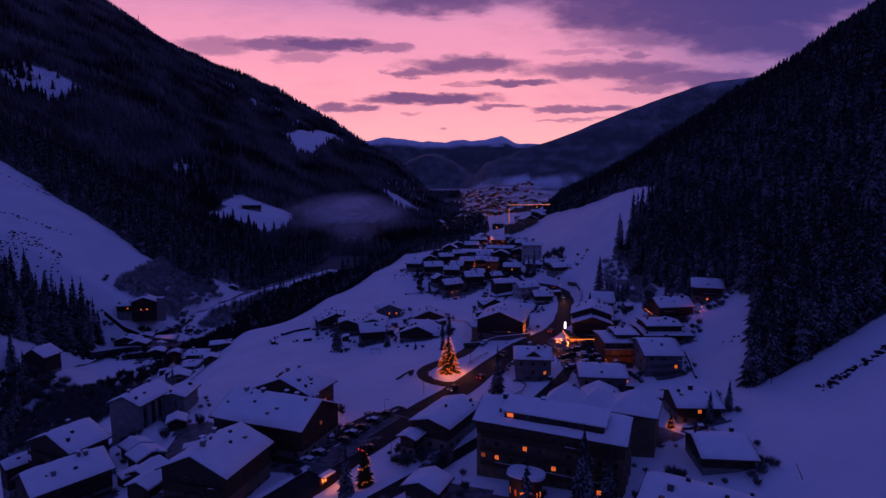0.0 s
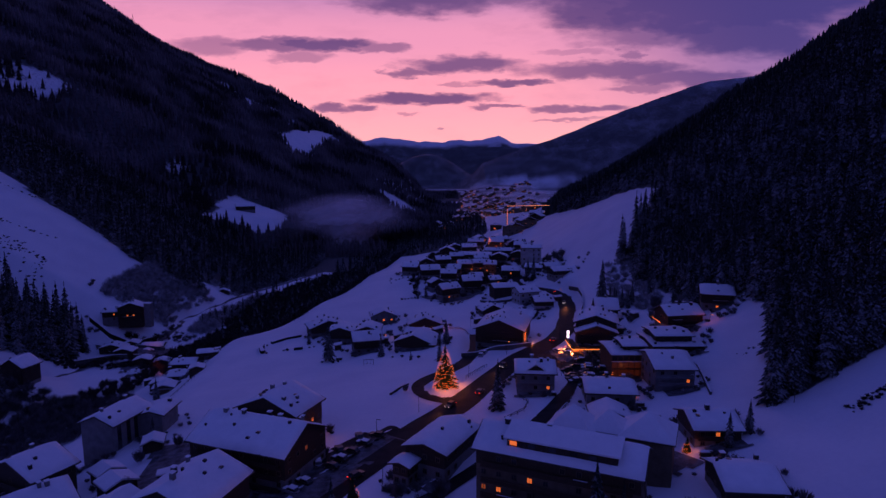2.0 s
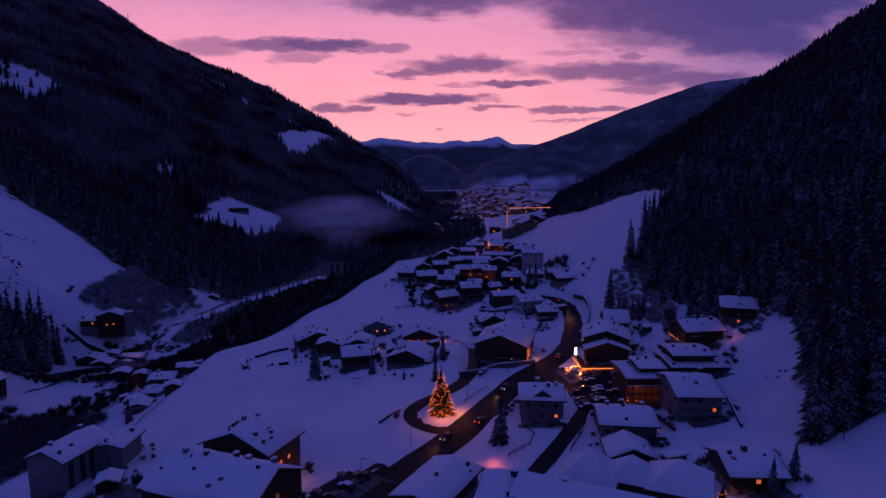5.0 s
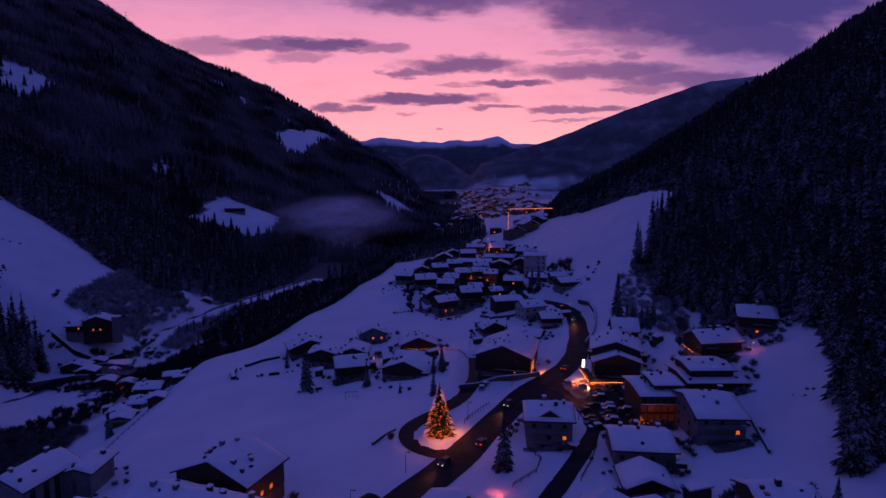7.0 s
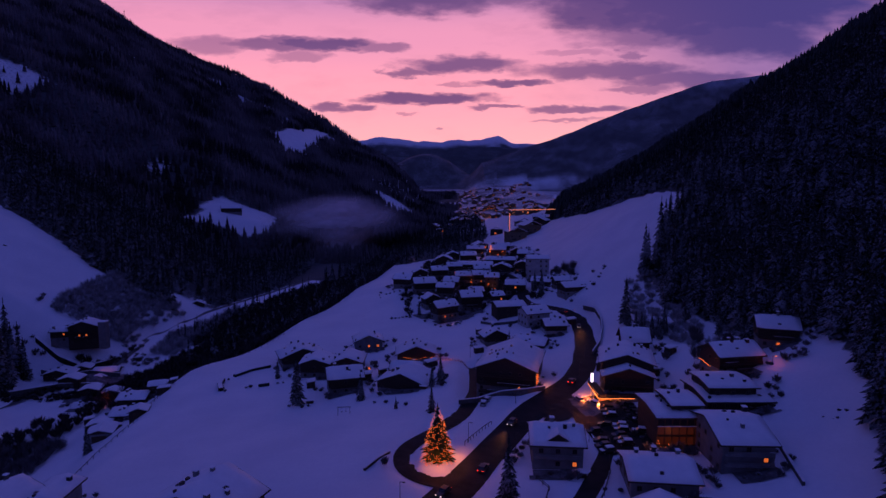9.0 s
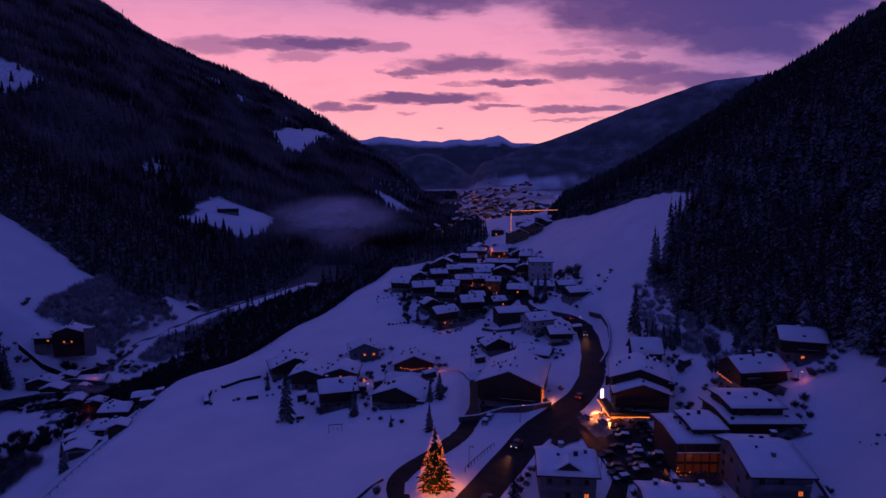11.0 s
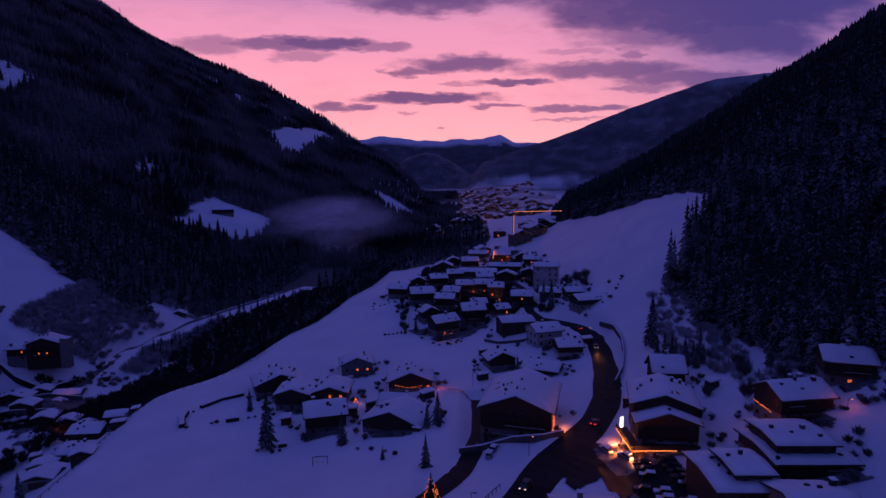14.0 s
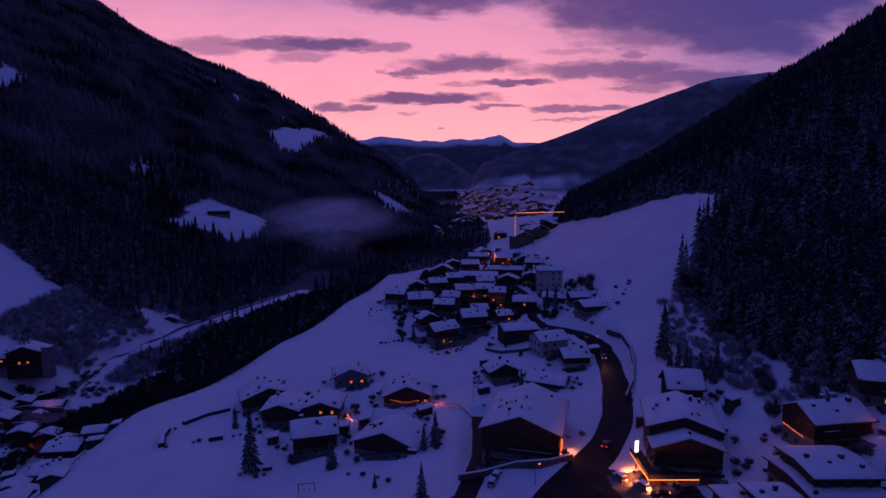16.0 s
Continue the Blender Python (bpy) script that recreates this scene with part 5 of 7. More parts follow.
def make_car(x, y, z, yaw, paint, snowy_top, lights, label):
    """A small hatchback, its nose towards the local +y."""
    top = empty("car", pose(x, y, z, 0, 0, yaw))
    bm = prism([(-2.1, 0.32), (2.05, 0.32), (2.12, 0.62), (1.95, 0.82), (1.05, 0.92), (-2.0, 0.95), (-2.14, 0.7)], -0.86, 0.86)
    bmesh.ops.bevel(bm, geom=[e for e in bm.edges if abs(e.verts[0].co.y - e.verts[1].co.y) < 0.01], offset=0.08, segments=2, affect="EDGES")
    bm.transform(pose(0, 0, 0, 0, 0, 90))
    part("body", bm, paint, top)
    bm = prism([(-1.95, 0.9), (1.05, 0.9), (0.35, 1.42), (-1.45, 1.45)], -0.72, 0.72)
    bmesh.ops.bevel(bm, geom=bm.edges[:], offset=0.06, segments=2, affect="EDGES")
    bm.transform(pose(0, 0, 0, 0, 0, 90))
    part("cabin", bm, glass_dark, top, "dark glazed cabin")
    bm = box(-0.7, 0.7, -1.42, 0.34, 1.42, 1.48, 0.02)
    part("car_roof", bm, paint, top)
    if snowy_top:
        part("snow_cover", box(-0.74, 0.74, -1.5, 0.45, 1.47, 1.66, 0.07), roof_snow, top, "snow on the car's roof")
        part("snow_cover", box(-0.72, 0.72, 1.0, 1.95, 0.86, 0.98, 0.04), roof_snow, top, "snow on the bonnet")
    for wx in (-0.8, 0.8):
        for wy in (-1.3, 1.3):
            bm = bmesh.new()
            bmesh.ops.create_cone(bm, segments=14, radius1=0.33, radius2=0.33, depth=0.22, cap_ends=True)
            bm.transform(pose(wx, wy, 0.33, 0, 90, 0))
            wheel = part("wheel", bm, rubber, top)
            bm = bmesh.new()
            bmesh.ops.create_cone(bm, segments=10, radius1=0.2, radius2=0.17, depth=0.05, cap_ends=True)
            bm.transform(pose(wx + (0.12 if wx > 0 else -0.12), wy, 0.33, 0, 90, 0))
            part("rim", bm, paint_light, wheel)
    for sx in (-0.62, 0.62):
        part("headlight", box(sx - 0.14, sx + 0.14, 1.98, 2.16, 0.58, 0.74, 0.03), lit_head if lights == "on" else glass_dark, top, "headlight")
        part("tail_light", box(sx - 0.2, sx + 0.2, -2.16, -2.06, 0.66, 0.84, 0.02), lit_red if lights in ("on", "tail") else glass_dark, top, "red tail light")
    tagged(top, label, "car", "cars of the village")
    return top


def road_z(x, y, line=MAIN):
    return float(road_level(np.array([float(x)]), np.array([float(y)]), line)[1][0]) + 0.03


def cars():
    dark = make_car(50, 210, land_at(50, 210), 80, paint_dark, True, "", "dark parked car under a cap of snow")
    light = make_car(50.5, 213, land_at(50.5, 213), 80, paint_light, True, "", "pale parked car under a cap of snow")
    bare = make_car(47.5, 216.5, land_at(47.5, 216.5), 70, paint_dark, False, "", "dark parked car, wet and free of snow")
    rnd = random.Random(8)
    for i in range(9):
        x, y = (50 + 0.3 * i, 221 + 2.9 * i) if i < 3 else (56.5, 206 + 2.9 * (i - 4) + 12)
        if y > 229:
            continue
        copy_thing(rnd.choice((dark, bare, bare)), pose(x, y, land_at(x, y), 0, 0, 80 + rnd.uniform(-8, 8)))
    for x, y, a in ((-25, 146, 62), (-23.5, 149.5, 60), (-21.5, 153.5, 65), (-19, 157.5, 60), (-30, 140, 58), (-32, 136.5, 60), (-16, 162, 70), (-29, 150, 20), (-25, 157, 25), (-21, 164, 20), (-34, 131, 55)):
        copy_thing(rnd.choice((dark, bare, light)), pose(x, y, land_at(x, y), 0, 0, a))
    for i in range(13):
        x, y = 43.2 + 5.4 * (i % 3) + rnd.uniform(-0.4, 0.4), 199 + 2.9 * (i // 3) + rnd.uniform(-0.2, 0.2)
        if i % 4 == 1 or (x > 52.5 and y < 206):
            continue
        copy_thing(rnd.choice((dark, bare, bare)), pose(x, y, float(on_ground(np.array([x]), np.array([y]))[0]) + 0.15, 0, 0, 84 + rnd.uniform(-22, 22)))
    for x, y, a in ((44.5, 236, 20), (48, 231.5, 30), (15.5, 238, -10), (17, 241.5, -20)):
        copy_thing(light, pose(x, y, land_at(x, y) + 0.05, 0, 0, a))
    # on the road, their lamps lit
    on = make_car(3.2, 181.8, road_z(3.2, 181.8), 149, paint_dark, False, "on", "dark car with lit headlights on the road")
    tail = make_car(12.6, 192.4, road_z(12.6, 192.4), -26, paint_dark, False, "tail", "dark car with red tail lights on the road")
    copy_thing(on, pose(-17, 482, road_z(-17, 482, UPPER), 0, 0, 175))
    for x, y, a in ((22.2, 219, 154), (66.2, 333, 170)):
        copy_thing(on, pose(x, y, road_z(x, y), 0, 0, a))
    for x, y, a in ((-18.5, 142, -38), (46.5, 255, -30), (64.5, 360, 25)):
        copy_thing(tail, pose(x, y, road_z(x, y), 0, 0, a))


cars()


def crane():
    """A tower crane hung with light chains along its mast and jib."""
    x, y = 64, 622
    z = land_at(x, y)
    top = empty("tower_crane", pose(x, y, z, 0, 0, 14))
    tip = 36.5 - z
    for nm, length, m in (("mast", tip, Matrix.Identity(4)), ("jib", 46.0, pose(0, 0, tip - 0.7, 0, 90, 0))):
        bm = bmesh.new()
        for a in (-0.7, 0.7):
            for b in (-0.7, 0.7):
                add_box(bm, a - 0.1, a + 0.1, b - 0.1, b + 0.1, 0, length)
        for i in range(int(length / 1.6)):
            add_box(bm, -0.7, 0.7, -0.75, -0.67, i * 1.6, i * 1.6 + 0.12)
            add_box(bm, -0.7, 0.7, 0.67, 0.75, i * 1.6, i * 1.6 + 0.12)
        bm.transform(m)
        bar = part(nm, bm, metal_dark, top, "steel lattice " + nm)
        bm = box(-0.22, 0.22, -0.85, -0.75, 0.5, length)
        bm.transform(m)
        part("light_chain", bm, lit_pink, bar, "glowing warm light chain")
    part("cab", box(-1.1, 1.1, -1.3, 1.3, tip - 3.4, tip - 1.2, 0.1), metal_dark, top)
    tagged(top, "tower crane hung with warm light chains", "crane")


crane()


def antenna_mast(x, y, height):
    top = empty("antenna_mast", pose(x, y, land_at(x, y)))
    bm = bmesh.new()
    bmesh.ops.create_cone(bm, segments=6, radius1=1.0, radius2=0.5, depth=height, cap_ends=True)
    bmesh.ops.translate(bm, vec=(0, 0, height / 2), verts=bm.verts)
    part("mast", bm, metal_dark, top)
    for k in (0.72, 0.86):
        part("antenna_arm", box(-2.0, 2.0, -0.3, 0.3, height * k, height * k + 0.8), metal_dark, top)
    tagged(top, "thin dark antenna mast on the wooded crest", "mast")


antenna_mast(-1095, 2180, 42)


def shop_lights():
    z = -1.9
    sign = empty("shop_sign", pose(49.6, 240.6, z + 0.2, 0, 0, 15))
    part("sign_panel", box(-0.45, 0.45, -0.12, 0.12, 4.8, 7.6, 0.03), lit_white, sign, "glowing white sign panel")
    part("sign_post", box(-0.1, 0.1, -0.08, 0.08, -1, 4.8), metal_dark, sign)
    tagged(sign, "tall glowing white shop sign on a post", "sign")
    front = empty("shop_terrace", pose(0, 0, z))
    part("deck", box(49.4, 66.0, 231.3, 234.2, 2.95, 3.3, 0.05), roof_dark, front)
    part("deck", box(49.4, 52.2, 234.2, 245.0, 2.95, 3.3, 0.05), roof_dark, front)
    part("railing", box(49.4, 66.0, 231.3, 231.42, 3.3, 4.25), timber, front, "dark boarded rail")
    part("railing", box(49.4, 49.52, 231.42, 245.0, 3.3, 4.25), timber, front, "dark boarded rail")
    part("light_strip", box(49.6, 60.5, 231.2, 231.3, 3.0, 3.12), lit_orange, front, "warm light strip along the edge")
    part("light_strip", box(49.28, 49.4, 231.5, 244.5, 3.0, 3.12), lit_orange, front, "warm light strip along the edge")
    for k in range(5):
        u = 50.0 + k * 2.6
        part("post", box(u - 0.1, u + 0.1, 231.5, 231.7, 0, 2.95), timber_brown, front)
        part("shop_window", box(u + 0.2, u + 2.3, 233.7, 233.8, 0.4, 2.5), lit_warm if k < 3 else lit_dim, front, "brightly lit shop window")
    for k in range(4):
        v = 235.2 + k * 2.4
        part("shop_window", box(51.9, 52.0, v - 0.9, v + 0.9, 0.4, 2.5), lit_warm, front, "brightly lit shop window")
    tagged(front, "shop terrace over a brightly lit ground floor", "terrace")
    for x, y, p in ((49.0, 229.6, 1700), (47.0, 233.5, 1900), (48.0, 239.5, 1000), (55.5, 229.6, 900)):
        lamp("shop_light", x, y, z + 1.9, p, (1.0, 0.22, 0.06), 0.5)


shop_lights()


def garland(label, points, bulb=0.12, mat=None, name="fairy_lights", step=0.55):
    """A string of bulbs from point to point."""
    spots = []
    for a, b in zip(points, points[1:]):
        n = max(1, int(math.dist(a, b) / step))
        spots += [tuple(p + (q - p) * i / n for p, q in zip(a, b)) for i in range(n)]
    ob = bulbs(name, spots, bulb, mat or lit_fairy, None)
    tagged(ob, label, "fairy lights", kind="stuff")
    return ob


def beam(eye, target, power):
    """The light of a car's headlights on the road."""
    li = bpy.data.lights.new("headlight_beam", "SPOT")
    li.energy, li.color, li.spot_size, li.spot_blend, li.shadow_soft_size = power, (1.0, 0.34, 0.14), radians(36), 0.8, 0.3
    ob = new("headlight_beam", li)
    ob.matrix_basis = look(eye, target)


beam((66.0, 330.2, -2.5), (62, 306, -3.2), 1300)
beam((-17, 479.5, -3.4), (-13, 463, -4.4), 2200)
beam((20.9, 215.8, -0.5), (14.5, 202, -1.3), 1500)
beam((2.0, 179.6, -0.6), (-4.5, 168.5, -1.6), 1800)
wall_spots = [(33.3 + 0.26 * k, 248.0 + 0.97 * k) for k in range(8)]
garland("warm string lights hung over a guesthouse wall", [p for k, (x, y) in enumerate(wall_spots) for p in ((x, y, (-4.2, 2.6)[k % 2]), (x + 0.13, y + 0.48, (-1.0, 0.6)[k % 2]))], 0.13, step=0.55)
lamp("guesthouse_light", 36.6, 251, -0.6, 260, (1.0, 0.24, 0.06))
garland("fairy lights under the eave of a house", [(80.1, 235, 12.7), (81.6, 229.4, 11.5)], 0.14, step=0.4)
lamp("house_light", 79.5, 231, 12, 150)
garland("fairy lights along a balcony rail", [(-14, 303.9, -8.6), (-9, 303.6, -9.4), (-4, 303.9, -8.6)], 0.13)
garland("fairy lights along a balcony rail", [(-4.2, 303.4, -12.4), (-1.6, 303.4, -11.4), (-1.8, 303.4, -13.2)], 0.15)
garland("fairy lights beside a house door", [(-28.2, 296, -13.2), (-27.6, 296, -10.4), (-26.6, 295, -11.6), (-26.4, 295, -14)], 0.18, step=0.35)
lamp("house_light", -26.6, 293.4, -11.4, 260)
garland("fairy lights along the gable of the inn", [(39.6, 538.6, 6), (40.2, 539.2, 11.5), (41.5, 539.8, 8)], 0.3, step=0.6)
lamp("street_light_glow", 38, 533, 5, 350)
lamp("house_light", 33, 423, 2, 120)
lamp("house_light", -5, 258.5, -8, 90)
lamp("hotel_terrace_light", 59, 195, 5, 60)
lamp("hotel_terrace_light", 52, 197, 3, 50)
lamp("house_light", -33, 163, -2, 220)
lamp("house_light", 54.8, 179.5, 2.5, 120)
lamp("lower_garden_light", 14.6, 166, land_at(14.6, 166) + 1.4, 160, (1.0, 0.13, 0.09))
lamp("river_yard_light", -179, 370, -34.5, 80, (1.0, 0.18, 0.06))
lamp("river_yard_light", -159, 331, -38, 260, (1.0, 0.16, 0.06))
lamp("bus_stop_light", -23, 123.5, 0.6, 260)


def street_lamp(x, y, height=5.0, lit=True):
    z = land_at(x, y)
    top = empty("street_lamp", pose(x, y, z))
    bm = bmesh.new()
    bmesh.ops.create_cone(bm, segments=8, radius1=0.08, radius2=0.05, depth=height, cap_ends=True)
    bmesh.ops.translate(bm, vec=(0, 0, height / 2), verts=bm.verts)
    part("post", bm, metal_dark, top)
    part("arm", box(-0.04, 0.9, -0.04, 0.04, height - 0.1, height), metal_dark, top)
    part("lantern", box(0.6, 1.1, -0.13, 0.13, height - 0.22, height - 0.08, 0.03), lit_orange if lit else glass_dark, top, "lantern")
    tagged(top, "slim dark street lamp on a post by the road", "street lamp", "street lamps")


for x, y, l in ((9.6, 206.5, False), (21, 200, False), (-16, 161, False), (-5.8, 177, False), (25, 234, True), (50.5, 262, False), (58, 286, False), (14, 300, False), (-12, 138, False), (40, 204, False), (66, 346, True)):
    street_lamp(x, y, 5.2, l)


def bus_stop():
    x, y = -25, 125.5
    z = land_at(x, y)
    top = empty("bus_shelter", pose(x, y, z + 0.1, 0, 0, 58))
    part("shelter_roof", box(-1.8, 1.8, -0.9, 0.9, 2.4, 2.55, 0.03), timber_brown, top)
    part("snow_cover", box(-1.8, 1.8, -0.9, 0.9, 2.55, 2.9, 0.1), roof_snow, top, "snow on the shelter")
    part("back_panel", box(-1.7, 1.7, 0.7, 0.78, 0.2, 2.4), timber, top)
    for sx in (-1.65, 1.65):
        part("post", box(sx - 0.06, sx + 0.06, -0.75, -0.63, 0, 2.4), timber, top)
    part("poster_box", box(-0.9, 0.3, 0.58, 0.7, 0.7, 2.0), lit_orange, top, "lit poster box")
    tagged(top, "small lit bus shelter under snow", "bus shelter")


bus_stop()


def roof_details():
    """Larger roof forms: the hotel's long dormer and three pyramid roofs, and a gablet."""
    def local(hx, hy, yaw):
        return Matrix.Translation((hx, hy, 0)) @ pose(0, 0, 0, 0, 0, yaw)
    m = local(24.8, 125, -24)
    dormer = empty("roof_dormer", m)
    bm = prism([(-5.4, 13.0), (-0.4, 13.0), (-0.4, 16.9), (-5.2, 15.5)], -11.5, 9.5)
    bm.transform(pose(0, 0, 0, 0, 0, 90))
    part("dormer_wall", bm, timber, dormer)
    bm = prism([(-5.9, 15.4), (-0.2, 16.95), (-0.2, 17.3), (-6.0, 15.75)], -12.0, 10.0)
    bm.transform(pose(0, 0, 0, 0, 0, 90))
    part("snow_cover", bm, roof_snow, dormer, "snow on the dormer")
    for k, u in enumerate((-8.2, -4.5, -0.5, 3.5, 7.0)):
        shared("window", pane_mesh(1.5, 0.9, lit_warm if k == 0 else glass_dark, "window"), dormer, pose(u, -5.42, 14.1))
    tagged(dormer, "long timber dormer under snow on the hotel roof", "dormer")
    for cx, cy, s, top_z in ((30, 138.5, 10.5, 16.2), (37.5, 138, 8.5, 15.2), (45.5, 135.5, 11.5, 15.6)):
        gz = land_at(cx, cy)
        wing = empty("pavilion", pose(cx, cy, gz, 0, 0, -24))
        h = 11.4 - gz
        part("wall", box(-s / 2 + 0.7, s / 2 - 0.7, -s / 2 + 0.7, s / 2 - 0.7, -2, h), plaster_warm, wing)
        for nm, mat, grow, lift in (("roof", roof_dark, 0.0, 0.0), ("snow_cover", roof_snow, -0.1, 0.35)):
            bm = bmesh.new()
            e = s / 2 + grow
            low = [bm.verts.new((a * e, b * e, h)) for a, b in ((-1, -1), (1, -1), (1, 1), (-1, 1))]
            up = [bm.verts.new((a * e, b * e, h + 0.2 + lift * 0.6)) for a, b in ((-1, -1), (1, -1), (1, 1), (-1, 1))]
            apex = bm.verts.new((0, 0, top_z - gz + lift))
            bm.faces.new(low[::-1])
            for i in range(4):
                bm.faces.new((low[i], low[(i + 1) % 4], up[(i + 1) % 4], up[i]))
                bm.faces.new((up[i], up[(i + 1) % 4], apex))
            part(nm, bm, mat, wing, "snow on the pyramid roof" if nm == "snow_cover" else "")
        tagged(wing, "hotel pavilion under a snowy pyramid roof", "pavilion", "hotel pavilions")
    # flat dark strips on the wall stand in for the shade of its balcony recesses
    recess = empty("window_strip", pose(-95, 181, -14, 0, 0, -12))
    for v in (-5.2, -1.6, 1.4, 4.8):
        part("strip", box(5.12, 5.22, v - 0.75, v + 0.75, 1.0, 10.6), glass_dark, recess)
    part("arched_window", box(5.14, 5.25, 0.1, 1.0, 1.2, 3.2, 0.04), lit_white, recess, "brightly lit narrow window")
    tagged(recess, "tall dark strips for the shaded balcony recesses of a white wall", "windows", kind="structure")
    gab = empty("roof_gablet", local(30, 195.2, -5))
    part("gablet_wall", prism([(-2.4, 6.7), (2.4, 6.7), (0, 8.35)], -4.9, -2.0), timber, gab)
    bm = prism([(-2.9, 6.7), (0, 8.6), (2.9, 6.7), (2.9, 7.0), (0, 8.95), (-2.9, 7.0)], -5.3, -1.5)
    part("snow_cover", bm, roof_snow, gab, "snow on the gablet")
    tagged(gab, "small timber gablet in a snowy roof", "dormer")
    tower = empty("tower", pose(-191, 391, -30))
    part("tower_wall", box(-2, 2, -2, 2, 0, 15.5, 0.08), plaster_grey, tower)
    part("snow_cover", box(-2.1, 2.1, -2.1, 2.1, 15.5, 15.9, 0.1), roof_snow, tower, "snow on the flat top")
    tagged(tower, "plain grey tower beside the farmhouse", "tower")


roof_details()


def fence(line, label, gap=2.2, height=1.1, rails=2, mat=None):
    """Posts and rails that follow the ground."""
    top = empty("fence", pose(0, 0, 0))
    mat = mat or timber
    post = mesh_of(box(-0.07, 0.07, -0.07, 0.07, -0.4, height), "post", mat)
    spots = []
    for (ax, ay), (bx, by) in zip(line, line[1:]):
        n = max(1, int(math.hypot(bx - ax, by - ay) / gap))
        spots += [(ax + (bx - ax) * i / n, ay + (by - ay) * i / n) for i in range(n)]
    spots.append(line[-1])
    pts = [(x, y, land_at(x, y)) for x, y in spots]
    for x, y, z in pts:
        shared("post", post, top, pose(x, y, z))
    for k in range(rails):
        bm = bmesh.new()
        zo, rings = height * (0.9 - 0.42 * k), []
        for i, q in enumerate(pts):
            a, b = pts[max(0, i - 1)], pts[min(len(pts) - 1, i + 1)]
            d = Vector((b[0] - a[0], b[1] - a[1], 0)).normalized()
            nx, ny = -d.y * 0.05, d.x * 0.05
            rings.append([bm.verts.new((q[0] + u * nx, q[1] + u * ny, q[2] + zo + dz)) for u, dz in ((-1, 0), (1, 0), (1, 0.13), (-1, 0.13))])
        for a, b in zip(rings, rings[1:]):
            for i in range(4):
                bm.faces.new((a[i], a[(i + 1) % 4], b[(i + 1) % 4], b[i]))
        part("rail", bm, mat, top)
    tagged(top, label, "fence", "fences")


def low_wall(line, height, label, mat=None, thick=0.5):
    """A retaining wall with a cap of snow."""
    top = empty("garden_wall", pose(0, 0, 0))
    bm, cap = bmesh.new(), bmesh.new()
    pts = [(x, y, land_at(x, y)) for x, y in line]
    for target, z0, z1, gr in ((bm, -0.8, height, 1.0), (cap, height, height + 0.22, 0.9)):
        rings = []
        for i, q in enumerate(pts):
            a, b = pts[max(0, i - 1)], pts[min(len(pts) - 1, i + 1)]
            d = Vector((b[0] - a[0], b[1] - a[1], 0)).normalized() * thick / 2 * gr
            rings.append([target.verts.new((q[0] - u * d.y, q[1] + u * d.x, q[2] + dz)) for u, dz in ((-1, z0), (1, z0), (1, z1), (-1, z1))])
        for a, b in zip(rings, rings[1:]):
            for i in range(4):
                target.faces.new((a[i], a[(i + 1) % 4], b[(i + 1) % 4], b[i]))
        for r in (rings[0], rings[-1]):
            target.faces.new(r)
    part("wall_body", bm, mat or stone, top)
    part("snow_cap", cap, roof_snow, top, "snow on the wall")
    tagged(top, label, "wall", "garden walls")


low_wall([(62, 290), (68.5, 304), (73, 318), (75.5, 330), (76.5, 345), (74, 358)], 1.5, "dark stone retaining wall along the bend of the road")
low_wall([(8, 243), (14, 245.5), (22, 245), (30, 244), (36, 247)], 1.6, "stone terrace wall below the guesthouse")
low_wall([(82, 198), (79.6, 188), (77.4, 180), (75.7, 173.5)], 0.9, "dark wall along the snowy slope")
low_wall([(22, 360), (28, 353), (38, 352), (46, 356)], 1.3, "retaining wall of the barn yard")
low_wall([(-10.5, 203.5), (-13, 199), (-15.7, 194.6)], 0.7, "short low wall half buried in snow", timber)
low_wall([(-246, 326), (-226, 330), (-206, 336), (-188, 346), (-174, 355)], 2.2, "dark retaining wall of the river road")
low_wall([(-84, 284), (-87, 291), (-88, 297)], 1.3, "clipped dark garden hedge capped with snow", needles, 1.8)
low_wall([(-85, 302), (-80, 309), (-73, 313)], 1.1, "clipped dark garden hedge capped with snow", needles, 1.6)
low_wall([(-70, 286.5), (-66, 287.5)], 1.3, "clipped dark garden hedge capped with snow", needles, 1.6)
low_wall([(-226, 386), (-212, 383), (-198, 382), (-184, 385)], 2.4, "tall dark garden hedge capped with snow", needles, 2.4)
low_wall([(-216, 373), (-200, 369), (-186, 367), (-172, 371)], 2.0, "dark retaining wall of the river road")
low_wall([(46, 146), (52, 149), (56, 149)], 1.6, "dark hedge bank by the drive")
fence([(8.6, 204.5), (11, 209), (13.6, 213.5), (16.4, 218)], "row of dark posts along the pavement", 1.6, 1.0, 1)
fence([(18, 169), (24, 175), (26, 181), (24, 186)], "timber fence along a garden")
fence([(33, 170), (37, 178), (41, 188), (43, 196)], "timber fence along the side lane")
fence([(-96, 196), (-100, 214), (-104, 236), (-107, 262), (-112, 290), (-109, 318), (-96, 345), (-83, 372)], "thin fence along the edge of the meadow", 4.0, 0.9, 1)
fence([(-2, 300), (4, 298), (9, 294), (13, 288)], "red railing along the footbridge", 1.4, 1.1, 2, noise_colour("red_rail", 1.0, (0.12, 0.02, 0.02), (0.2, 0.03, 0.03)))
fence([(80, 300), (84, 290), (82, 280)], "garden fence in the snow")
lamp("footbridge_light", 2, 300, -7, 120, (1.0, 0.12, 0.08))


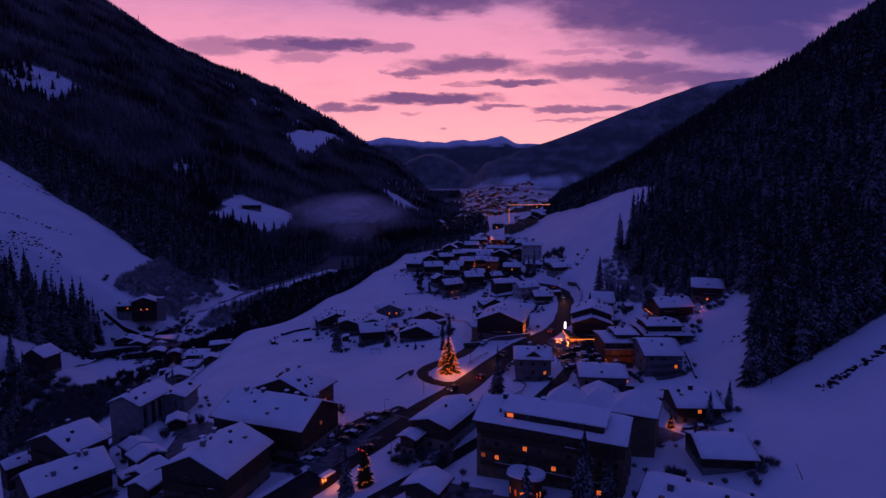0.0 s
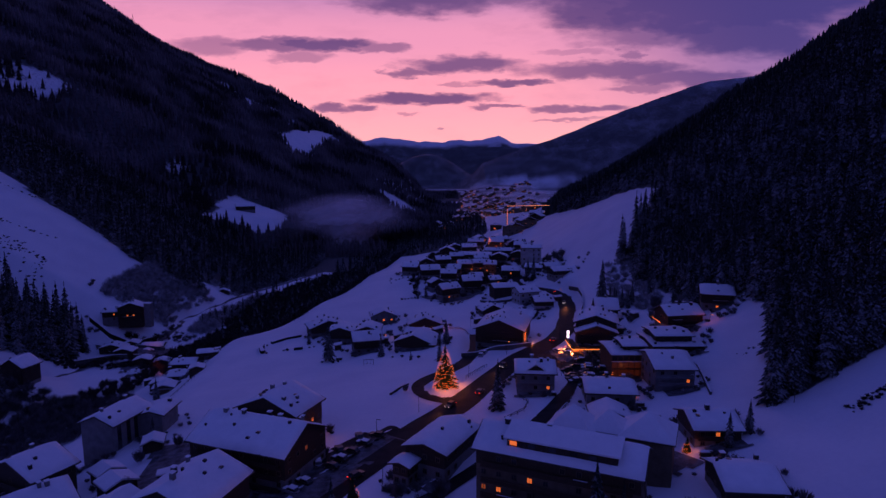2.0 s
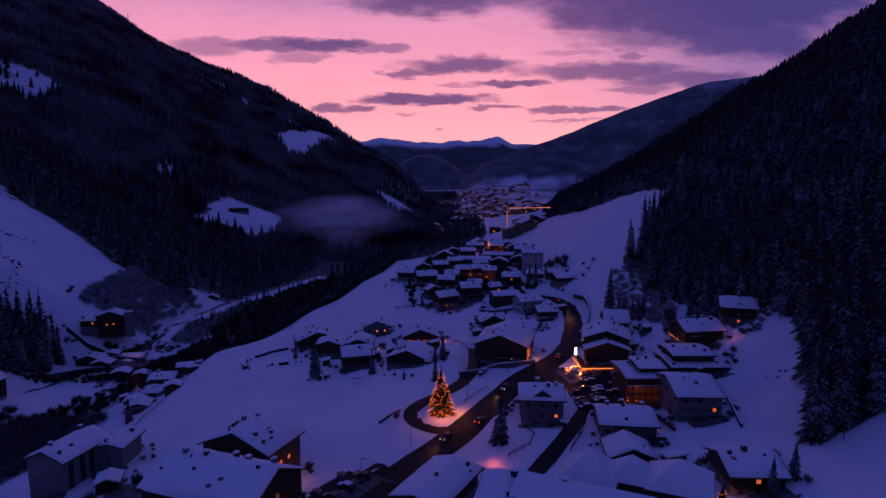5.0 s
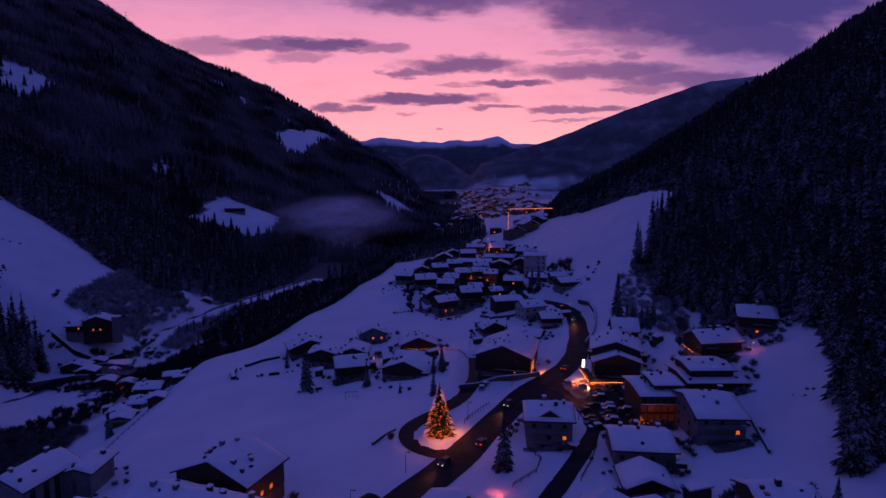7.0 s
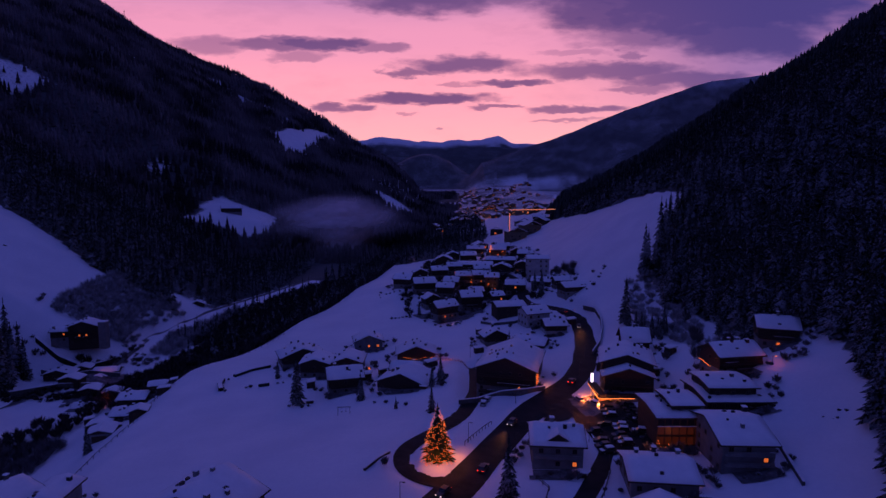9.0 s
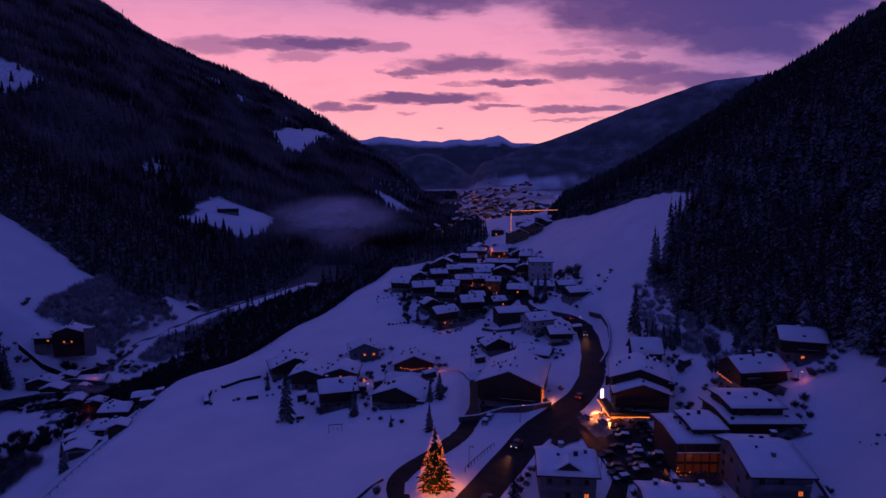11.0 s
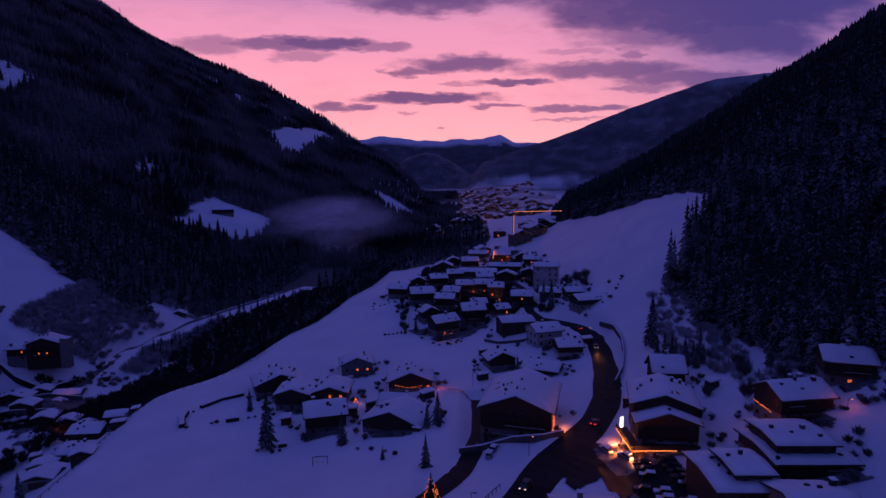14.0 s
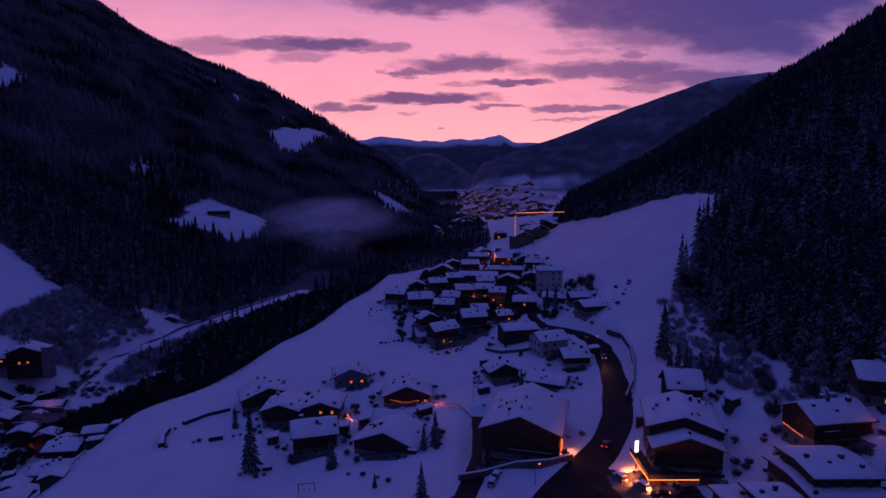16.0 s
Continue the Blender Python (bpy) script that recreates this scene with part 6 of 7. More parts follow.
# ---- paths, sheds and woodpiles round the houses ----
def make_shed(x, y, yaw, w, d, h, label):
    top = empty("shed", pose(x, y, land_at(x, y), 0, 0, yaw))
    part("wall", box(-w / 2, w / 2, -d / 2, d / 2, -0.8, h), timber, top)
    part("roof", prism([(-w / 2 - 0.3, h + 0.1), (w / 2 + 0.3, h + 0.55), (w / 2 + 0.3, h + 0.7), (-w / 2 - 0.3, h + 0.25)], -d / 2 - 0.3, d / 2 + 0.3), roof_dark, top)
    part("snow_cover", prism([(-w / 2 - 0.25, h + 0.25), (w / 2 + 0.25, h + 0.7), (w / 2 + 0.2, h + 1.05), (-w / 2 - 0.2, h + 0.6)], -d / 2 - 0.25, d / 2 + 0.25), roof_snow, top, "snow on the shed")
    part("door", box(-0.5, 0.5, -d / 2 - 0.05, -d / 2, 0.05, 1.9), timber_brown, top)
    tagged(top, label, "shed", "garden sheds")


def make_woodpile(x, y, yaw, n, label):
    top = empty("woodpile", pose(x, y, land_at(x, y), 0, 0, yaw))
    rnd = random.Random(int(x * 7 + y))
    bm = bmesh.new()
    bmesh.ops.create_cone(bm, segments=7, radius1=0.14, radius2=0.13, depth=0.9, cap_ends=True)
    bm.transform(pose(0, 0, 0, 90, 0, 0))
    me = mesh_of(bm, "log", timber_brown)
    for i in range(n):
        for j in range(4):
            shared("log", me, top, pose(i * 0.27 - n * 0.135 + 0.13 * (j % 2), 0.04 * rnd.uniform(-1, 1), 0.14 + 0.24 * j))
    part("snow_cover", box(-n * 0.14 - 0.1, n * 0.14 + 0.2, -0.5, 0.5, 1.06, 1.3, 0.08), roof_snow, top, "snow on the logs")
    tagged(top, label, "woodpile", "woodpiles")


for k, (x, y, a) in enumerate(((-21, 287, 20), (-27, 283, 0), (-2, 290, 30), (-48, 281, 10), (18, 308, 15), (60, 266, -20), (82, 262, 20), (72, 250, -15), (54, 160, 10), (-52, 186, -20), (-66, 150, 20), (-76, 138, 50), (20, 340, 10), (64, 340, 0),
                               (-112, 296, 10), (-122, 326, 15), (-150, 306, 20), (-144, 322, 5), (-176, 398, 0))):
    make_shed(x, y, a, 3.0 + (k % 3) * 0.8, 2.6 + (k % 2), 2.1, "small dark timber shed under snow")
for x, y, a in ((-44, 262, 15), (34, 186, -5), (56, 173, -8), (60, 140, 0), (-4, 258, -17)):
    make_woodpile(x, y, a, 9, "stacked firewood capped with snow")


def house_paths():
    for k, (hx, hy, yaw, w, d) in enumerate(HOUSES):
        if hy > 350 or hy < 128 or w > 30:
            continue
        q = pose(hx, hy, 0, 0, 0, yaw) @ Vector((w * 0.12 * (-1) ** k, -d / 2 - 1.6, 0))
        yard("path", q.x, q.y, w * 0.36, 2.6, yaw, slush, "trodden snow before a house", 0.9, 0.08 + 0.004 * (k % 7), k * 0.7)


house_paths()


# ---- shrubs and bare trees of the gardens ----
def make_shrub(seed, n, h, r, mat, name, label, category, group):
    tv, tf = bush_arrays(seed, n, h, r, 0.22 if name == "bare_tree" else 0.6)
    me = bpy.data.meshes.new(name)
    me.from_pydata(tv.tolist(), [], tf.tolist())
    me.materials.append(mat)
    ob = new(name, me)
    tagged(ob, label, category, group)
    return ob


def gardens():
    rnd = random.Random(21)
    bushes = [make_shrub(50 + k, 90, 1.9, 1.2, frosted if k else twigs_dim, "shrub", "small leafless garden shrub in the snow", "shrub", "garden shrubs") for k in range(2)]
    spots = [(-82, 283), (-84, 286), (-85.5, 289), (-86.5, 293), (-73, 286), (-63, 288.5), (-61, 289), (-74.5, 285.5), (-86, 298), (-69, 310), (-44, 259), (-51, 260), (-46, 258), (-20, 251), (-16, 249), (-12, 246), (-9, 243)]
    spots += [(-16, 385), (-18, 384.5), (-20, 384), (-22, 383), (-24, 382), (-26, 381.5), (-13, 386)]
    spots += [(6 + rnd.uniform(-8, 6), 366 + rnd.uniform(-6, 6)) for _ in range(14)] + [(-35 + rnd.uniform(-6, 14), 436 + rnd.uniform(-7, 7)) for _ in range(12)]
    spots += [(22 + rnd.uniform(-5, 5), 300 + rnd.uniform(-6, 6)) for _ in range(7)]
    spots += [(rnd.uniform(-82, -74), rnd.uniform(150, 190)) for _ in range(9)]
    spots += [(rnd.uniform(-10, 36), rnd.uniform(395, 500)) for _ in range(34)]
    for hx, hy, yaw, w, d in HOUSES:
        if 130 < hy < 345 and w < 22:
            for _ in range(5):
                side = rnd.choice((-1, 1))
                u, v = (rnd.uniform(-0.5, 0.5) * w, -d / 2 - rnd.uniform(0.3, 3.0)) if rnd.random() < 0.5 else (side * (w / 2 + rnd.uniform(0.2, 2.5)), rnd.uniform(-0.5, 0.4) * d)
                q = pose(hx, hy, 0, 0, 0, yaw) @ Vector((u, v, 0))
                if all(road_level(np.array([q.x]), np.array([q.y]), line)[0][0] > wd / 2 + 1.5 for line, wd in ROADS):
                    spots.append((q.x, q.y))
    first = set()
    for k, (x, y) in enumerate(spots):
        m = pose(x, y, land_at(x, y) - 0.1, 0, 0, rnd.uniform(0, 360)) @ Matrix.Scale(rnd.uniform(0.5, 0.9), 4)
        kind = bushes[k % 2]
        if k % 2 in first:
            kind = copy_thing(kind, m)
        first.add(k % 2)
        kind.matrix_basis = m
    bare = make_shrub(70, 340, 6.5, 2.4, twigs_dim, "bare_tree", "leafless garden tree with frosted twigs", "tree", "bare garden trees")
    places = [(-3, 126, 0.9), (93, 270, 0.9), (90, 281, 0.7), (97, 286, 0.9), (100, 296, 0.8), (78, 409, 1.2), (70, 405, 1.0), (8, 388, 1.1), (-10, 446, 0.9), (26, 404, 0.9), (12, 458, 1.0), (34, 81, 2.7), (41, 82, 2.4), (30, 104, 1.2), (12, 104, 1.0), (46, 112, 0.9), (48, 118, 0.8), (-60, 140, 0.8), (-74, 146, 0.9), (-80, 164, 0.8), (-58, 104, 1.0), (1, 131, 1.0), (-8, 131, 0.8), (86, 250, 1.1), (91, 262, 1.2), (98, 254, 1.0), (79, 258, 0.8), (73, 424, 1.3), (77, 421, 1.4), (81, 418, 1.2), (-11, 196, 0.5), (62, 132, 0.8), (-73, 172, 0.7), (-5, 381, 0.8), (2, 368, 0.9)]
    for k, (x, y, s) in enumerate(places):
        m = pose(x, y, land_at(x, y) - 0.1, 0, 0, 50 * k) @ Matrix.Scale(s, 4)
        (bare if k == 0 else copy_thing(bare, m)).matrix_basis = m
    ring = []
    frames = [(pose(px, py, 0, 0, 0, pw).inverted(), ww / 2, dd / 2) for px, py, pw, ww, dd in HOUSES]
    for hx, hy, yaw, w, d in HOUSES:
        if not 100 < hy < 600 or hx < -150:
            continue
        for _ in range(13):
            a, far = rnd.uniform(0, 6.283), rnd.uniform(1.0, 6.5)
            q = pose(hx, hy, 0, 0, 0, yaw) @ Vector((math.cos(a) * (w * 0.62 + far * 0.6), math.sin(a) * (d * 0.62 + far * 0.6), 0))
            inside = any(abs(p.x) < ww and abs(p.y) < dd for p, ww, dd in ((f @ q, ww, dd) for f, ww, dd in frames))
            if not inside and all(road_level(np.array([q.x]), np.array([q.y]), line)[0][0] > wd / 2 + 1.0 for line, wd in ROADS):
                ring.append((q.x, q.y, land_at(q.x, q.y) - 0.15, rnd.uniform(0.45, 1.25), a))
    small = [bush_arrays(140 + k, 70, 2.6, 1.4, 0.5) for k in range(4)]
    scatter("garden_brush", small, ring, twigs_dim, "frosted leafless garden brush round the houses", "shrubs")
    def between(x, y):
        ok = (rough(x, y, 13, 4.0) > -0.2) & (x > -26 + 0.1 * (y - 400))
        for line, wd in ROADS:
            ok &= road_level(x, y, line)[0] > wd / 2 + 1.5
        for px, py, pw, ww, dd in HOUSES:
            ok &= np.hypot(x - px, y - py) > max(ww, dd) * 0.56
        return ok
    grove = [bush_arrays(200 + k, 120, 4.6, 2.0, 0.4) for k in range(4)]
    scatter("village_brush", grove, spots_in(-22, 72, 392, 560, 4.2, between, 91, (0.5, 1.3)), twigs_dark, "dark leafless trees and brush between the upper houses", "shrubs")
    thicket = [bush_arrays(90 + k, 90, 6.0, 2.6) for k in range(3)]
    fine = [bush_arrays(95 + k, 150, 6.0, 2.8, 0.4) for k in range(3)]
    band = lambda x, y: (np.abs(y - lerp(x, [-245, -208, -186, -171, -157, -142, -126], [318, 327, 340, 349, 358, 384, 410])) < 7 + 2 * rough(x, y, 9)) & (x > -245) & (x < -126)
    scatter("river_bank_brush", [bush_arrays(160 + k, 80, 3.0, 2.2) for k in range(3)], spots_in(-246, -126, 300, 420, 2.4, band, 35, (0.6, 1.1)), twigs_dark, "low dark brush along the river", "thicket")
    scatter("frosted_thicket", fine, spots_in(-200, -118, 170, 285, 3.4, lambda x, y: (np.hypot((x + 174) / 34, (y - 258) / 44) < 1), 32, (0.7, 1.3)), twigs_dim, "dim frosted thicket on the river bank", "thicket")
    scatter("river_bank_thicket", thicket, spots_in(-235, -140, 150, 400, 4.0, lambda x, y: ((np.abs(x - lerp(y, RIVER_Y, RIVER_X) - 4) < 9 + 5 * rough(x, y, 12)) & (y > 270)) | ((x < -186 + 0.2 * (250 - y)) & (y < 276)) | ((np.abs(x + 195 - 0.2 * (y - 385)) < 13) & (np.abs(y - 384) < 7)), 31, (0.6, 1.2)), twigs_dark, "dark leafless thicket on the river bank", "thicket")


gardens()


# ---- the town further down the valley ----
def far_house(seed, w, d, h, label):
    rnd = random.Random(seed)
    top = empty("far_house", pose(0, 0, 0))
    part("wall", box(-w / 2, w / 2, -d / 2, d / 2, -2.5, h), (plaster_white, timber, plaster_warm)[seed % 3], top)
    r = w * 0.22
    part("roof", prism([(-w / 2 - 0.8, h - 0.3), (0, h + r - 0.1), (w / 2 + 0.8, h - 0.3), (w / 2 + 0.8, h), (0, h + r + 0.2), (-w / 2 - 0.8, h)], -d / 2 - 0.8, d / 2 + 0.8), roof_dark, top)
    part("snow_cover", prism([(-w / 2 - 0.7, h + 0.02), (0, h + r + 0.22), (w / 2 + 0.7, h + 0.02), (w / 2 + 0.7, h + 0.4), (0, h + r + 0.65), (-w / 2 - 0.7, h + 0.4)], -d / 2 - 0.7, d / 2 + 0.7), roof_snow, top)
    for i in range(5):
        u, z = rnd.uniform(-0.4, 0.4) * w, rnd.choice((1.2, 3.9, 6.4))
        if z < h - 1.2:
            shared("window", FAR_PANE[0 if rnd.random() < 0.25 else 1], top, pose(u, -d / 2 - 0.05, z))
    tagged(top, label, "house", "houses of the far town")
    return top


FAR_PANE = [pane_mesh(2.0, 1.6, lit_warm, "window"), pane_mesh(1.6, 1.4, glass_dark, "window")]


def far_town():
    rnd = random.Random(33)
    kinds = [far_house(k, *s, l) for k, (s, l) in enumerate((((12, 12, 6.5), "distant white house under snow with lit windows"), ((14, 11, 6), "distant timber house under snow with lit windows"), ((18, 13, 9), "distant ochre guesthouse under snow with lit windows")))]
    spots = [(rnd.uniform(62, 112), rnd.uniform(640, 770)) for _ in range(16)] + [(rnd.uniform(30, 75), rnd.uniform(585, 640)) for _ in range(5)]
    for _ in range(150):
        y = rnd.uniform(1050, 2500)
        spots.append((lerp(y, RIVER_Y, RIVER_X) + rnd.uniform(-20, 190) * (0.6 + y / 3000), y))
    done = []
    for k, (x, y) in enumerate(spots):
        x = float(x)
        if any(math.hypot(x - a, y - b) < 19 for a, b in done):
            continue
        done.append((x, y))
        m = pose(x, y, land_at(x, y), 0, 0, rnd.uniform(-40, 40))
        i = len(done) - 1
        (kinds[i] if i < 3 else copy_thing(kinds[i % 3], m)).matrix_basis = m
    # their lit street lamps and windows, too small to tell apart
    lights = []
    for x, y in done:
        for _ in range(5):
            a, b = x + rnd.uniform(-22, 22), y + rnd.uniform(-22, 10)
            lights.append((a, b, land_at(a, b) + rnd.uniform(3, 9)))
    ob = bulbs("town_lights", [p for p in lights if p[1] < 900], 0.22, lit_orange, None)
    tagged(ob, "warm street lights of the lower village", "street lights", kind="stuff")
    ob = bulbs("town_lights", [p for p in lights if p[1] >= 900], 0.42, lit_orange, None)
    tagged(ob, "warm street lights of the distant town", "street lights", kind="stuff")


far_town()


# ---- mist over the river ----
def mist():
    m, n, link, p = material("river_mist")
    n.remove(p)
    co, tex, sep = n.new("ShaderNodeTexCoord"), n.new("ShaderNodeTexNoise"), n.new("ShaderNodeVectorMath")
    tex.inputs["Scale"].default_value, tex.inputs["Detail"].default_value = 0.026, 5.0
    link.new(co.outputs["Object"], tex.inputs["Vector"])
    mp = n.new("ShaderNodeMapping")
    mp.inputs["Scale"].default_value = (1 / 105, 1 / 75, 0.0)
    link.new(co.outputs["Object"], mp.inputs[0])
    sep.operation = "LENGTH"
    link.new(mp.outputs[0], sep.inputs[0])
    fall = n.new("ShaderNodeMapRange")
    fall.interpolation_type = "SMOOTHSTEP"
    fall.inputs[1].default_value, fall.inputs[2].default_value, fall.inputs[3].default_value, fall.inputs[4].default_value = 1.0, 0.0, 0.0, 1.0
    link.new(sep.outputs["Value"], fall.inputs[0])
    cut = n.new("ShaderNodeMapRange")
    cut.inputs[1].default_value, cut.inputs[2].default_value, cut.inputs[4].default_value = 0.34, 0.62, 0.72
    link.new(tex.outputs[0], cut.inputs[0])
    mul, mx, tr, df = n.new("ShaderNodeMath"), n.new("ShaderNodeMixShader"), n.new("ShaderNodeBsdfTransparent"), n.new("ShaderNodeBsdfTranslucent")
    dd, both = n.new("ShaderNodeBsdfDiffuse"), n.new("ShaderNodeMixShader")
    mul.operation = "MULTIPLY"
    link.new(fall.outputs[0], mul.inputs[0])
    link.new(cut.outputs[0], mul.inputs[1])
    for d in (df, dd):
        d.inputs[0].default_value = (0.95, 0.88, 0.90, 1)
    link.new(df.outputs[0], both.inputs[1])
    link.new(dd.outputs[0], both.inputs[2])
    link.new(mul.outputs[0], mx.inputs[0])
    link.new(tr.outputs[0], mx.inputs[1])
    link.new(both.outputs[0], mx.inputs[2])
    link.new(mx.outputs[0], n["Material Output"].inputs[0])
    top = empty("river_mist", pose(-146, 880, 12))
    for k in range(6):
        ob = sheet("mist_layer", np.linspace(-105, 105, 22), np.linspace(-75, 75, 18), lambda x, y: 0.75 * y + 5 * rough(x, y, 45, k), m)
        ob.parent = top
        ob.location = (14 * math.sin(2.3 * k), 18 * k - 50, 3.0 * math.sin(1.7 * k))
        ob.scale = (0.95 + 0.1 * math.sin(k), 0.56, 0.56)
    for k in range(3):
        ob = sheet("mist_layer", np.linspace(-105, 105, 22), np.linspace(-75, 75, 18), lambda x, y: 0.75 * y + 5 * rough(x, y, 45, k + 7), m)
        ob.parent = top
        ob.location = (10 + 6 * k, 16 * k - 40, -30 + 4 * k)
        ob.scale = (0.42, 0.5, 0.5)
    tagged(top, "thin bank of evening mist over the river", "mist", kind="stuff")


mist()


# ---- the hotel's terrace, sheds of the lower yard, and stones on the slope ----
def terrace_bay():
    """A round-cornered glazed bay before the hotel, with lights under its snowy roof."""
    x, y = 17.6, 115.4
    z = land_at(x, y)
    top = empty("terrace_pavilion", pose(x, y, z, 0, 0, -24))
    h = 6.0 - z

    def ring(rx, ry, z0, z1, cut=14):
        bm = bmesh.new()
        lo, hi = [], []
        for k in range(cut):
            a = 2 * math.pi * k / cut
            c, s = math.cos(a), math.sin(a)
            px, py = rx * math.copysign(abs(c) ** 0.7, c), ry * math.copysign(abs(s) ** 0.7, s)
            lo.append(bm.verts.new((px, py, z0)))
            hi.append(bm.verts.new((px * 0.97, py * 0.97, z1)))
        bm.faces.new(lo[::-1])
        bm.faces.new(hi)
        for k in range(cut):
            bm.faces.new((lo[k], lo[(k + 1) % cut], hi[(k + 1) % cut], hi[k]))
        return bm
    part("wall", ring(3.4, 2.3, -1.5, h - 0.9), timber_brown, top)
    part("roof", ring(4.0, 2.8, h - 0.9, h - 0.6), roof_dark, top)
    part("snow_cover", ring(3.95, 2.75, h - 0.6, h - 0.1), roof_snow, top, "snow on the round roof")
    for k in range(5):
        a = radians(-150 + 30 * k)
        m = pose(3.45 * math.cos(a), 2.35 * math.sin(a), 1.3, 0, 0, math.degrees(a) + 90)
        shared("window", pane_mesh(1.1, 1.3, lit_dim if k % 2 else lit_warm, "window"), top, m)
    tagged(top, "small glazed terrace pavilion with lights under a snowy roof", "pavilion")
    garland("string lights along the hotel terrace", [(8, 112, 1.6), (12, 109.5, 1.5), (17, 108.5, 1.6), (22, 106.5, 1.5), (27, 104.5, 1.7)], 0.09, step=1.5)
    lamp("terrace_light", 15.5, 110.6, 1.8, 110)


terrace_bay()


def lean_to(x, y, yaw, w, d, h, rise, walls, label, ridge="y"):
    """A low outbuilding: walls, door, boarded roof and a thick cap of snow."""
    top = empty("outbuilding", pose(x, y, land_at(x, y), 0, 0, yaw))
    part("wall", box(-w / 2, w / 2, -d / 2, d / 2, -1.5, h), walls, top)
    gable = prism([(-w / 2, h - 0.02), (w / 2, h - 0.02), (0, h + rise)], -d / 2 + 0.02, d / 2 - 0.02)
    part("gable", gable, timber, top)
    for nm, mat, lift, thick, g in (("roof", roof_dark, 0.05, 0.2, 0.6), ("snow_cover", roof_snow, 0.26, 0.42, 0.5)):
        drop = rise * g / (w / 2)
        part(nm, prism([(-w / 2 - g, h - drop + lift), (0, h + rise + lift), (w / 2 + g, h - drop + lift), (w / 2 + g, h - drop + lift + thick), (0, h + rise + lift + thick + 0.05), (-w / 2 - g, h - drop + lift + thick)], -d / 2 - g, d / 2 + g), mat, top, "thick snow on the roof" if nm == "snow_cover" else "")
    part("door", box(-w * 0.28, w * 0.28, -d / 2 - 0.06, -d / 2, 0, min(2.3, h - 0.2)), timber_brown, top, "plank door")
    tagged(top, label, "outbuilding", "outbuildings")


for x, y, a, w, d, h, r, mat in ((-84, 156, 52, 6, 5, 2.6, 1.1, timber), (-77, 148, 50, 7, 6, 2.8, 1.2, timber), (-72, 139, -16, 5, 7, 2.5, 1.0, timber), (-68, 131, -16, 6, 6, 2.6, 1.2, timber), (-80, 172, 20, 5, 5, 2.5, 1.0, timber),
                                 (-172, 345, 8, 9, 7, 2.8, 1.2, timber), (-186, 352, 4, 10, 7, 3.0, 1.4, timber), (-160, 342, 12, 8, 6, 2.6, 1.2, plaster_grey), (-196, 378, 10, 9, 6, 3.0, 1.4, timber), (-148, 334, 12, 7, 6, 2.6, 1.0, plaster_grey),
                                 (-127, 276, 14, 9, 7, 3.0, 1.3, plaster_grey), (-136, 290, 10, 8, 6, 2.8, 1.2, timber), (-110, 272, 16, 6, 5, 2.6, 1.0, timber)):
    lean_to(x, y, a, w, d, h, r, mat, "low dark outbuilding under thick snow")


def slope_stones():
    """Rocks, stumps and small bushes that stand out of the snow of the western slope."""
    rng = random.Random(77)
    rocks = []
    for k in range(3):
        bm = bmesh.new()
        bmesh.ops.create_icosphere(bm, subdivisions=1, radius=1.0)
        for v in bm.verts:
            v.co *= rng.uniform(0.7, 1.15)
            v.co.z *= 0.6
        rocks.append(bm)
    tv = []
    for bm in rocks:
        bm.verts.index_update()
        tv.append((np.array([v.co[:] for v in bm.verts]), np.array([[v.index for v in f.verts] for f in bm.faces])))
        bm.free()

    def where(x, y):
        return ((np.hypot((x + 283) / 22, (y - 396) / 22) < 1) & (rough(x, y, 7, 4.0) > 0.05)) | ((np.abs(y - 432 - 0.5 * (x + 300)) < 2.2) & (np.abs(x + 305) < 24)) | ((np.abs(y - 480 - 0.4 * (x + 345)) < 2.0) & (np.abs(x + 345) < 22))
    scatter("slope_rocks", tv, spots_in(-380, -255, 370, 500, 3.8, where, 51, (0.35, 0.9)), rock, "scattered dark rocks on the snowy slope", "rocks")
    low = [bush_arrays(120 + k, 50, 1.6, 1.1) for k in range(3)]
    scatter("slope_bushes", low, spots_in(-380, -225, 360, 500, 3.2, lambda x, y: where(x, y) | (rough(x, y, 16, 9.0) > 1.05), 52, (0.6, 1.2)), twigs_dark, "low dark bushes on the snowy slope", "shrubs")


slope_stones()


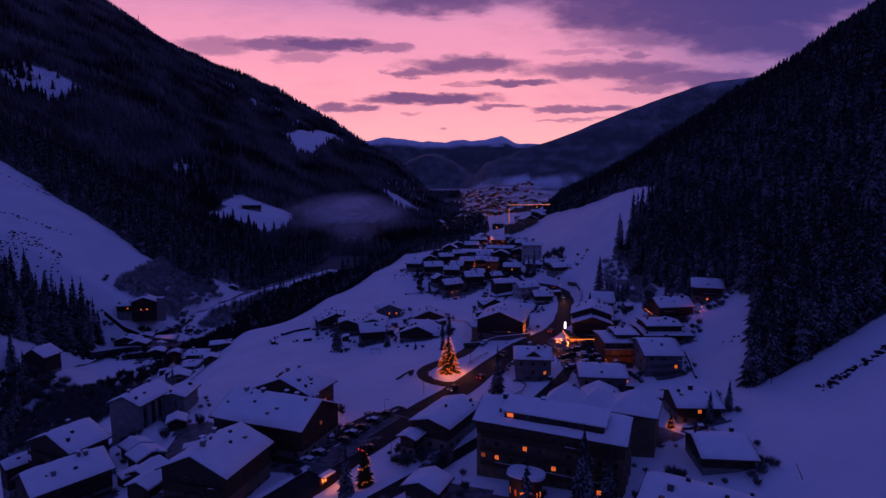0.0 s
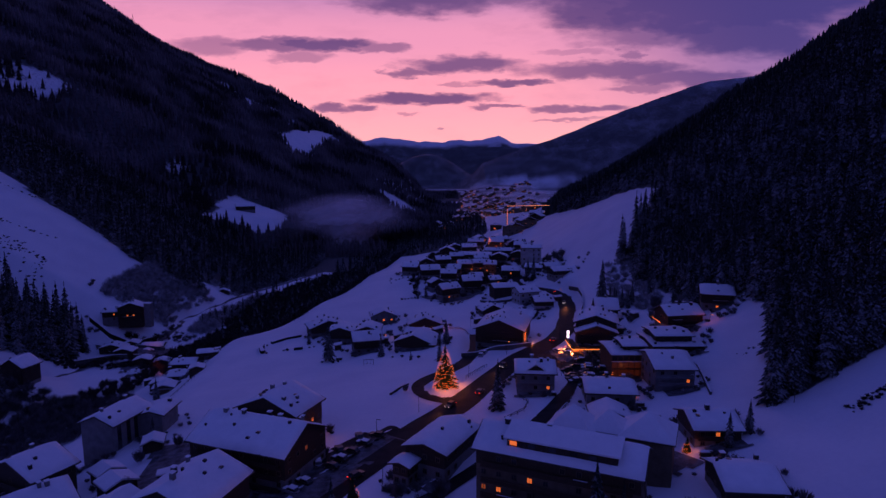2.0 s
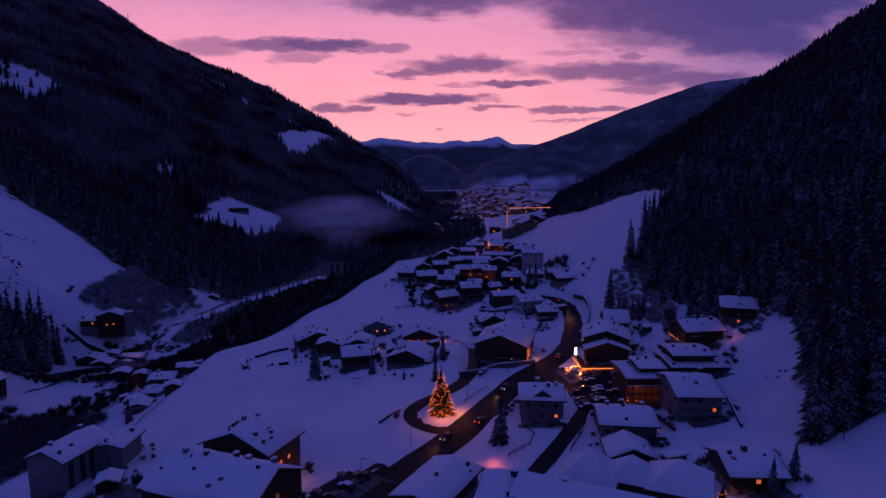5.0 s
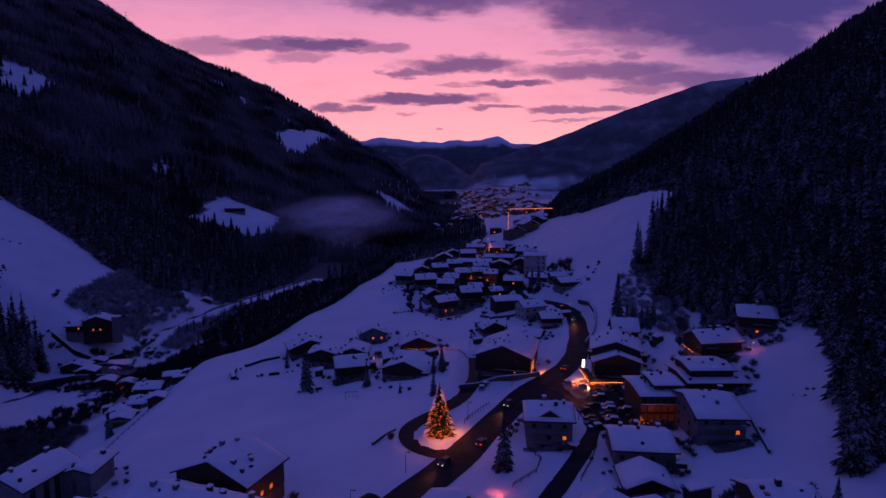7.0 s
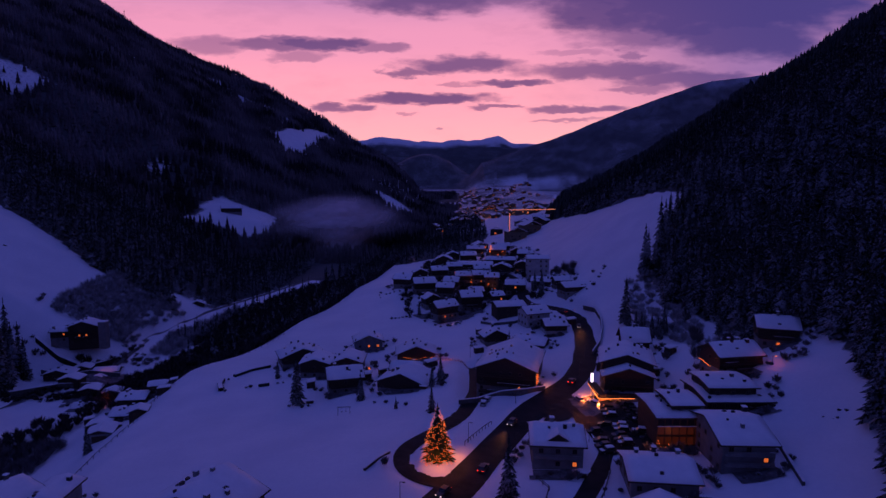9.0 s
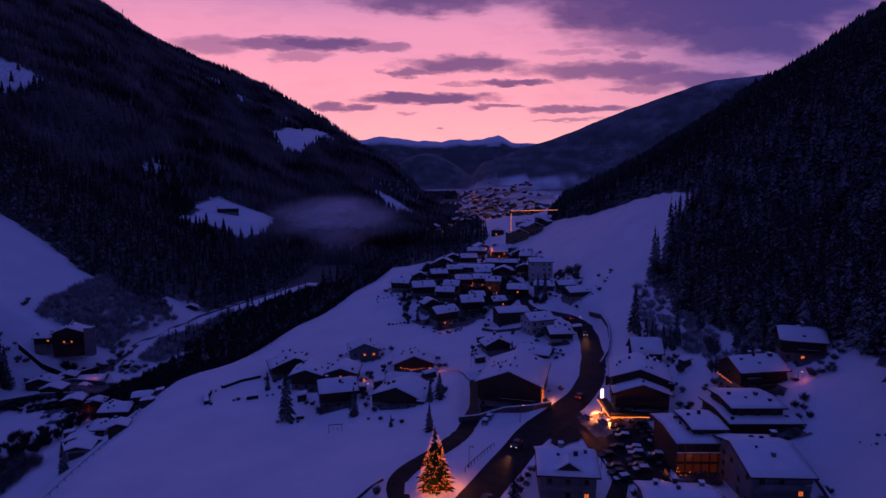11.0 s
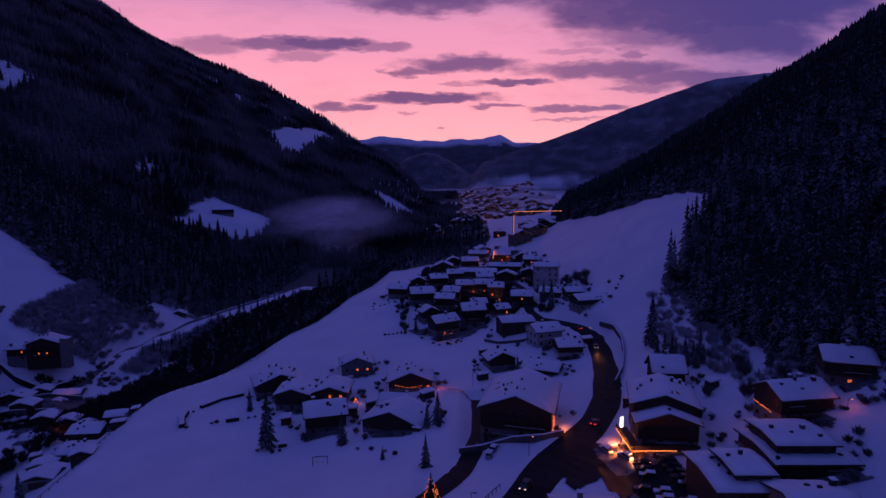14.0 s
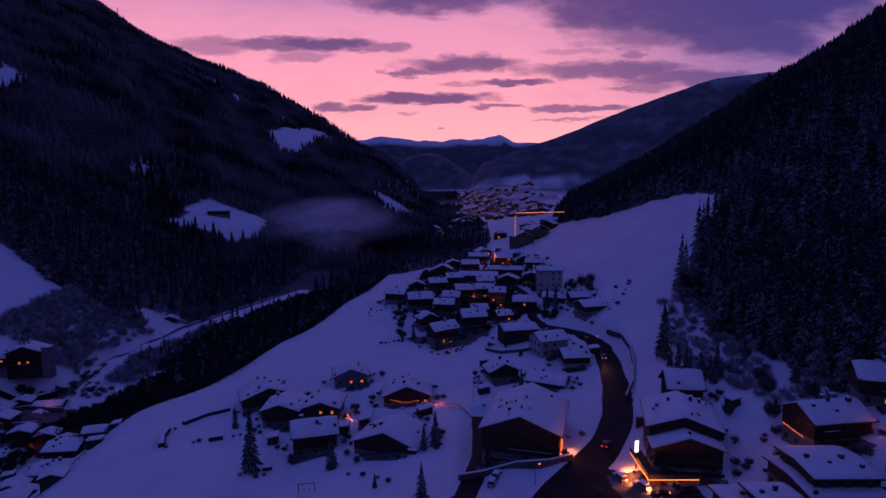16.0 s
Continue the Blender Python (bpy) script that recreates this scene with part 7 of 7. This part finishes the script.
def east_slope():
    """Brush, stones and marker poles on the snow slopes below the eastern wood."""
    tufts = [bush_arrays(180 + k, 60, 1.8, 1.3) for k in range(3)]
    scatter("slope_brush_strip", tufts, spots_in(92, 116, 130, 152, 1.1, lambda x, y: np.abs(y - 140.5 - 0.06 * (x - 95)) < 1.6 + rough(x, y, 5, 1.0), 81, (0.35, 0.75)), twigs_dark, "ragged strip of dark brush on the snow slope", "shrubs")
    scatter("east_slope_tufts", tufts, spots_in(92, 118, 192, 236, 2.4, lambda x, y: (rough(x, y, 7, 6.0) > 0.5) & (x < lerp(y, EDGE_Y, EDGE_X)), 82, (0.25, 0.55)), twigs_dim, "half-buried tufts and stones on the snow slope", "shrubs")
    for x, y, lean in ((87.4, 154.3, 3), (70.0, 110.0, -24)):
        bm = bmesh.new()
        bmesh.ops.create_cone(bm, segments=6, radius1=0.09, radius2=0.06, depth=4.0, cap_ends=True)
        bmesh.ops.translate(bm, vec=(0, 0, 1.6), verts=bm.verts)
        pole = part("pole", bm, timber)
        pole.matrix_basis = pose(x, y, land_at(x, y), 0, lean, 0)
        tagged(pole, "thin dark timber pole standing in the snow", "pole", "poles on the slope")
    garland("fairy lights at a house entrance", [(56.9, 179.6, 1.4), (57.2, 179.2, 3.4), (57.5, 179.0, 1.6)], 0.1, step=0.4)
    street_lamp(99.7, 230, 2.6, True)
    lamp("garden_light", 99.2, 229.6, land_at(99.7, 230) + 2.0, 70, (1.0, 0.15, 0.09))


east_slope()


def glazed_front():
    """The wing's glazed lower front: panes between timber posts, dimly lit from inside."""
    z = land_at(60, 197)
    top = empty("glazed_front", pose(60.4, 198.35, z))
    for k in range(7):
        u = -5.4 + 1.8 * k
        part("post", box(u - 0.12, u + 0.12, -0.3, 0.1, -1, 7.6), timber_brown, top)
    for row in range(3):
        part("beam", box(-5.5, 5.5, -0.32, 0.1, 0.2 + 2.5 * row, 0.5 + 2.5 * row), timber, top)
        for k in range(6):
            shared("pane", pane_mesh(1.6, 2.0, (lit_glass if (k * 5 + row * 3 + 1) % 5 else lit_faint) if row < 2 else glass_dark), top, pose(-4.5 + 1.8 * k, -0.1, 0.55 + 2.5 * row))
    part("snow_ridge", box(-5.5, 5.5, -0.45, -0.32, 5.2, 5.4, 0.03), roof_snow, top)
    tagged(top, "glazed timber front of a hotel wing, dimly lit", "glazed front")
    garland("string lights over the hotel entrance", [(54.2, 197.6, 0.8), (55.0, 197.4, 3.6), (56.0, 197.3, 1.4), (57.5, 197.2, 2.8), (59.5, 197.1, 1.2)], 0.12, step=0.7)


glazed_front()


def swing_frame():
    z = land_at(-29, 244)
    top = empty("swing_frame", pose(-29, 244, z, 0, 0, 8))
    for sx in (-1.9, 1.9):
        for sy in (-0.9, 0.9):
            bm = bmesh.new()
            bmesh.ops.create_cone(bm, segments=6, radius1=0.07, radius2=0.06, depth=2.6, cap_ends=True)
            bm.transform(pose(sx, sy * 0.5, 1.15, 18 * sy, 0, 0))
            part("leg", bm, timber, top)
    part("crossbar", box(-2.1, 2.1, -0.07, 0.07, 2.3, 2.44), timber, top)
    for sx in (-0.7, 0.7):
        seat = part("seat", box(sx - 0.25, sx + 0.25, -0.12, 0.12, 0.75, 0.8), timber_brown, top)
        for k in (-0.22, 0.22):
            part("rope", box(sx + k - 0.015, sx + k + 0.015, -0.015, 0.015, 0.8, 2.3), metal_dark, seat)
    tagged(top, "timber garden swing frame standing in the snow", "swing")


swing_frame()
for x, y in ((11, 461), (20, 446), (42, 421), (6, 367), (34, 560), (77, 599), (-16, 472), (55, 540), (26, 480), (30, 410)):
    street_lamp(x, y, 4.2, True)
for x, y, p in ((-18, 478, 160), (11, 459, 90), (20, 444, 90), (42, 419, 110), (5, 366, 70), (52, 536, 260), (34, 556, 160)):
    lamp("village_light", x, y, land_at(x, y) + 3.2, p, (1.0, 0.2, 0.07))
garland("pink string lights along the footbridge rail", [(-1, 303.4, -8.2), (4, 299.5, -7.8), (9, 295, -7.4), (12.5, 291, -7.2)], 0.08, lit_pink, step=0.6)
